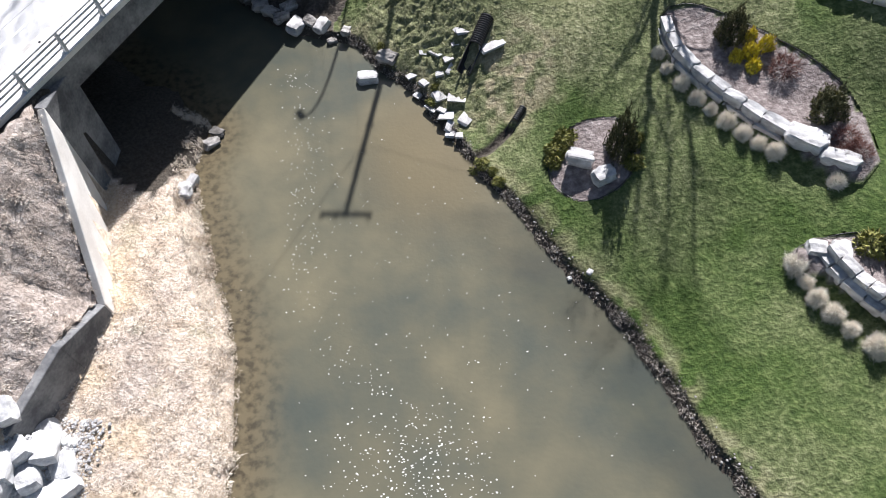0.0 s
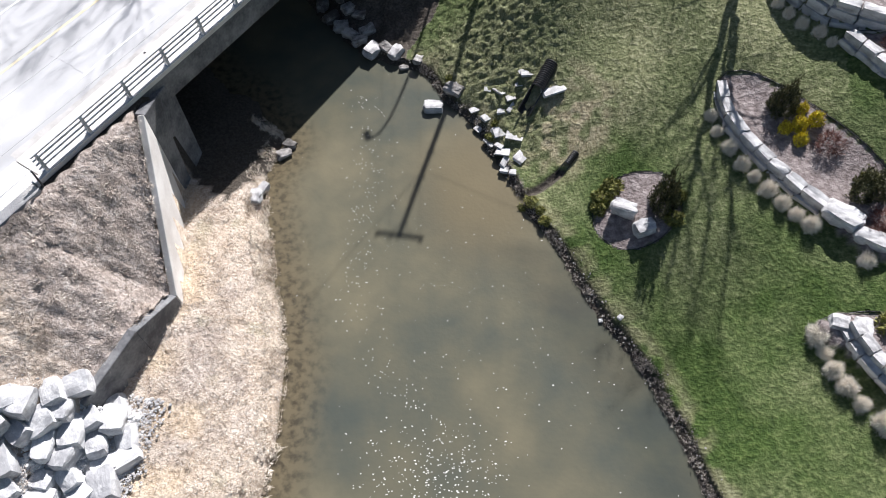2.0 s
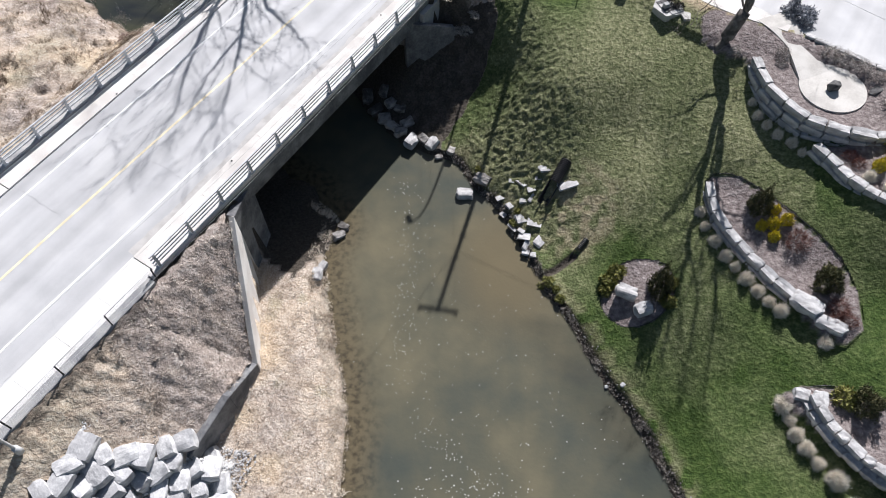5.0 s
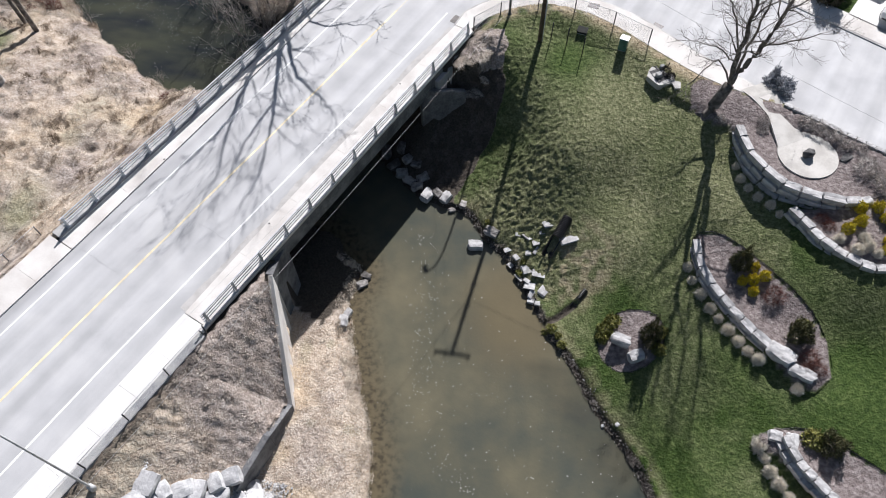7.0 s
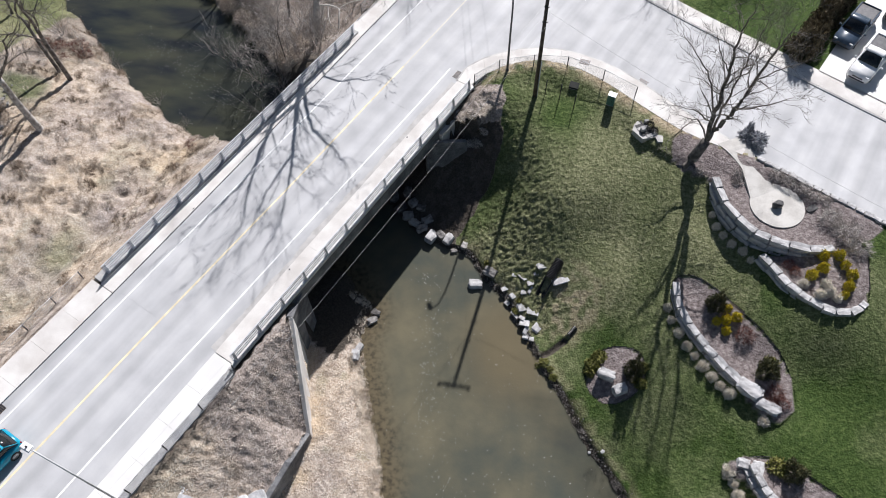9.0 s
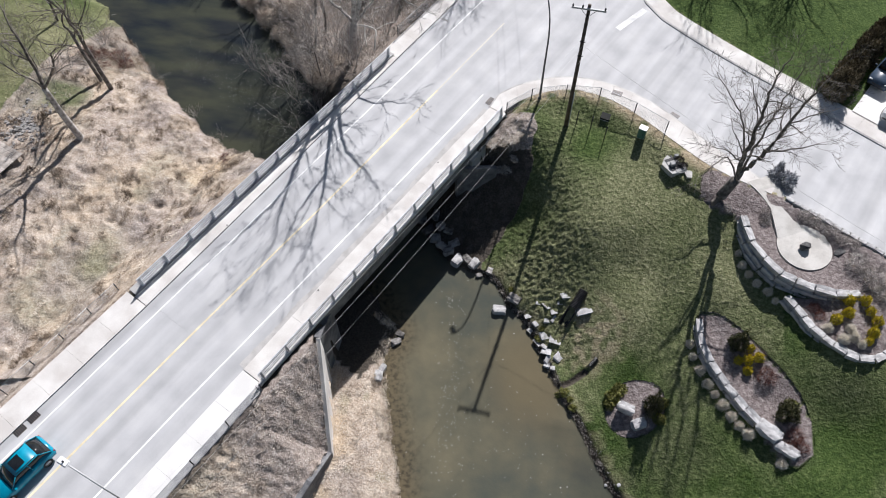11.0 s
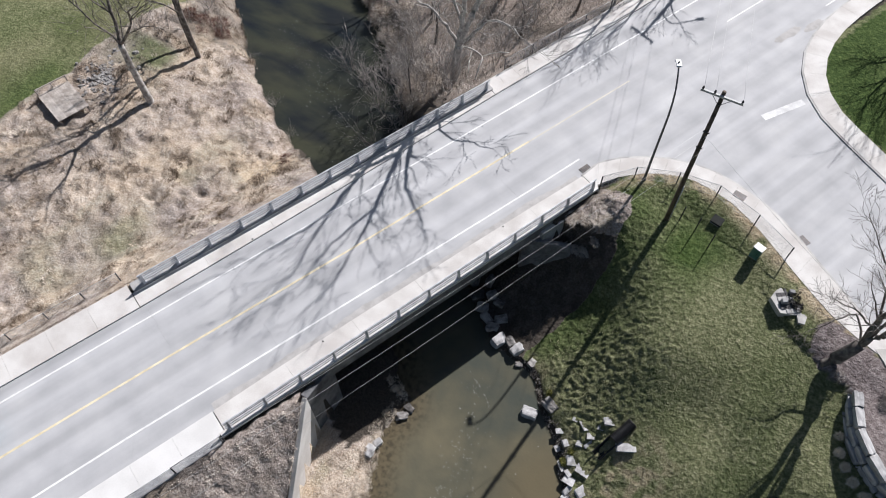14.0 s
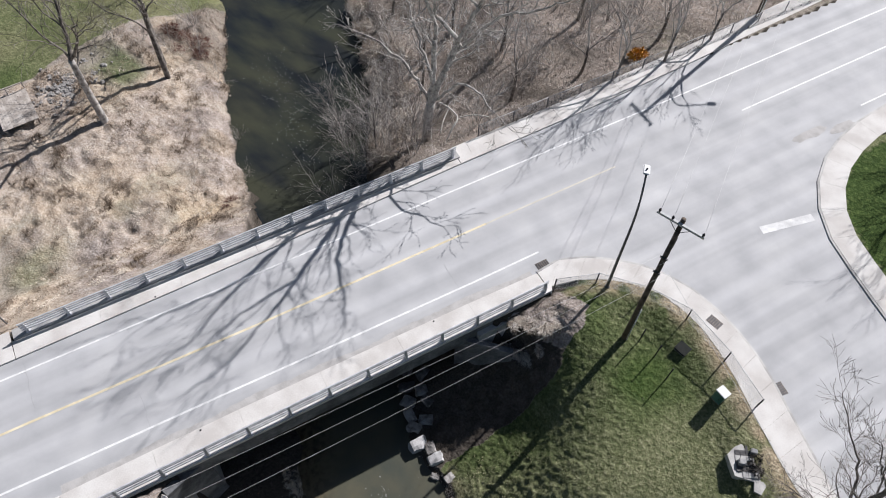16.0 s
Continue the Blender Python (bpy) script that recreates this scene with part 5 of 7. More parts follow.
def boulder_mesh(name, seed, points=22, flat=0.8):
    """A broken boulder: the hull of points scattered in a rounded box."""
    r = random.Random(seed)
    bm = bmesh.new()
    for k in range(points):
        v = Vector((r.uniform(-1, 1), r.uniform(-1, 1), r.uniform(-1, 1)))
        m = max(abs(v.x), abs(v.y), abs(v.z))
        v = v / m * (0.5 if v.length / m < 1.35 else 0.5 * 1.35 * m / v.length)
        bm.verts.new((v.x, v.y, v.z * flat))
    hull = bmesh.ops.convex_hull(bm, input=bm.verts)
    bmesh.ops.delete(bm, geom=list({g for g in hull["geom_interior"] + hull["geom_unused"] if isinstance(g, bmesh.types.BMVert)}), context="VERTS")
    bmesh.ops.bevel(bm, geom=bm.edges[:], offset=0.03, segments=1, affect="EDGES")
    me = bpy.data.meshes.new(name)
    bm.to_mesh(me)
    bm.free()
    return me


def rock_mesh(name, seed, square=0.55, rough=0.12, cuts=4):
    """A rough quarried rock: a swollen box with broken faces."""
    bm = bmesh.new()
    bmesh.ops.create_cube(bm, size=1.0)
    bmesh.ops.subdivide_edges(bm, edges=bm.edges[:], cuts=cuts, use_grid_fill=True)
    for v in bm.verts:
        p = v.co.copy()
        p = p * square + p.normalized() * 0.56 * (1 - square)
        q = p * 2.1 + Vector((seed * 3.7, seed * 1.3, 0))
        step_ = round(noise.noise(q) * 4) / 4
        v.co = p * (1 + rough * (0.5 * noise.noise(q) + 0.8 * step_) + 0.35 * rough * noise.noise(p * 6 + Vector((0, 0, seed))))
    me = bpy.data.meshes.new(name)
    bm.to_mesh(me)
    bm.free()
    return me


def kinds_of(maker, name, material, count, seed, **more):
    out = [maker(name, seed + k, **more) for k in range(count)]
    for me in out:
        me.materials.append(material)
    return out


WALL_BLOCKS = kinds_of(rock_mesh, "stone", LIMESTONE, 10, 10, square=0.9, rough=0.16, cuts=3)
RIPRAP_KINDS = kinds_of(rock_mesh, "boulder", RIPRAP, 10, 40, square=0.55, rough=0.10, cuts=5)
STONE_KINDS = kinds_of(rock_mesh, "rock", BANK_STONE, 7, 60, square=0.6, rough=0.3)
PALE_ROCKS = kinds_of(rock_mesh, "rock", LIMESTONE, 8, 80, square=0.6, rough=0.2)
SLAB_KINDS = kinds_of(block_mesh, "slab", LIMESTONE, 7, 95, jitter=0.1, bevel=0.03)


def set_stone(me, name, at, size, turn, parent=None, tilt=(0, 0)):
    ob = new(name, me)
    ob.matrix_world = pose(*at, tilt[0], tilt[1], turn) @ Matrix.Diagonal((*size, 1))
    if parent:
        ob.parent = parent
    return ob


def retaining(line, top, courses, label, seed, long=(0.75, 1.7), tall=0.52, deep=0.52, batter=0.13):
    """A dry wall of quarried blocks along a line, the lower courses set forward. The bed lies to the line's left."""
    r = random.Random(seed)
    thing = tagged(empty("retaining_wall"), label, "retaining wall")
    for c in range(courses):
        pts = [Vector(p) for p in offset(line, -batter * c)]
        run, k = 0.0, 0
        want = r.uniform(*long)
        a = pts[0]
        for p in pts[1:]:
            if (p - a).length >= want or p is pts[-1]:
                mid, d2 = (a + p) / 2, p - a
                if d2.length > 0.35:
                    h = tall * r.uniform(0.92, 1.06)
                    set_stone(r.choice(WALL_BLOCKS), "stone", (mid.x, mid.y, top - c * tall - h / 2 + r.uniform(-0.03, 0.05)), (d2.length * 0.97, deep * r.uniform(0.85, 1.1), h), math.degrees(math.atan2(d2.y, d2.x)) + r.uniform(-3, 3) + 180 * r.randint(0, 1), thing, (r.uniform(-3, 3), r.uniform(-3, 3)))
                a, want = p, r.uniform(*long)
    return thing


retaining(spline([(12.7, 36.3), (13.4, 33.9), (15.0, 31.8), (17.0, 30.9), (19.2, 30.5), (21.0, 30.9)], 0.15), 6.7, 3, "curved retaining wall of big grey limestone blocks", 3)
retaining(spline([(16.0, 30.1), (16.8, 29.0), (17.8, 27.6), (19.3, 26.5), (20.7, 25.9), (22.0, 26.1), (22.9, 26.9)], 0.15), 6.0, 2, "low curved retaining wall of pale limestone blocks", 5, (0.65, 1.0), 0.5, 0.55)
retaining(spline([(10.25, 28.2), (10.5, 26.0), (11.5, 24.2), (13.0, 22.2), (14.5, 20.7)], 0.15), 3.72, 3, "curved retaining wall of long grey limestone blocks", 7, (0.8, 1.8), 0.48)
for x, y, z, sx, sy, sz, a in ((15.1, 20.2, 3.6, 1.7, 1.0, 0.7, -35), (16.3, 19.1, 3.5, 1.6, 0.75, 0.6, -25), (5.5, 20.6, 2.0, 1.25, 0.75, 0.6, -15), (6.5, 19.6, 1.95, 1.05, 0.75, 0.6, 25), (14.7, 15.2, 2.5, 0.7, 0.8, 0.5, 80), (15.6, 14.9, 2.6, 0.7, 1.1, 0.5, -10)):
    tagged(set_stone(random.choice(PALE_ROCKS), "landscape_rock", (x, y, z - 0.05), (sx, sy, sz), a), "big pale limestone rock set in a planting bed", "rock", "rocks in the beds")
retaining(spline([(15.2, 15.2), (15.75, 13.9), (16.5, 12.9), (17.4, 12.0), (18.6, 11.2), (20.2, 10.5)], 0.15), 2.95, 2, "low wall of pale limestone blocks in a planting bed", 9, (0.5, 0.95), 0.42, 0.5, 0.34)
for k, (x, y) in enumerate(even([(16.2, 38.3), (19.2, 36.5), (22.4, 34.7), (25.2, 33.1), (30, 30.2)], 24)):
    tagged(set_stone(WALL_BLOCKS[k % 8], "edging_stone", (x, y, 6.95), (0.62, 0.34, 0.3), -30 + 6 * math.sin(k * 2.1)), "pale edging stone between bed and street", "edging stone", "edging stones")

rr = random.Random(8)
spots = []
for k in range(4000):
    x, y = rr.uniform(-22.2, -15.0), rr.uniform(1.0, 8.5)
    if y > np.interp(x, [-22.4, -21.0, -18.2, -17.5, -16.6, -15.3], [4.0, 6.7, 7.0, 8.2, 8.4, 7.0]):
        continue
    if all(math.hypot(x - a, y - b2) > 0.72 for a, b2 in spots):
        spots.append((x, y))
for x, y in spots:
    s = rr.uniform(0.92, 1.25)
    tagged(set_stone(rr.choice(RIPRAP_KINDS), "riprap_boulder", (x, y, height(x, y) + rr.uniform(0.05, 0.3) * s), (s * rr.uniform(0.95, 1.3), s * rr.uniform(0.75, 0.95), s * rr.uniform(0.6, 0.8)), rr.uniform(0, 360), None, (rr.uniform(-12, 12), rr.uniform(-12, 12))), "white quarried boulder in a riprap heap", "boulder", "riprap boulders")


def pebbles(name, where, count, size, material, label, seed, lift=0.0):
    """Many small stones as one heap."""
    r = random.Random(seed)
    verts, faces = [], []
    places = [where(r) for k in range(count)]
    level = land(np.array([p[0] for p in places]), np.array([p[1] for p in places]))[0]
    for (x, y), z in zip(places, level):
        z = float(z) + lift
        s = r.uniform(*size)
        a = r.uniform(0, 6.28)
        base = len(verts)
        for j in range(5):
            b2 = a + j * 1.2566
            q = s * r.uniform(0.7, 1.1)
            verts.append((x + q * math.cos(b2), y + q * math.sin(b2), z - 0.3 * s))
        for j in range(5):
            b2 = a + j * 1.2566 + 0.2
            q = s * r.uniform(0.45, 0.75)
            verts.append((x + q * math.cos(b2), y + q * math.sin(b2), z + s * r.uniform(0.15, 0.42)))
        faces += [(base + j, base + (j + 1) % 5, base + 5 + (j + 1) % 5, base + 5 + j) for j in range(5)] + [tuple(range(base + 5, base + 10))]
    return tagged(sheet(name, verts, faces, material), label, "gravel", kind="stuff")


pebbles("gravel", lambda r: (r.gauss(-15.0, 0.45), r.uniform(2.0, 8.6)), 1100, (0.03, 0.10), RIPRAP, "white gravel spilt below the boulders", 1)
pebbles("gravel_bed", lambda r: (r.uniform(-21.3, -15.0), r.uniform(1.0, 8.0)), 4200, (0.06, 0.17), RIPRAP, "white gravel between the boulders", 4)
pebbles("stone_litter", lambda r: (-51.6 + r.gauss(0, 0.9), 37.6 + r.gauss(0, 1.6)), 220, (0.10, 0.28), BANK_STONE, "heap of broken pale stones on the far bank", 2, 0.2)
right_band = [p for p in WATER_RIGHT if -9 < p[0] < 12 and p[1] > 3]


def along_right(r):
    k, t = r.randrange(len(right_band) - 1), r.random()
    a, b2 = right_band[k], right_band[k + 1]
    return a[0] + (b2[0] - a[0]) * t + r.gauss(0.25, 0.22), a[1] + (b2[1] - a[1]) * t + r.gauss(0.12, 0.22)


pebbles("bank_stones", along_right, 220, (0.02, 0.08), BANK_STONE, "small dark stones along the water's edge", 3, 0.03)

pebbles("gravel_patch", lambda r: (r.gauss(3.3, 0.45), r.gauss(24.7, 0.45)), 160, (0.02, 0.05), BANK_STONE, "pale gravel round the drain pipe", 9, 0.0)
for name, (k0, k1) in {"middle": (36, 999), "ring": (0, 999), "south": (0, 22), "lower": (20, 999)}.items():
    ring_line = BEDS[name][0] + BEDS[name][0][:1]
    sel = [p for i, p in enumerate(ring_line) if k0 <= i <= k1]
    hz = land(np.array([p[0] for p in sel]), np.array([p[1] for p in sel]))[0]
    tagged(tube_part("bed_edging", [(p[0], p[1], float(z) + 0.03) for p, z in zip(sel, hz)], 0.02, BLACK_PIPE, None, 5), "black plastic edging strip round a planting bed", "bed edging")

# rocks at the waterline
for k, (x, y, s, p) in enumerate(((-5.0, 27.8, 0.95, 1), (-3.9, 28.8, 0.95, 0), (-9.3, 31.7, 1.0, 1), (-7.8, 31.6, 0.85, 1), (-8.5, 32.0, 0.75, 0), (-10.2, 32.4, 0.75, 0), (-10.9, 32.9, 0.8, 0), (-11.6, 33.6, 0.9, 0), (-12.4, 34.3, 0.9, 0), (-9.9, 33.3, 0.8, 0), (-11.3, 34.6, 0.8, 0), (-13.4, 20.1, 0.75, 1), (-13.3, 20.9, 0.6, 1), (-12.8, 23.4, 0.7, 0), (-12.6, 24.1, 0.6, 0), (-7.2, 30.8, 0.5, 0), (-6.4, 31.2, 0.6, 0), (-13.2, 35.5, 0.9, 0), (-12.0, 35.6, 0.8, 0), (-10.6, 34.3, 0.7, 0))):
    tagged(set_stone(rr.choice(PALE_ROCKS if p else STONE_KINDS), "bank_rock", (x, y, max(height(x, y), 0.0) + 0.12 * s), (s * 1.15, s * 0.8, s * 0.6), rr.uniform(0, 360), None, (rr.uniform(-9, 9), rr.uniform(-9, 9))), "pale rock at the water's edge" if p else "grey rock at the water's edge", "rock", "rocks on the bank")
for x, y, sx, sy, a in ((-1.05, 26.0, 0.75, 0.6, 20), (-0.2, 25.7, 0.75, 0.62, -5), (0.3, 24.5, 0.95, 0.6, 60), (-0.75, 24.7, 0.75, 0.55, -5), (-0.55, 23.7, 0.55, 0.45, 80), (1.6, 28.1, 1.15, 0.85, 20), (0.2, 29.1, 0.9, 0.5, 25), (-1.9, 26.9, 0.5, 0.45, 40), (-1.3, 28.3, 0.7, 0.4, -40), (-0.7, 27.9, 0.6, 0.45, -70), (-0.55, 27.3, 0.6, 0.25, 60), (-1.0, 25.1, 0.5, 0.3, -30), (-1.6, 25.4, 0.7, 0.25, -45), (-1.95, 28.5, 0.4, 0.25, 10), (-0.1, 23.4, 0.35, 0.3, 0), (-1.1, 27.2, 0.4, 0.5, 10), (-0.25, 28.5, 0.35, 0.3, 10), (-2.6, 27.5, 0.5, 0.35, 30), (-2.3, 26.4, 0.45, 0.3, -40), (-0.6, 24.1, 0.6, 0.3, 70)):
    tagged(set_stone(rr.choice(SLAB_KINDS), "stone_slab", (x, y, height(x, y) + 0.08), (sx * 1.1, sy * 1.1, 0.11), a, None, (rr.uniform(-14, 14), rr.uniform(-14, 14))), "pale broken flagstone on the bank by the culvert", "stone slab", "broken flagstones")
tagged(set_stone(PALE_ROCKS[2], "white_stone", (4.75, 15.25, 0.06), (0.2, 0.17, 0.16), 20), "small white stone at the water's edge", "stone")
tagged(set_stone(PALE_ROCKS[3], "white_stone", (5.6, 15.3, height(5.6, 15.3) + 0.03), (0.3, 0.25, 0.1), 50), "pale flat stone in the lawn", "stone")


# ---- culvert pipes ----
def corrugated(name, a, b2, radius, ribs, label):
    a, b2 = Vector(a), Vector(b2)
    thing = tagged(empty(name), label, "culvert pipe")
    n = ribs * 3
    pts = [a.lerp(b2, 0.52 * k / n) for k in range(n + 1)]
    v, f = [], []
    tube(v, f, pts, [radius * (1.0 if k % 3 else 0.88) for k in range(n + 1)], 16, False)
    sheet("ribbed_pipe", v, f, BLACK_PIPE, thing)
    way = (b2 - a).normalized()
    side = way.cross(Vector((0, 0, 1))).normalized()
    up = side.cross(way)
    v, f = [], []
    c0, c1 = a.lerp(b2, 0.5), b2
    for c, e in ((c0, 1.0), (c1, 1.0), (c0, 0.9), (c1, 0.9)):
        for s in range(11):
            ang = math.pi * (0.96 + 1.08 * s / 10)
            v.append(c + radius * e * (math.cos(ang) * side + math.sin(ang) * up))
    for s in range(10):
        f += [(s, s + 1, 12 + s, 11 + s), (22 + s, 33 + s, 34 + s, 23 + s), (s, 22 + s, 23 + s, s + 1), (11 + s, 12 + s, 34 + s, 33 + s)]
    f += [(0, 11, 33, 22), (10, 32, 43, 21)]
    sheet("half_pipe", v, f, BLACK_PIPE, thing)
    return thing


corrugated("culvert_pipe", (1.45, 29.5, height(1.45, 29.5) + 0.1), (0.15, 26.7, height(0.15, 26.7) + 0.45), 0.38, 14, "black corrugated plastic culvert with a cut-open end")
corrugated("drain_pipe", (3.15, 24.5, height(3.15, 24.5) + 0.1), (2.3, 23.3, height(2.3, 23.3) + 0.22), 0.2, 8, "small black plastic drain pipe in the bank")


# ---- trees and shrubs ----
def grow(v, f, start, way, length, radius, level, r, kids, spread, up, sides, wob=0.16, tips=None, min_r=0.008, side=(0.45, 0.72)):
    """One limb and, from it, the next finer ones."""
    p, w = Vector(start), Vector(way).normalized()
    n = 6 if level > 1 else 4
    pts, radii = [p.copy()], [radius]
    for k in range(n):
        w = (w + Vector((r.gauss(0, wob), r.gauss(0, wob), r.gauss(0, wob) + up))).normalized()
        p = p + w * (length / n)
        pts.append(p.copy())
        radii.append(max(radius * (1 - (0.45 if level > 2 else 0.6) * (k + 1) / n), min_r))
    tube(v, f, pts, radii, sides[min(level, len(sides) - 1)], False)
    if level > 0:
        for c in range(kids[level]):
            s = r.uniform(0.28, 1.0) if c else 1.0
            i = min(int(s * n), n - 1)
            at = pts[i].lerp(pts[i + 1], s * n - i)
            axis = (pts[i + 1] - pts[i]).normalized()
            turn = Vector((r.gauss(0, 1), r.gauss(0, 1), r.gauss(0, 1)))
            turn = (turn - axis * turn.dot(axis)).normalized()
            lean = spread * r.uniform(0.6, 1.2) * (0.4 if c == 0 else 1)
            grow(v, f, at, axis * math.cos(lean) + turn * math.sin(lean), length * (r.uniform(0.45, 0.72) if c == 0 else r.uniform(*side)), max(radii[i] * (r.uniform(0.7, 0.9) if c == 0 else r.uniform(0.4, 0.62)), min_r), level - 1, r, kids, spread, up, sides, wob, tips, min_r, side)


def bare_tree(base, trunk, limbs, radius, label, seed, bark, twig, kids=(0, 4, 5, 6), spread=0.75, up=0.05, min_r=0.009, wob=0.13, reach=0.66, side=(0.45, 0.72), taper=0.35):
    """A leafless tree: a trunk through given points, limbs towards given ends, and their branches."""
    r = random.Random(seed)
    thing = tagged(empty("bare_tree", base), label, "tree")
    b2 = Vector(base)
    pts = spline([tuple(Vector(p)) for p in [(0, 0, -0.4)] + list(trunk)], 0.6)
    v, f = [], []
    tube(v, f, pts, [radius * (1.25 if k == 0 else 1.0 - taper * k / len(pts)) for k in range(len(pts))], 12)
    sheet("trunk", v, f, bark, thing, "", True)
    v, f = [], []
    for frac, end, thick in limbs:
        k = min(int(frac * (len(pts) - 1)), len(pts) - 1)
        s = Vector(pts[k])
        d2 = Vector(end) - s
        grow(v, f, s, d2, d2.length * reach, radius * thick, 3, r, kids, spread, up, (3, 3, 5, 7), wob, None, min_r, side)
    sheet("crown", v, f, twig, thing, "", False)
    return thing


def led_tree(base, trunk, leaders, label, seed, bark, twig, kids=(0, 4, 5), spread=0.75, up=0.02, min_r=0.012, every=0.8, fine=(0.12, 0.30)):
    """A leafless tree whose trunk and main limbs follow given world points. leaders: (points, first radius, last radius, length of side branches)."""
    r = random.Random(seed)
    thing = tagged(empty("bare_tree", base), label, "tree")
    o = Vector(base)
    pts = spline([tuple(Vector(p) - o) for p in trunk[0]], 0.6)
    v, f = [], []
    tube(v, f, pts, [trunk[1] * (1.3 if k == 0 else 1.0) + (trunk[2] - trunk[1]) * k / len(pts) for k in range(len(pts))], 12)
    sheet("trunk", v, f, bark, thing, "", True)
    v, f = [], []
    for line, r0, r1, reach in leaders:
        way = spline([tuple(Vector(p) - o) for p in line], 0.5)
        way = [Vector(p) + Vector((r.gauss(0, 0.05), r.gauss(0, 0.05), r.gauss(0, 0.05))) * (k > 0) for k, p in enumerate(way)]
        n = len(way) - 1
        radii = [r0 + (r1 - r0) * k / n for k in range(n + 1)]
        tube(v, f, way, radii, 7, True)
        total = sum((way[k + 1] - way[k]).length for k in range(n))
        count = max(3, int(total / every))
        for c in range(count + 2):
            s = 0.22 + 0.78 * (c + r.uniform(-0.4, 0.4)) / count if c < count else 1.0
            i = min(max(int(s * n), 0), n - 1)
            at = way[i].lerp(way[i + 1], min(max(s * n - i, 0), 1))
            axis = (way[i + 1] - way[i]).normalized()
            turn = Vector((r.gauss(0, 1), r.gauss(0, 1), r.gauss(0, 1)))
            turn = (turn - axis * turn.dot(axis)).normalized()
            lean = spread * r.uniform(0.7, 1.3) * (0.4 if c >= count else 1)
            grow(v, f, at, axis * math.cos(lean) + turn * math.sin(lean), reach * r.uniform(0.55, 1.1) * (1.0 - 0.35 * s), max(radii[i] * r.uniform(0.3, 0.5), min_r * 1.3), 2, r, kids, spread, up, (3, 3, 5), 0.17, None, min_r, (0.4, 0.75))
    sheet("crown", v, f, twig, thing, "", False)
    return thing


FORK = (11.55, 38.3, 8.5)
led_tree((10.8, 37.6, height(10.8, 37.6)), ([(10.8, 37.6, 5.8), (10.9, 37.7, 6.9), FORK], 0.47, 0.36),
         [([FORK, (11.35, 38.5, 10.5), (11.3, 38.5, 12.5), (11.1, 38.9, 15.5), (11.0, 39.1, 19.0), (11.2, 39.0, 20.4)], 0.22, 0.028, 2.8),
          ([FORK, (12.05, 38.1, 11.0), (12.5, 37.9, 13.0), (13.2, 38.4, 16.5), (13.4, 38.0, 19.0), (13.6, 37.9, 20.4)], 0.22, 0.028, 2.8),
          ([FORK, (11.9, 38.9, 12.0), (12.2, 39.3, 16.0), (12.4, 39.2, 19.6)], 0.12, 0.02, 2.6),
          ([FORK, (10.6, 39.5, 9.5), (9.5, 38.6, 9.3), (8.6, 37.8, 8.6)], 0.085, 0.02, 1.8),
          ([(11.3, 38.5, 11.2), (10.4, 40.0, 13.4), (9.0, 40.4, 15.2), (7.9, 41.4, 16.0)], 0.085, 0.02, 2.0),
          ([(11.4, 38.4, 10.3), (9.9, 38.0, 11.8), (8.2, 37.6, 12.6)], 0.07, 0.02, 1.8),
          ([(12.4, 37.9, 12.6), (14.0, 38.0, 13.0), (16.2, 38.9, 13.2)], 0.08, 0.02, 2.2),
          ([(12.9, 38.2, 15.0), (14.4, 38.6, 16.2), (15.8, 38.8, 16.8)], 0.06, 0.018, 2.0),
          ([(11.2, 38.7, 14.0), (12.2, 38.0, 16.4), (12.0, 37.6, 18.6)], 0.06, 0.018, 2.0),
          ([(11.1, 38.9, 15.2), (9.9, 38.6, 17.2), (9.3, 38.5, 18.6)], 0.05, 0.018, 1.8)],
         "tall leafless tree with a dark forked trunk in a mulch bed", 8, BARK, BARK, (0, 4, 5), 0.75, 0.02, 0.0075, 0.7)
BOLE = (-22.6, 50.4, 8.2)
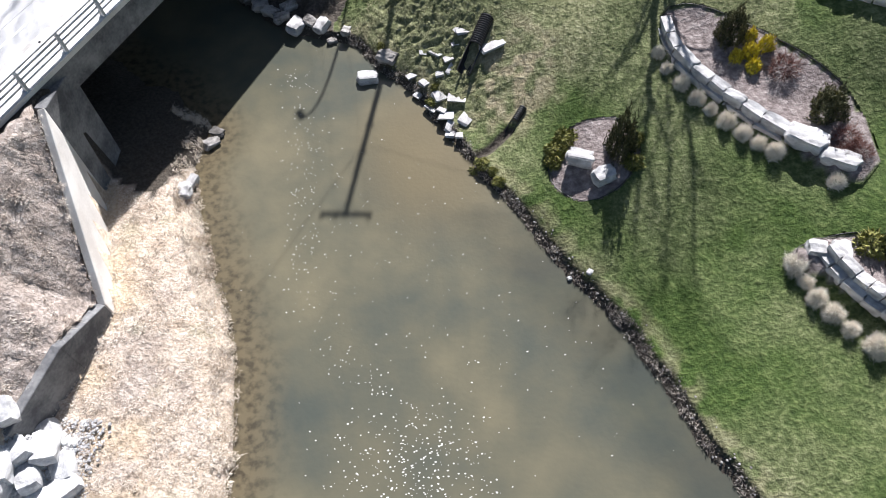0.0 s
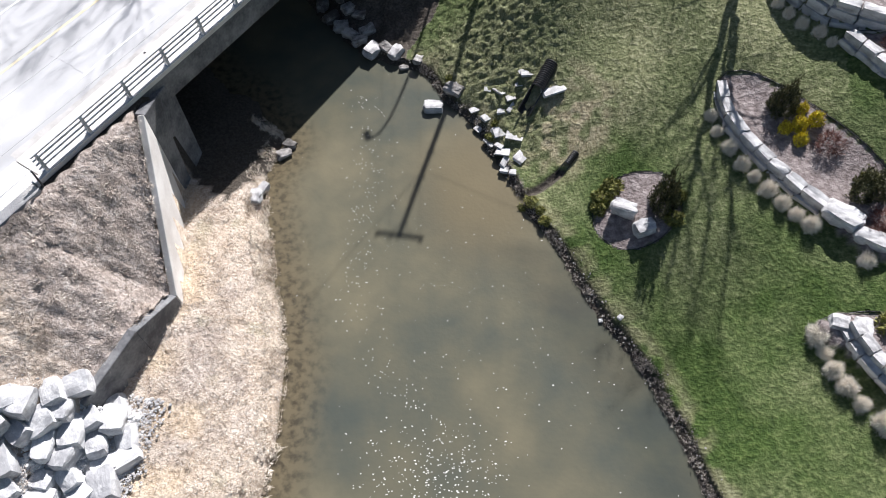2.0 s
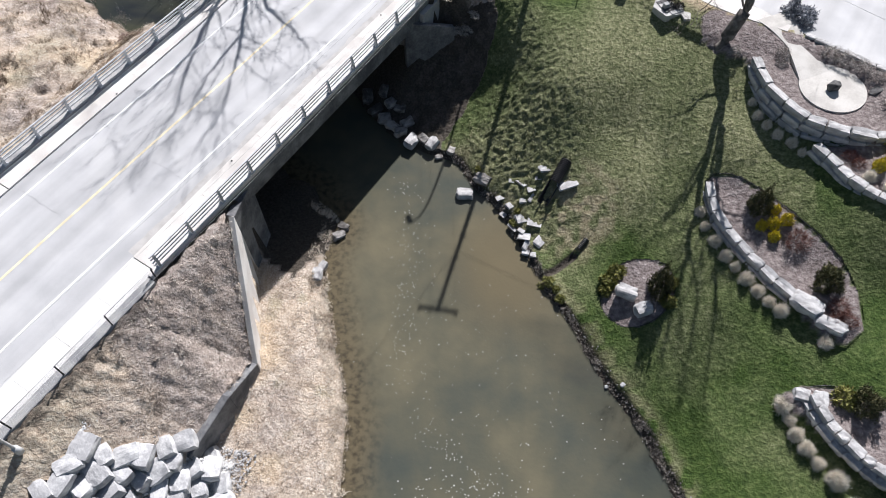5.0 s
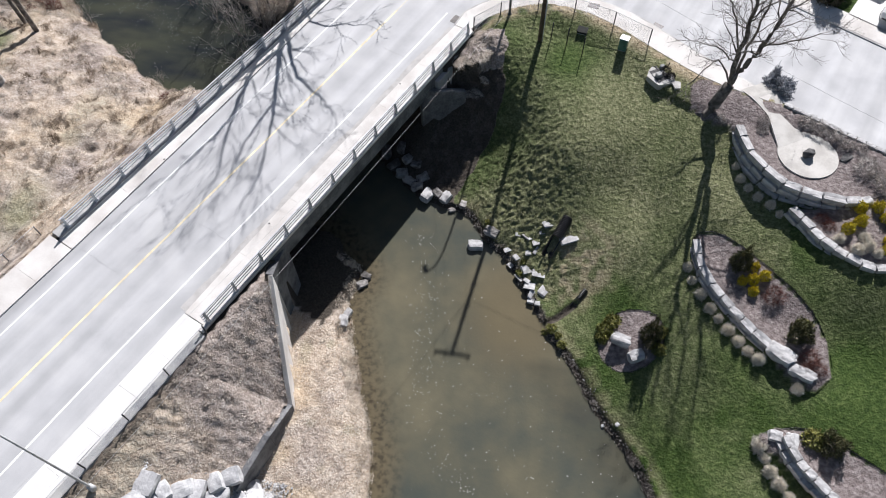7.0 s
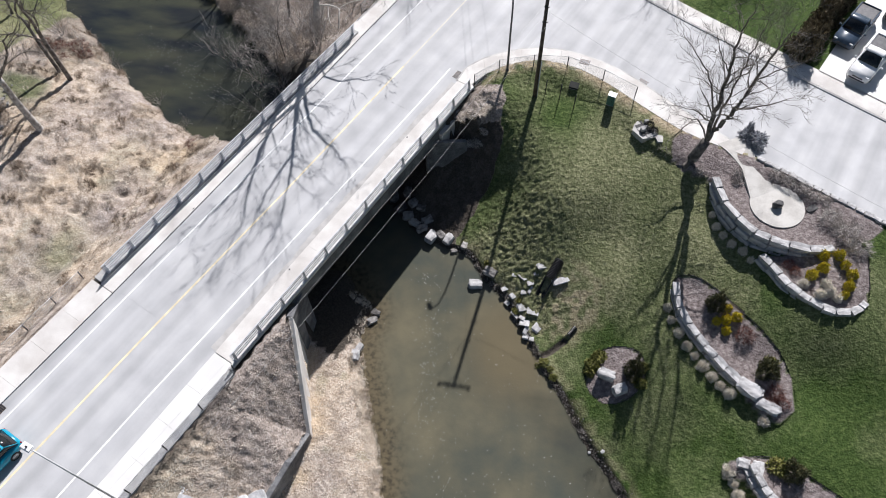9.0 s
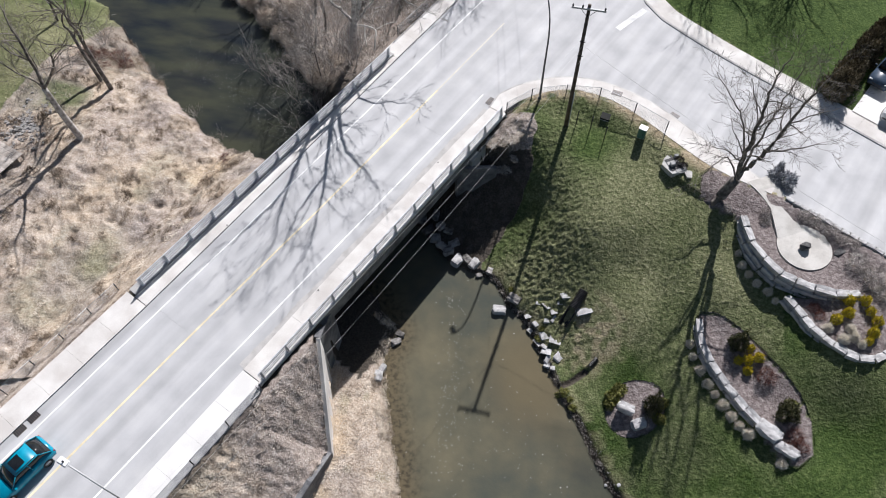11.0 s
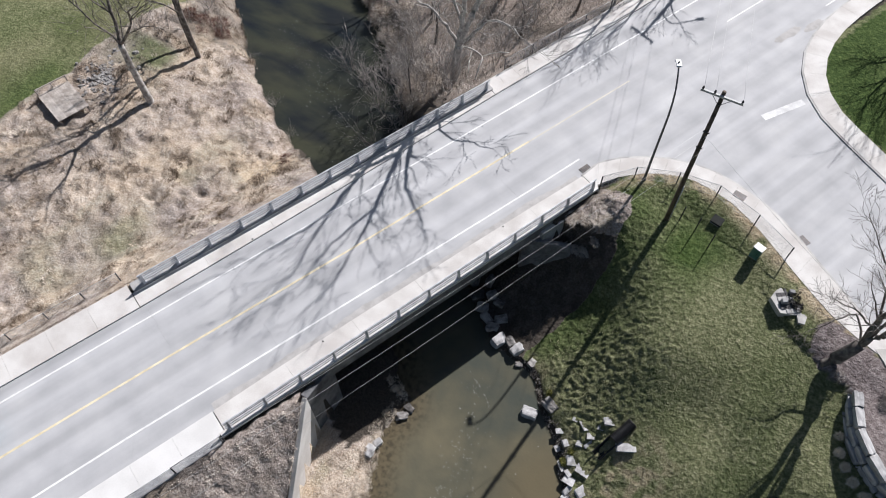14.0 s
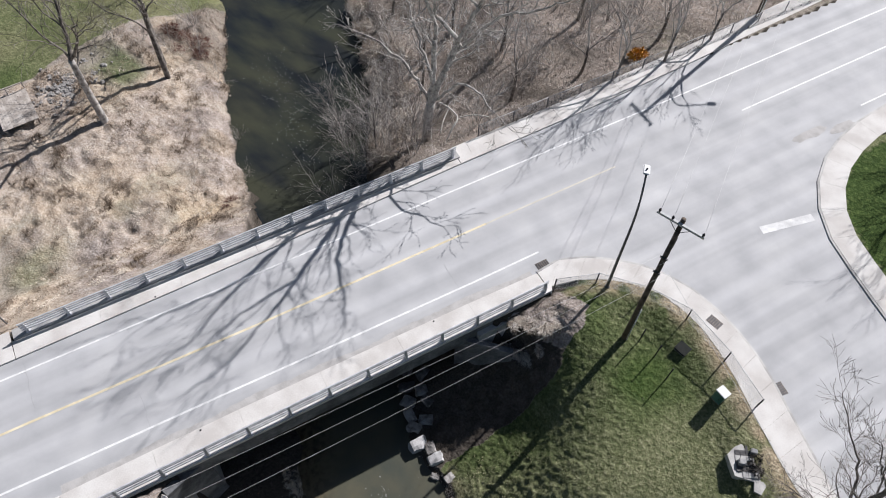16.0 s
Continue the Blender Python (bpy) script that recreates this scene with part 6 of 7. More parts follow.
led_tree((-23.2, 50.6, 3.0), ([(-23.2, 50.6, 2.4), (-23.0, 50.5, 5.5), BOLE], 0.40, 0.31),
         [([BOLE, (-22.1, 50.0, 12.5), (-21.5, 49.5, 16.2), (-21.3, 48.7, 18.1), (-21.2, 47.9, 19.7), (-22.1, 47.1, 21.5), (-23.0, 46.4, 22.9)], 0.26, 0.04, 3.4),
          ([BOLE, (-21.4, 50.4, 11.8), (-20.5, 50.2, 14.5), (-19.7, 49.9, 16.5), (-18.6, 49.6, 18.7), (-17.9, 49.4, 20.5), (-17.3, 49.1, 22.3), (-16.8, 48.8, 24.3), (-17.1, 48.5, 26.0)], 0.26, 0.03, 3.6),
          ([BOLE, (-21.6, 50.5, 11.6), (-20.6, 50.6, 14.1), (-19.1, 50.8, 16.3), (-17.6, 51.0, 18.2), (-15.4, 51.1, 19.5), (-14.0, 51.3, 20.7), (-13.2, 51.5, 21.3)], 0.24, 0.03, 3.2),
          ([BOLE, (-20.9, 50.2, 10.6), (-19.7, 50.0, 12.2), (-18.1, 49.7, 12.7), (-16.7, 49.3, 12.1), (-14.9, 49.0, 11.8)], 0.14, 0.02, 2.4),
          ([(-20.1, 50.1, 15.6), (-21.3, 49.4, 17.4), (-21.0, 48.8, 19.3), (-20.5, 48.2, 21.2), (-19.9, 47.6, 22.6), (-19.8, 47.0, 24.7)], 0.15, 0.03, 3.6),
          ([(-18.4, 49.6, 19.2), (-19.0, 48.4, 21.6), (-18.7, 47.8, 23.8)], 0.10, 0.025, 3.0),
          ([BOLE, (-24.6, 50.4, 10.5), (-27.0, 50.2, 11.6), (-29.4, 49.8, 12.0)], 0.16, 0.03, 3.4),
          ([(-22.3, 50.2, 11.0), (-24.2, 51.0, 13.6), (-26.2, 52.0, 15.4)], 0.14, 0.03, 3.2)],
         "huge pale-barked leafless tree beside the bridge", 12, PALE_BARK, PALE_BARK, (0, 3, 4), 0.7, 0.02, 0.012, 1.05)
bare_tree((-45.8, 36.8, height(-45.8, 36.8)), [(-0.5, 0.1, 3.0), (-0.7, 0.2, 6.2)], [(1.0, (-2.8, 1.2, 12.0), 0.5), (1.0, (1.8, 3.4, 10.5), 0.4), (0.7, (-3.5, -0.5, 8.5), 0.22), (1.0, (-1.0, -1.5, 12.0), 0.28)], 0.33, "leaning grey leafless tree on the rough bank", 21, PALE_BARK, BARK, (0, 3, 4, 6), 0.75, 0.04, 0.012, 0.2, 0.85)
bare_tree((-46.2, 43.6, height(-46.2, 43.6)), [(-0.5, 0.3, 3.0), (-0.9, 0.6, 6.0)], [(1.0, (-2.5, 1.5, 11.0), 0.6), (0.9, (1.0, 2.0, 10.0), 0.4), (0.8, (-3.0, -1.0, 9.0), 0.3)], 0.25, "slim dark leafless tree on the rough bank", 23, BARK, BARK, (0, 3, 4, 6), 0.75, 0.04, 0.012, 0.2, 0.85)
bare_tree((-47.8, 44.6, height(-47.8, 44.6)), [(-0.6, 0.3, 3.0), (-1.2, 0.8, 5.6)], [(1.0, (-3.0, 1.5, 10.0), 0.6), (0.9, (-0.5, 2.6, 9.0), 0.4)], 0.2, "slim dark leafless tree on the rough bank", 24, BARK, BARK, (0, 3, 4, 6), 0.75, 0.04, 0.012, 0.2, 0.85)
for k, (x, y, h) in enumerate(((-20.5, 58.5, 9), (-28.0, 56.0, 9), (-17.2, 64.0, 8), (-24.5, 63.0, 11), (-29.8, 58.4, 9), (-14.0, 72.0, 9), (-30.0, 63.0, 10), (-21.0, 70.0, 10), (-36.5, 62.5, 9), (-56.5, 52.0, 9))):
    s = h / 9
    bare_tree((x, y, height(x, y)), [(0.2, 0.1, 1.5 * s), (0.1, 0.3, 3.2 * s)], [(1.0, (-1.5 * s, 0.8, h), 0.5), (0.9, (1.9 * s, 0.6, 0.85 * h), 0.45), (0.7, (0.5, -2.0 * s, 0.7 * h), 0.35), (0.6, (-0.8, 2.2 * s, 0.75 * h), 0.35)], 0.15 * s, "grey leafless tree in the scrub by the road", 40 + k, BARK, TWIGS, (0, 3, 3, 4), 0.8)
for k, (x, y) in enumerate(((-25.9, 46.5), (-25.3, 47.1))):
    bare_tree((x, y, height(x, y)), [(-0.3, 0.2, 1.8), (-0.5, 0.5, 3.4)], [(1.0, (-1.6 - 0.8 * k, 1.2, 7.8), 0.5), (1.0, (0.5, 2.0, 8.3), 0.5), (0.9, (-2.8, 0.6, 6.3), 0.4), (0.8, (-1.6, 3.0, 6.8), 0.4), (0.7, (-2.0, -0.3, 5.6), 0.35)], 0.085, "slim grey twiggy tree at the water by the bridge", 71 + k, BARK, TWIGS, (0, 4, 4, 5), 0.8)
for k, (x, y) in enumerate(((-13.6, 62.6), (-11.4, 66.4), (-9.6, 71.0))):
    z = height(x, y)
    bare_tree((x, y, z), [(0.1, 0.0, 1.6), (0.2, 0.1, 3.0)], [(1.0, (-1.2, 0.3, 8.0), 0.6), (1.0, (1.6, 0.4, 8.4), 0.55), (0.8, (0.2, -1.4, 7.0), 0.45), (0.7, (-2.0, 0.8, 6.0), 0.4)], 0.12, "slim grey leafless tree behind the roadside fence", 90 + k, BARK, TWIGS, (0, 4, 4, 5), 0.7)
# trees whose shade falls over the far lawn and the road's edge
for k, (x, y, h) in enumerate(((10.9, 72.5, 12.0), (19.0, 72.8, 12.0))):
    bare_tree((x, y, 6.93), [(0.05, 0.0, 2.2), (0.0, 0.1, 4.0)], [(1.0, (-2.0, 0.2, 0.9 * h), 0.5), (1.0, (2.0, 0.3, 0.9 * h), 0.5), (1.0, (-0.4, -0.8, h), 0.5), (1.0, (0.6, 0.9, h), 0.5), (0.9, (-3.2, 0.2, 0.62 * h), 0.4), (0.9, (3.0, -0.2, 0.62 * h), 0.4), (0.8, (0.3, -2.2, 0.7 * h), 0.36), (0.8, (-0.4, 2.2, 0.7 * h), 0.36)], 0.24, "leafless ornamental tree on the far lawn", 70 + k, BARK, BARK, (0, 4, 5, 6), 0.55, 0.04, 0.011, 0.13, 0.72)


def shrub_mesh(seed, tall, wide, stems, twig, red=False):
    r = random.Random(seed)
    v, f = [], []
    for k in range(stems):
        a = r.uniform(0, 6.28)
        s = Vector((0.15 * wide * math.cos(a), 0.15 * wide * math.sin(a), -0.1))
        w = Vector((wide * math.cos(a) * r.uniform(0.1, 0.6), wide * math.sin(a) * r.uniform(0.1, 0.6), tall * r.uniform(0.6, 1.0)))
        grow(v, f, s, w, w.length, 0.03 * tall / 3 + 0.006, 2, r, (0, 4, 5), 0.7, 0.03, (3, 3, 4), 0.14, None, 0.008)
    me = bpy.data.meshes.new("bare_shrub")
    me.from_pydata([tuple(q) for q in v], [], f)
    me.materials.append(twig)
    return me


SHRUBS = [shrub_mesh(200 + k, 3.0 + 0.4 * k, 2.4, 6, TWIGS) for k in range(5)]
rs = random.Random(31)
sx_, sy_ = np.array([rs.uniform(-62, -9) for k in range(900)]), np.array([rs.uniform(42, 84) for k in range(900)])
q = land(sx_, sy_)
fit_for = np.flatnonzero(~q[6] & ~q[7] & (q[11] > 15.5) & (q[9] > 0.4) & (q[9] > 1.5) & (q[9] < 26))[:62].tolist() + np.flatnonzero(~q[6] & ~q[7] & (q[11] > 15.0) & (q[9] > 0.2) & (q[9] < 6.5) & (q[10] < 52))[:8].tolist()
for made in fit_for:
    ob = new("bare_shrub", SHRUBS[made % 5])
    s = rs.uniform(0.55, 1.15)
    ob.matrix_world = pose(sx_[made], sy_[made], float(q[0][made]), 0, 0, rs.uniform(0, 360)) @ Matrix.Scale(s, 4)
    tagged(ob, "tangled grey leafless shrub on the far bank", "shrub", "bare shrubs")
for k, (x, y, s) in enumerate(((-26.0, 46.0, 0.9), (-28.4, 47.4, 0.8), (-24.6, 47.0, 0.7), (-29.2, 48.0, 0.9), (-32.4, 49.6, 0.8), (-35.0, 51.4, 0.8), (-27.0, 43.4, 0.9), (-47.0, 47.4, 0.6), (-43.4, 47.0, 0.5), (-38.0, 43.4, 0.35), (-34.4, 41.0, 0.35), (-49.5, 46.5, 0.7), (-51.5, 45.2, 0.6), (-53.0, 43.6, 0.55), (-50.4, 50.0, 0.7))):
    ob = new("bare_shrub", SHRUBS[k % 5])
    ob.matrix_world = pose(x, y, max(height(x, y), 0), 0, 0, 70 * k) @ Matrix.Scale(s, 4)
    tagged(ob, "leafless waterside shrub leaning over the creek" if s > 0.8 else "small leafless shrub on the creek bank", "shrub", "bare shrubs")


def blades(name, spots_, per, length, width, lean, material, label, seed, kind="stuff", parent=None, category="grass", comb=None, swell=None):
    """Tufts of narrow blades at many spots, as one mesh."""
    r = np.random.default_rng(seed)
    p = np.repeat(np.asarray(spots_, float), per, 0)
    n = len(p)
    a = r.uniform(0, 2 * np.pi, n)
    if comb:
        a = 9 * grains(p[:, 0], p[:, 1], comb, seed) + r.normal(0, 0.7, n)
    ln = r.uniform(*length, n)
    if swell:
        ln *= 0.25 + 2.2 * grains(p[:, 0], p[:, 1], swell, seed + 50) ** 2.4
    tilt = np.abs(r.normal(0, lean, n)) + 0.15
    out = np.c_[np.cos(a), np.sin(a)]
    root = p.copy()
    root[:, :2] += r.normal(0, 0.05, (n, 2))
    side = np.c_[-out[:, 1], out[:, 0], np.zeros(n)] * (width * r.uniform(0.6, 1.3, n))[:, None]
    tip = root + np.c_[out * (ln * np.sin(tilt))[:, None], ln * np.cos(tilt)]
    mid = (root + tip) / 2 + np.c_[out * (-0.1 * ln)[:, None], 0.12 * ln]
    v = np.stack([root - side, root + side, mid + side * 0.8, mid - side * 0.8, tip], 1).reshape(-1, 3)
    k = np.arange(n) * 5
    me = bpy.data.meshes.new(name)
    me.from_pydata(v.tolist(), [], np.c_[k, k + 1, k + 2, k + 3].tolist() + np.c_[k + 3, k + 2, k + 4].tolist())
    ob = put(new(name, me), material, parent)
    if kind:
        tagged(ob, label, category, kind=kind)
    return ob


def mound_mesh(seed, count, size, lift, width, material, rough=0.18):
    """A rounded clump of small leaves or blades on a hidden core of twigs."""
    r = np.random.default_rng(seed)
    a, e = r.uniform(0, 2 * np.pi, count), np.arcsin(r.uniform(-0.15, 1.0, count))
    d2 = np.c_[np.cos(a) * np.cos(e), np.sin(a) * np.cos(e), np.sin(e) * lift]
    bump = 1 + rough * (np.sin(3 * a + seed) * np.cos(2.3 * e + seed) + 0.7 * np.sin(5 * a + 2 * seed) * np.sin(4 * e + seed)) + r.normal(0, 0.08, count)
    c = d2 * (bump * r.uniform(0.72, 1.0, count))[:, None]
    ax1 = np.cross(d2, r.normal(0, 1, (count, 3)))
    ax1 /= np.linalg.norm(ax1, axis=1)[:, None] + 1e-9
    ax2 = d2 * 0.6 + r.normal(0, 0.5, (count, 3))
    ax2 /= np.linalg.norm(ax2, axis=1)[:, None] + 1e-9
    s = size * r.uniform(0.6, 1.3, count)[:, None]
    v = np.stack([c - ax1 * s * width, c + ax1 * s * width, c + ax2 * s], 1).reshape(-1, 3)
    k = np.arange(count) * 3
    me = bpy.data.meshes.new("clump")
    me.from_pydata(v.tolist(), [], np.c_[k, k + 1, k + 2].tolist())
    me.materials.append(material)
    return me


EVER = [mound_mesh(300 + k, 4200, 0.15, 1.15, 0.3, EVERGREEN, 0.32) for k in range(4)]
GOLD = [mound_mesh(310 + k, 1100, 0.24, 0.9, 0.35, GOLD_LEAF) for k in range(3)]
OLIVE = [mound_mesh(320 + k, 900, 0.3, 0.8, 0.3, OLIVE_LEAF) for k in range(2)]
SPRUCE = [mound_mesh(330, 2200, 0.28, 1.0, 0.22, BLUE_LEAF, 0.35), mound_mesh(333, 2200, 0.28, 1.0, 0.22, BLUE_LEAF, 0.35)]
TANS = [mound_mesh(340 + k, 2600, 0.55, 0.75, 0.035, TAN_BLADE) for k in range(4)]
REDS = [mound_mesh(350 + k, 900, 0.55, 0.8, 0.03, RED_TWIGS) for k in range(2)]
BROWNS = [mound_mesh(360 + k, 900, 0.55, 0.7, 0.03, TWIGS) for k in range(2)]


def plant(kinds, name, x, y, wide, tall, label, category, group, seed=0, z=None):
    ob = new(name, kinds[seed % len(kinds)])
    ob.matrix_world = pose(x, y, (height(x, y) if z is None else z) - 0.03, 0, 0, 57 * seed) @ Matrix.Diagonal((wide / 2, wide / 2, tall, 1))
    return tagged(ob, label, category, group)


for k, (x, y, w, h) in enumerate(((13.05, 26.5, 1.7, 1.9), (16.4, 21.7, 1.9, 1.7), (7.3, 20.9, 1.6, 2.7), (17.9, 15.0, 1.9, 1.5))):
    plant(EVER, "evergreen_shrub", x, y, 0.78 * w, 0.72 * h, "dense dark evergreen shrub in a mulch bed", "shrub", "evergreen shrubs", k)
for k, (x, y, w, h) in enumerate(((13.75, 25.3, 0.95, 0.7), (14.45, 25.5, 0.95, 0.7), (13.75, 24.5, 0.85, 0.6), (13.1, 25.2, 0.8, 0.6), (13.9, 26.2, 0.7, 0.6), (20.2, 30.2, 0.95, 0.75), (21.3, 30.3, 0.95, 0.75), (20.1, 29.2, 1.0, 0.75), (19.3, 28.6, 1.0, 0.75), (21.7, 27.9, 0.95, 0.7), (22.0, 28.8, 1.0, 0.75), (21.6, 29.5, 0.8, 0.7), (21.4, 27.2, 0.7, 0.6))):
    plant(GOLD, "golden_shrub", x, y, 0.78 * w, h, "bright golden-yellow conifer shrub in a mulch bed", "shrub", "golden shrubs", k)
for k, (x, y, w, h) in enumerate(((4.6, 21.5, 1.1, 0.6), (5.0, 22.1, 1.1, 0.6), (4.4, 20.9, 0.8, 0.5), (7.9, 20.2, 0.9, 0.5), (8.1, 21.4, 0.8, 0.5), (17.0, 15.3, 1.3, 0.6), (16.8, 22.4, 0.9, 0.5))):
    plant(OLIVE, "juniper_shrub", x, y, w, h, "low olive-green spreading juniper at a bed's edge", "shrub", "junipers", k)
for k, (x, y, w, h) in enumerate(((9.75, 26.2, 0.9, 0.6), (10.0, 25.2, 0.8, 0.55), (10.55, 24.2, 1.05, 0.7), (11.1, 23.2, 1.0, 0.7), (11.6, 22.5, 0.8, 0.6), (12.15, 21.75, 1.1, 0.75), (12.75, 21.0, 1.0, 0.7), (13.3, 20.4, 0.9, 0.6), (13.9, 19.9, 1.1, 0.75), (16.1, 18.2, 1.0, 0.6), (13.95, 14.7, 1.35, 0.7), (14.2, 13.95, 0.85, 0.5), (14.45, 13.2, 1.1, 0.7), (14.9, 12.5, 1.1, 0.7), (15.4, 11.8, 0.95, 0.6), (16.2, 11.0, 1.35, 0.9), (17.0, 9.7, 1.35, 0.9), (18.7, 27.9, 0.95, 0.65), (19.7, 27.1, 1.1, 0.7), (20.4, 27.4, 1.0, 0.7), (20.2, 28.0, 0.9, 0.6), (20.9, 26.9, 0.8, 0.6), (13.0, 32.6, 0.85, 0.6), (13.5, 31.9, 0.8, 0.6), (14.1, 31.2, 0.85, 0.6), (14.9, 30.6, 0.9, 0.6), (12.7, 33.6, 0.7, 0.5), (15.4, 29.9, 0.7, 0.5))):
    plant(TANS, "ornamental_grass", x, y, 0.66 * w, h, "pale dry mound of cut ornamental grass", "ornamental grass", "ornamental grasses", k)
for k, (x, y, w, h) in enumerate(((16.9, 20.2, 1.1, 0.7), (17.3, 19.5, 1.0, 0.6), (16.6, 19.4, 0.9, 0.5), (15.0, 24.2, 1.3, 0.8), (17.9, 29.4, 0.9, 0.5), (18.3, 28.9, 0.8, 0.5))):
    plant(REDS, "red_shrub", x, y, w, h, "bare dark-red twiggy shrub in a mulch bed", "shrub", "red shrubs", k)
for k, (x, y, w, h) in enumerate(((14.5, 36.9, 0.8, 0.5), (14.4, 36.2, 0.8, 0.5), (19.9, 35.2, 0.9, 0.5), (19.2, 36.0, 1.0, 0.4), (18.2, 36.6, 1.2, 0.4), (21.0, 33.4, 1.6, 0.8), (22.0, 32.3, 1.8, 0.9), (22.8, 31.2, 1.6, 0.8), (17.4, 37.1, 1.1, 0.4), (11.5, 36.9, 0.7, 0.4), (20.8, 35.0, 0.9, 0.4))):
    plant(BROWNS, "dormant_shrub", x, y, w, h, "dormant brown twiggy shrub", "shrub", "dormant shrubs", k)
for k, (x, y, w, h) in enumerate(((15.2, 40.6, 1.2, 0.8), (15.9, 40.2, 1.5, 0.9), (16.5, 40.6, 1.1, 0.6), (16.1, 39.4, 1.0, 0.6), (15.1, 40.0, 0.9, 0.5), (15.5, 41.2, 0.7, 1.1))):
    plant(SPRUCE, "blue_spruce", x, y, w, h, "low grey-blue weeping spruce beside the street", "shrub", "spruces", k, 6.6)

for name, label, lines in (
        ("dead_limb", "bleached dead limb leaning by the end of the railing", (([(-20.8, 49.9, height(-20.8, 49.9) - 0.05), (-20.85, 50.8, 6.4), (-21.05, 51.7, 6.6), (-22.2, 52.2, 6.5), (-23.4, 52.6, 6.0)], 0.075), ([(-21.05, 51.7, 6.6), (-20.2, 52.6, 6.7), (-19.3, 53.3, 6.5)], 0.045), ([(-22.2, 52.2, 6.5), (-22.0, 51.2, 6.1), (-21.6, 50.3, 5.7)], 0.05))),
        ("leaning_stick", "bare bleached stick leaning on the creek bank", (([(-25.3, 48.3, height(-25.3, 48.3) - 0.05), (-25.4, 48.15, 3.2), (-25.3, 47.9, 5.4)], 0.05),))):
    limb = tagged(empty(name), label, "branch")
    for pts, thick in lines:
        tube_part("limb", spline(pts, 0.35), thick, BLEACHED, limb, 6)

PALES = [mound_mesh(370 + k, 2400, 0.5, 0.7, 0.03, PALE_TWIGS, 0.3) for k in range(2)]
for k, (x, y, w, h) in enumerate(((-8.0, 40.3, 1.2, 0.2), (-7.3, 40.5, 1.1, 0.25), (-6.4, 41.2, 1.4, 0.15), (-7.0, 39.7, 1.3, 0.2), (-5.8, 40.2, 0.9, 0.2), (-6.2, 39.6, 0.9, 0.14), (-8.2, 39.5, 0.8, 0.2), (-6.6, 42.2, 0.9, 0.12))):
    plant(PALES, "dry_bush", x, y, w, h, "pale dead bush at the end of the bridge railing", "bush", "dead bushes", k)
for k, (x, y, w, h) in enumerate(((-25.6, 47.7, 2.0, 1.4), (-26.4, 49.2, 2.0, 1.3), (-27.8, 50.9, 2.2, 1.5), (-29.4, 52.5, 2.0, 1.2), (-31.0, 54.2, 2.2, 1.4), (-33.0, 56.0, 2.0, 1.3), (-35.2, 58.0, 2.2, 1.4), (-37.8, 60.2, 2.2, 1.3), (-24.6, 46.6, 1.5, 1.0), (-40.4, 61.9, 2.0, 1.2), (-27.2, 52.4, 2.0, 1.1), (-29.6, 54.9, 2.2, 1.3), (-25.0, 50.4, 2.0, 1.2), (-32.4, 58.6, 2.2, 1.2))):
    plant(PALES, "bank_thicket", x, y, w, h, "tangled grey-brown thicket on the bank by the bridge", "bush", "bank thickets", k)
plant([mound_mesh(380, 900, 0.3, 0.9, 0.3, ORANGE_LEAF)], "orange_shrub", -14.1, 68.3, 1.6, 0.9, "small orange-leaved shrub behind the fence", "shrub", "")
for k, (x, y, w, h) in enumerate(((-48.0, 48.6, 1.8, 0.8), (-49.6, 48.2, 1.6, 0.7), (-46.8, 47.6, 1.4, 0.7), (-51.0, 48.0, 1.6, 0.8), (-48.6, 46.6, 1.3, 0.6), (-32.2, 37.6, 1.0, 0.5), (-31.4, 36.6, 0.8, 0.4))):
    plant(REDS, "red_bank_shrub", x, y, w, h, "reddish twiggy shrub on the creek bank", "shrub", "red bank shrubs", k)

for k, (x, y, w) in enumerate(((-1.5, 25.7, 0.6), (-1.3, 26.5, 0.5), (1.0, 21.6, 0.7), (0.6, 21.4, 0.6), (-4.3, 29.6, 0.5), (1.8, 20.5, 0.6), (1.5, 21.1, 0.5))):
    plant(OLIVE, "bank_plant", x, y, w, 0.3, "small green plant on the muddy bank", "plant", "green bank plants", k)

# ---- patio in the upper bed ----
disc = [(17.25 + 2.05 * math.cos(radians(a)), 34.3 + 2.05 * math.sin(radians(a))) for a in range(0, 360, 6)]
patio = tagged(part("patio", slab_bm(disc, 6.53, 0.4), PATIO_CONCRETE), "pale round concrete patio in a mulch bed", "patio", kind="structure")
pv, pf = [], []
for k, (x, y) in enumerate(even(spline([(16.25, 35.2), (15.8, 36.6), (15.3, 37.9), (14.6, 39.1), (13.9, 40.0)], 0.3), 12)):
    w = Vector((0.87, 0.5)) * (0.75 + 0.35 * abs(k - 6) / 6)
    z = 6.536 + 0.49 * min(k / 10, 1.0)
    for p in (Vector((x, y)) - w, Vector((x, y)) + w):
        pv += [(p.x, p.y, z), (p.x, p.y, z - 0.4)]
    if k:
        c = 4 * k - 4
        pf += [(c, c + 2, c + 6, c + 4), (c, c + 4, c + 5, c + 1), (c + 2, c + 3, c + 7, c + 6)]
tagged(sheet("garden_path", pv, pf, PATIO_CONCRETE), "pale concrete path curving from the patio to the street", "path", kind="structure")
tagged(set_stone(kinds_of(boulder_mesh, "rock", DARK_STONE, 1, 130)[0], "boulder_seat", (17.2, 34.2, 6.76), (0.75, 0.62, 0.75), 20), "dark boulder standing on the round patio", "boulder")
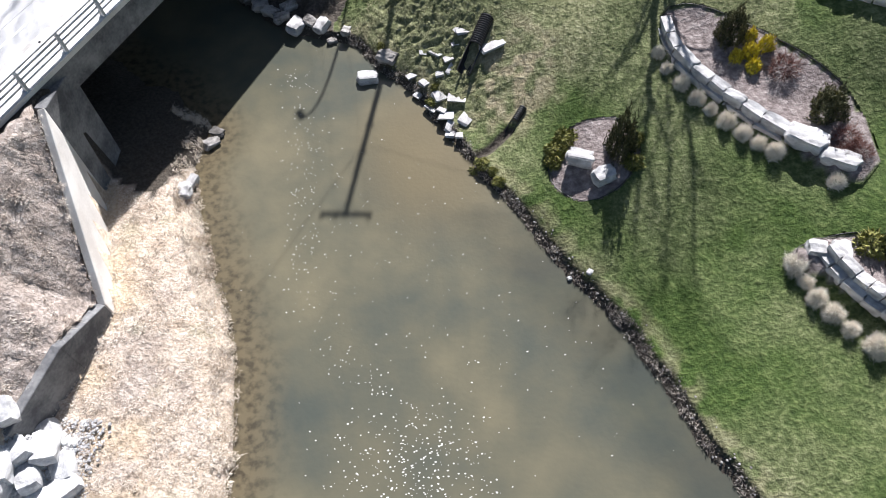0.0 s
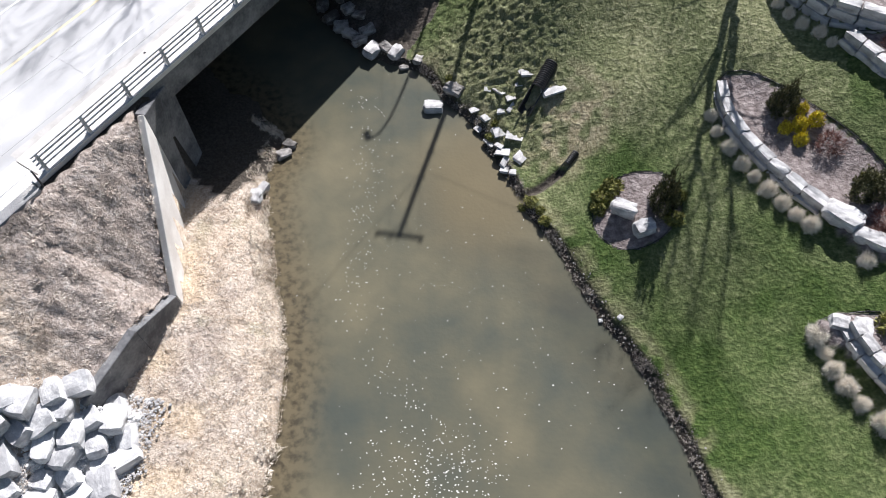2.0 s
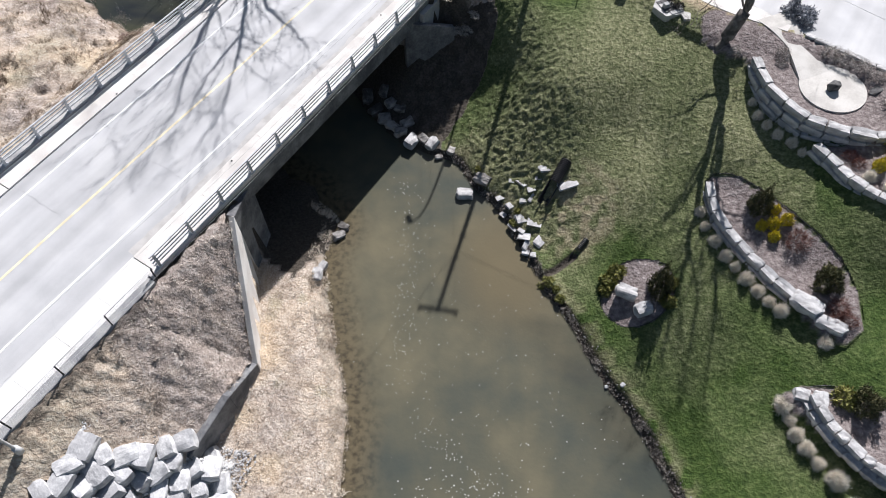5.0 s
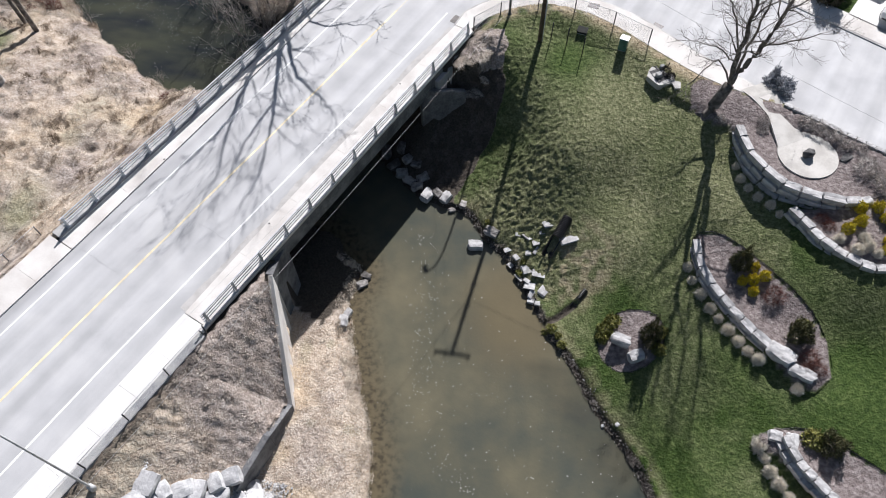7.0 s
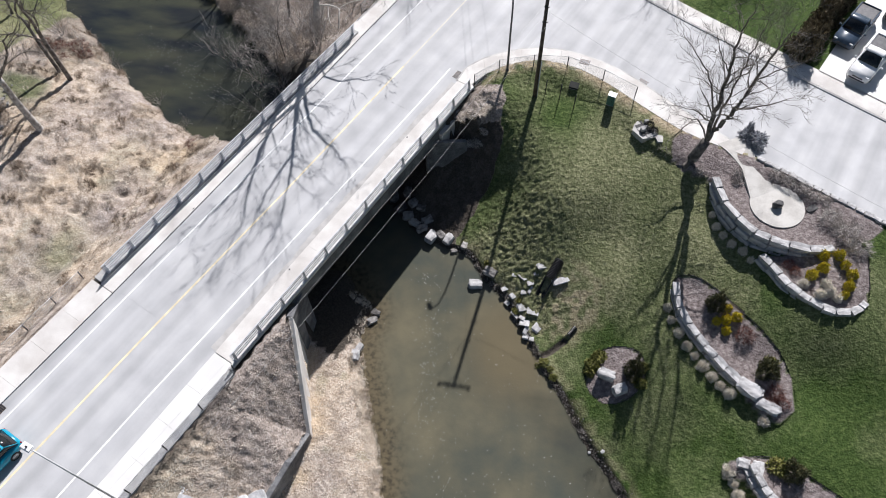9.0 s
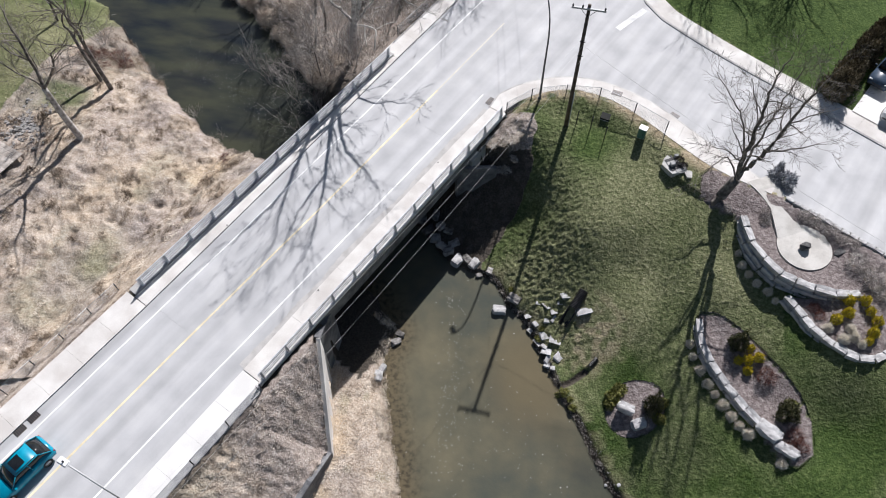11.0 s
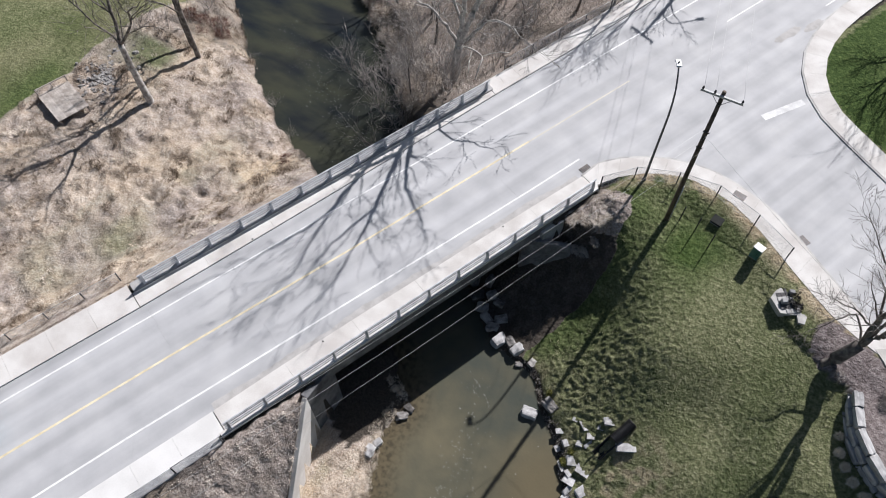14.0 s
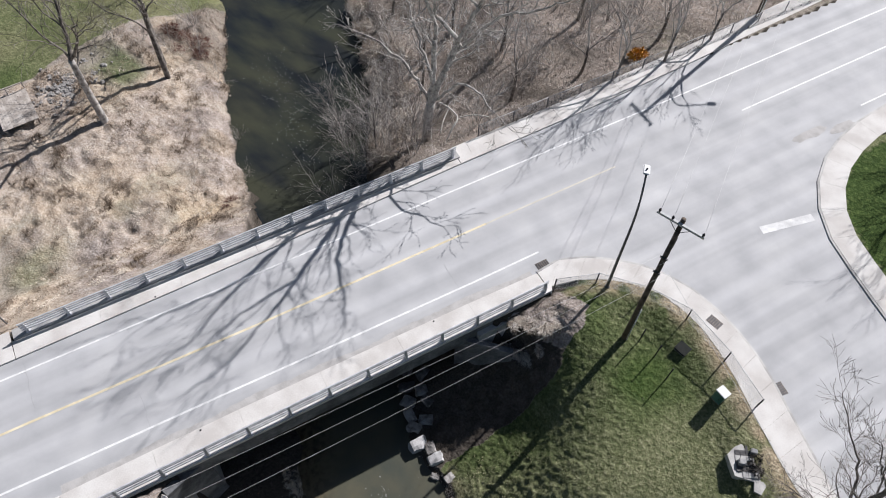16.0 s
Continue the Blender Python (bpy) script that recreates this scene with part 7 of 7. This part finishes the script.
tagged(set_stone(kinds_of(boulder_mesh, "rock", DARK_STONE, 1, 131)[0], "dark_rock", (19.8, 34.2, 6.6), (0.9, 0.7, 0.5), 60), "dark rounded rock in the mulch bed", "rock")

# ---- paved corner on the lawn ----
zm = height(7.5, 40.5)
nook = tagged(empty("garden_seat", (7.5, 40.5, zm)), "small paved corner with a pale edge, grey blocks and dark pavers", "garden seat")
part("edging", slab_bm([(-1.3, -0.3), (-1.15, 0.35), (-0.55, 1.35), (0.0, 1.4), (0.35, 0.95), (1.2, 0.15), (1.15, -1.25), (0.75, -1.3), (0.55, -0.8), (-0.45, -1.15)], 0.07, 0.5), CONCRETE, nook)
for a in range(6):
    for b2 in range(6):
        x, y = -0.85 + a * 0.31, -0.8 + b2 * 0.31
        if -1.05 < x + 0.45 * y + 0.15 < 0.85 and abs(y - 0.6 * x) < 1.0:
            bm = box_bm(x, x + 0.29, y, y + 0.29, 0.06, 0.10 + 0.012 * ((a * 5 + b2 * 3) % 4))
            bm.transform(Matrix.Rotation(0.55, 4, "Z"))
            part("paver", bm, DARK_STONE if (a * 3 + b2) % 3 else OLD_CONCRETE, nook)
bm = box_bm(-0.75, -0.35, -0.2, 0.15, 0.1, 0.4, 0.04)
bm.transform(Matrix.Rotation(0.5, 4, "Z"))
part("block", bm, OLD_CONCRETE, nook)
bm = box_bm(-0.15, 0.2, 0.55, 0.85, 0.1, 0.35, 0.04)
bm.transform(Matrix.Rotation(0.3, 4, "Z"))
part("block", bm, OLD_CONCRETE, nook)
plant([mound_mesh(400, 300, 0.3, 0.9, 0.3, DARK_BRUSH)], "dark_ornament", 7.6, 40.75, 0.75, 0.7, "dark clump of dead ornamental plants on the paved corner", "plant", "", 0, zm + 0.1)
plant([mound_mesh(401, 300, 0.3, 0.9, 0.3, DARK_BRUSH)], "dark_ornament", 7.95, 40.3, 0.7, 0.4, "dark clump of dead ornamental plants on the paved corner", "plant", "", 0, zm + 0.1)

# ---- timber landing upstream ----
deck_ = tagged(empty("timber_landing", (-51.95, 32.9, 3.1), -20), "weathered grey timber landing on the far bank", "landing")
for k in range(14):
    part("plank", box_bm(-2.0, 2.0, -1.4 + k * 0.2, -1.4 + k * 0.2 + 0.185, 0.28, 0.32), WOOD_DECK, deck_)
for y in (-1.3, 1.3):
    part("joist", box_bm(-2.0, 2.0, y - 0.05, y + 0.05, 0.10, 0.28), WOOD_DECK, deck_)
for x in (-1.85, 1.85):
    for y in (-1.25, 1.25):
        part("leg", box_bm(x - 0.06, x + 0.06, y - 0.06, y + 0.06, -0.9, 0.10), WOOD_DECK, deck_)
part("hand_rail", box_bm(-2.06, -1.98, -1.4, 1.4, 0.9, 0.98), WOOD_DECK, deck_)
for y in (-1.35, 0.0, 1.35):
    part("rail_post", box_bm(-2.06, -1.98, y - 0.04, y + 0.04, 0.0, 0.9), WOOD_DECK, deck_)


# ---- vehicles ----
def loft(rows, material, name, parent, close=True, label=""):
    """A shell through cross rings of equal count."""
    n = len(rows[0])
    v = [p for row in rows for p in row]
    f = [(k * n + j, k * n + (j + 1) % n, (k + 1) * n + (j + 1) % n, (k + 1) * n + j) for k in range(len(rows) - 1) for j in range(n)]
    if close:
        f += [tuple(range(n))[::-1], tuple(range((len(rows) - 1) * n, len(rows) * n))]
    ob = sheet(name, v, f, material, parent, label, True)
    return ob


def ring(x, w, z0, z1, tuck=0.9):
    return [(x, -w * tuck, z0), (x, -w, z0 + 0.25 * (z1 - z0)), (x, -w, z0 + 0.65 * (z1 - z0)), (x, -w * 0.9, z1), (x, 0, z1 + 0.03), (x, w * 0.9, z1), (x, w, z0 + 0.65 * (z1 - z0)), (x, w, z0 + 0.25 * (z1 - z0)), (x, w * tuck, z0)]


def vehicle(name, at, turn, long, wide, paint, label, category, pickup=False):
    thing = tagged(empty(name, at, turn), label, category)
    h, w = long / 2, wide / 2
    belt = 1.05 if pickup else 0.95
    roof = 1.85 if pickup else 1.6
    hood = belt + 0.02
    rows = [ring(-h, w * 0.86, 0.45, belt - 0.12), ring(-h + 0.12, w * 0.97, 0.32, belt), ring(-h * 0.5, w, 0.26, belt), ring(0.1, w, 0.26, belt), ring(h * 0.45, w, 0.26, hood), ring(h - 0.45, w * 0.95, 0.28, hood - 0.08), ring(h - 0.08, w * 0.85, 0.32, hood - 0.25), ring(h, w * 0.72, 0.42, hood - 0.4)]
    loft(rows, paint, "body", thing)
    if pickup:
        x0, x1, x2, x3 = -0.35, -0.15, h * 0.28, h * 0.47
    else:
        x0, x1, x2, x3 = -h + 0.15, -h + 0.75, h * 0.12, h * 0.42
    cab = [ring(x0, w * 0.86, belt - 0.05, belt), ring(x1, w * 0.76, belt - 0.05, roof - 0.06), ring(x2, w * 0.76, belt - 0.05, roof - 0.04), ring(x3, w * 0.86, belt - 0.05, belt + 0.02)]
    loft(cab, CAR_GLASS, "glazing", thing, True, "dark tinted glass")
    top = [ring(x1 + 0.02, w * 0.74, roof - 0.09, roof - 0.03), ring((x1 + x2) / 2, w * 0.75, roof - 0.06, roof), ring(x2 - 0.02, w * 0.74, roof - 0.08, roof - 0.02)]
    loft(top, paint, "roof", thing)
    for s in (-1, 1):
        for xa, za, xb, zb in ((x0, belt, x1, roof - 0.06), (x3, belt, x2, roof - 0.06), ((x1 + x2) / 2, belt, (x1 + x2) / 2, roof - 0.06)):
            tube_part("pillar", [(xa, s * w * 0.87, za), (xb, s * w * 0.75, zb)], 0.035, paint, thing, 5)
        for x in (-h * 0.62, h * 0.64):
            wheel = tube_part("wheel", [(x, s * (w - 0.22), 0.34), (x, s * (w + 0.005), 0.34)], 0.34, TYRE, thing, 18)
            tube_part("rim", [(x, s * (w - 0.05), 0.34), (x, s * (w + 0.015), 0.34)], 0.21, RIM, wheel, 14)
        part("headlight", box_bm(h - 0.35, h - 0.1, s * w * 0.68 - 0.16, s * w * 0.68 + 0.16, hood - 0.32, hood - 0.18, 0.03), LENS_GLASS, thing)
        part("tail_light", box_bm(-h + 0.0, -h + 0.14, s * w * 0.8 - 0.08, s * w * 0.8 + 0.08, belt - 0.4, belt - 0.1, 0.02), RED_LAMP, thing)
        part("mirror", box_bm(x3 - 0.25, x3 - 0.1, s * (w + 0.12) - 0.1, s * (w + 0.12) + 0.1, belt, belt + 0.16, 0.03), paint, thing)
        if not pickup:
            tube_part("roof_rail", [(x1 + 0.1, s * w * 0.66, roof + 0.03), (x2 - 0.2, s * w * 0.66, roof + 0.03)], 0.02, DARK_METAL, thing, 5)
    if pickup:
        part("bed", box_bm(-h + 0.12, -0.5, -w * 0.8, w * 0.8, belt + 0.03, belt + 0.06), DARK_METAL, thing, "black bed liner")
        for s in (-1, 1):
            part("bed_side", box_bm(-h + 0.05, -0.4, s * w * 0.9 - 0.06, s * w * 0.9 + 0.06, belt - 0.02, belt + 0.16, 0.03), paint, thing)
        part("tailgate", box_bm(-h + 0.02, -h + 0.1, -w * 0.88, w * 0.88, belt - 0.02, belt + 0.15, 0.02), paint, thing)
    else:
        part("sunroof", box_bm((x1 + x2) / 2 - 0.1, x2 - 0.25, -w * 0.45, w * 0.45, roof + 0.03, roof + 0.045, 0.01), CAR_GLASS, thing)
    part("bumper", box_bm(h - 0.16, h + 0.03, -w * 0.72, w * 0.72, 0.36, 0.55, 0.05), DARK_METAL, thing)
    part("grille", box_bm(h - 0.1, h + 0.01, -w * 0.45, w * 0.45, 0.58, hood - 0.35, 0.02), DARK_METAL, thing)
    return thing


vehicle("hatchback_car", (*road(-12.6, 8.15), Z_ROAD), road_turn + 180, 4.4, 1.85, TEAL_PAINT, "bright teal hatchback driving on the road", "car")
vehicle("pickup_truck", (26.2, 50.2, 7.0), 237, 5.7, 2.0, WHITE_CAR, "white pickup truck parked on the driveway", "pickup truck", True)
vehicle("pickup_truck", (25.5, 54.2, 7.0), 237, 5.7, 2.0, NAVY_PAINT, "slate blue pickup truck parked on the driveway", "pickup truck", True)
vehicle("parked_car", (30.2, 57.5, 7.0), 237, 4.7, 1.9, BLACK_PAINT, "black car parked on the driveway", "car")
HEDGE_LEAF = surface("withered hedge leaves", [(0.05, 0.04, 0.022), (0.11, 0.085, 0.045), (0.20, 0.16, 0.095)], 3, 20, 0.9, 0.0, random_by=0.4, island=True)
HEDGES = [mound_mesh(390 + k, 5200, 0.13, 1.0, 0.4, HEDGE_LEAF, 0.22) for k in range(3)]
for k, (x, y, w, h) in enumerate(((20.6, 50.9, 2.5, 2.6), (21.5, 52.4, 2.3, 2.2), (22.4, 53.9, 2.2, 2.1), (23.3, 55.5, 2.3, 2.2), (24.3, 57.2, 2.3, 2.2), (25.3, 58.9, 2.3, 2.2))):
    plant(HEDGES, "dormant_hedge", x, y, w, h, "dense withered brown hedge beside the driveway", "hedge", "driveway hedge", k, 6.9)

# ---- grass, litter and foam ----
rg = np.random.default_rng(77)


def scatter(n, x0, x1, y0, y1, test, lumps=0.55):
    x, y = rg.uniform(x0, x1, n), rg.uniform(y0, y1, n)
    q = land(x, y)
    ok = test(x, y, q) & (grains(x, y, lumps, 5) > rg.uniform(0.1, 0.75, n))
    return np.c_[x, y, q[0] - 0.01 + relief(x, y, q)][ok]


clear = lambda q: (~q[6]) & (q[3] < 0.5) & (q[4] < 0.6)
lawn_at = scatter(46000, -9, 26, 3, 47, lambda x, y, q: clear(q) & ~q[7] & (q[11] < -1.2) & ~inside(PAVED, x, y) & (q[9] > 1.0), 0.24)
blades("lawn_grass", lawn_at, 5, (0.05, 0.11), 0.010, 0.9, LAWN_BLADE, "tufts of mown green lawn grass", 1, swell=0.22)
pale_at = scatter(26000, -9, 14, 22, 46, lambda x, y, q: clear(q) & ~q[7] & (q[11] < -0.8) & ~inside(PAVED, x, y) & (q[5] + rg.normal(0, 0.25, len(x)) > 0.45) & (q[9] > 0.5), 0.26)
blades("dry_lawn_grass", pale_at, 6, (0.06, 0.17), 0.009, 0.9, PALE_LAWN, "pale dry grass among the lawn", 2, swell=0.24)
strip_at = scatter(90000, -21, -7, -3, 26, lambda x, y, q: clear(q) & q[7] & (q[11] < -0.8) & (q[2] < 0.5) & (q[1] < 0.5))
blades("dead_grass", strip_at[:11000], 3, (0.05, 0.13), 0.011, 1.3, STRAW, "flattened straw-coloured dead grass on the bank", 3, comb=0.6)
edge_at = scatter(60000, -16, -6, -3, 27, lambda x, y, q: ~q[6] & q[7] & (q[8] < 1.0) & (q[11] < -0.5))
blades("bank_grass", edge_at[:18000], 4, (0.08, 0.24), 0.011, 1.1, DRY_BLADE, "pale dead grass overhanging the creek", 4, comb=0.5, swell=0.6)
slope_at = scatter(80000, -31, -14.5, -6, 22, lambda x, y, q: q[7] & (q[11] < -0.8) & (q[2] > 0.3) & (q[0] > 1.6))
blades("dead_weeds", slope_at[:24000], 4, (0.08, 0.24), 0.009, 1.3, DEAD_WEED, "matted brown dead weeds on the slope", 5, comb=0.5, swell=0.5)
terr_at = scatter(170000, -62, -24, 14, 60, lambda x, y, q: clear(q) & q[7] & (q[11] > 14.2) & (q[1] < 0.42 + rg.uniform(-0.15, 0.3, len(x))) & (q[8] > 0.1) & (q[4] < 0.55))
blades("rough_grass", terr_at[:46000], 4, (0.10, 0.34), 0.013, 1.25, TERRACE_BLADE, "rough tussocks of dead grass on the far bank", 6, comb=1.3, swell=0.9)
scrub_at = scatter(110000, -60, -6, 42, 90, lambda x, y, q: clear(q) & ~q[7] & (q[11] > 13.6) & (q[9] > 0.1))
blades("scrub_litter", scrub_at[:13000], 4, (0.15, 0.40), 0.016, 1.2, SCRUB_STALK, "grey brown stalks and litter under the scrub", 7)
weed_at = scatter(120000, -9, 14, 2, 33, lambda x, y, q: ~q[6] & ~q[7] & (q[9] < 0.5 + 0.2 * np.sin(3.1 * x + 1.7 * y)) & (q[11] < -0.6))
blades("bank_weeds", weed_at[:1500], 6, (0.06, 0.18), 0.012, 1.2, WEED, "dark wet weeds and litter along the bank", 8)

band_at = scatter(60000, -26, 6, 42, 84, lambda x, y, q: ~q[6] & ~q[7] & (q[11] > 13.3) & (q[11] < 14.9 + 0.5 * np.sin(x)) & (q[10] > 33) & (q[10] < 78))
blades("roadside_brush", band_at[:3500], 4, (0.10, 0.30), 0.016, 1.1, DARK_BRUSH, "dark tangled brush behind the roadside pavement", 9)

foam_line = spline([(-9.0, 28.5), (-8.0, 23), (-7.6, 19.5), (-7.2, 16.0), (-6.2, 13.0), (-4.6, 11.0), (-2.8, 9.6), (-0.9, 8.6), (0.3, 7.4), (0.4, 5.8), (-1.0, 4.6)], 0.2)
fv, ff = [], []


def fleck(x, y, s):
    a = rg.uniform(0, 6.28)
    base = len(fv)
    for j in range(6):
        q = s * rg.uniform(0.55, 1.2)
        fv.append((x + q * 1.25 * math.cos(a + j * 1.047), y + q * 0.8 * math.sin(a + j * 1.047), 0.012))
    ff.append(tuple(range(base, base + 6)))


for k in range(330):
    p = foam_line[int(rg.integers(0, len(foam_line)))]
    fleck(p[0] + rg.normal(0, 0.55), p[1] + rg.normal(0, 0.4), rg.uniform(0.012, 0.034))
for k in range(380):
    fleck(-2.2 + rg.normal(0, 1.6), 6.8 + rg.normal(0, 1.4), rg.uniform(0.014, 0.046))
for k in range(200):
    s = rg.uniform(0, 1)
    fleck(-9 + 14 * s + rg.normal(0, 2.2), 24 - 16 * s + rg.normal(0, 3.5), rg.uniform(0.012, 0.035))
for k in range(420):
    s = rg.uniform(0, 1)
    fleck(-26 - 17 * s + rg.normal(0, 1.2), 41.5 + 11 * s + rg.normal(0, 1.2), rg.uniform(0.012, 0.035))
keep_f = inside(CREEK, np.array([v[0] for v in fv[::6]]), np.array([v[1] for v in fv[::6]]))
ff = [f for f, ok in zip(ff, keep_f) if ok]
tagged(sheet("foam", fv, ff, FOAM), "white flecks of foam drifting on the creek", "foam", kind="stuff")
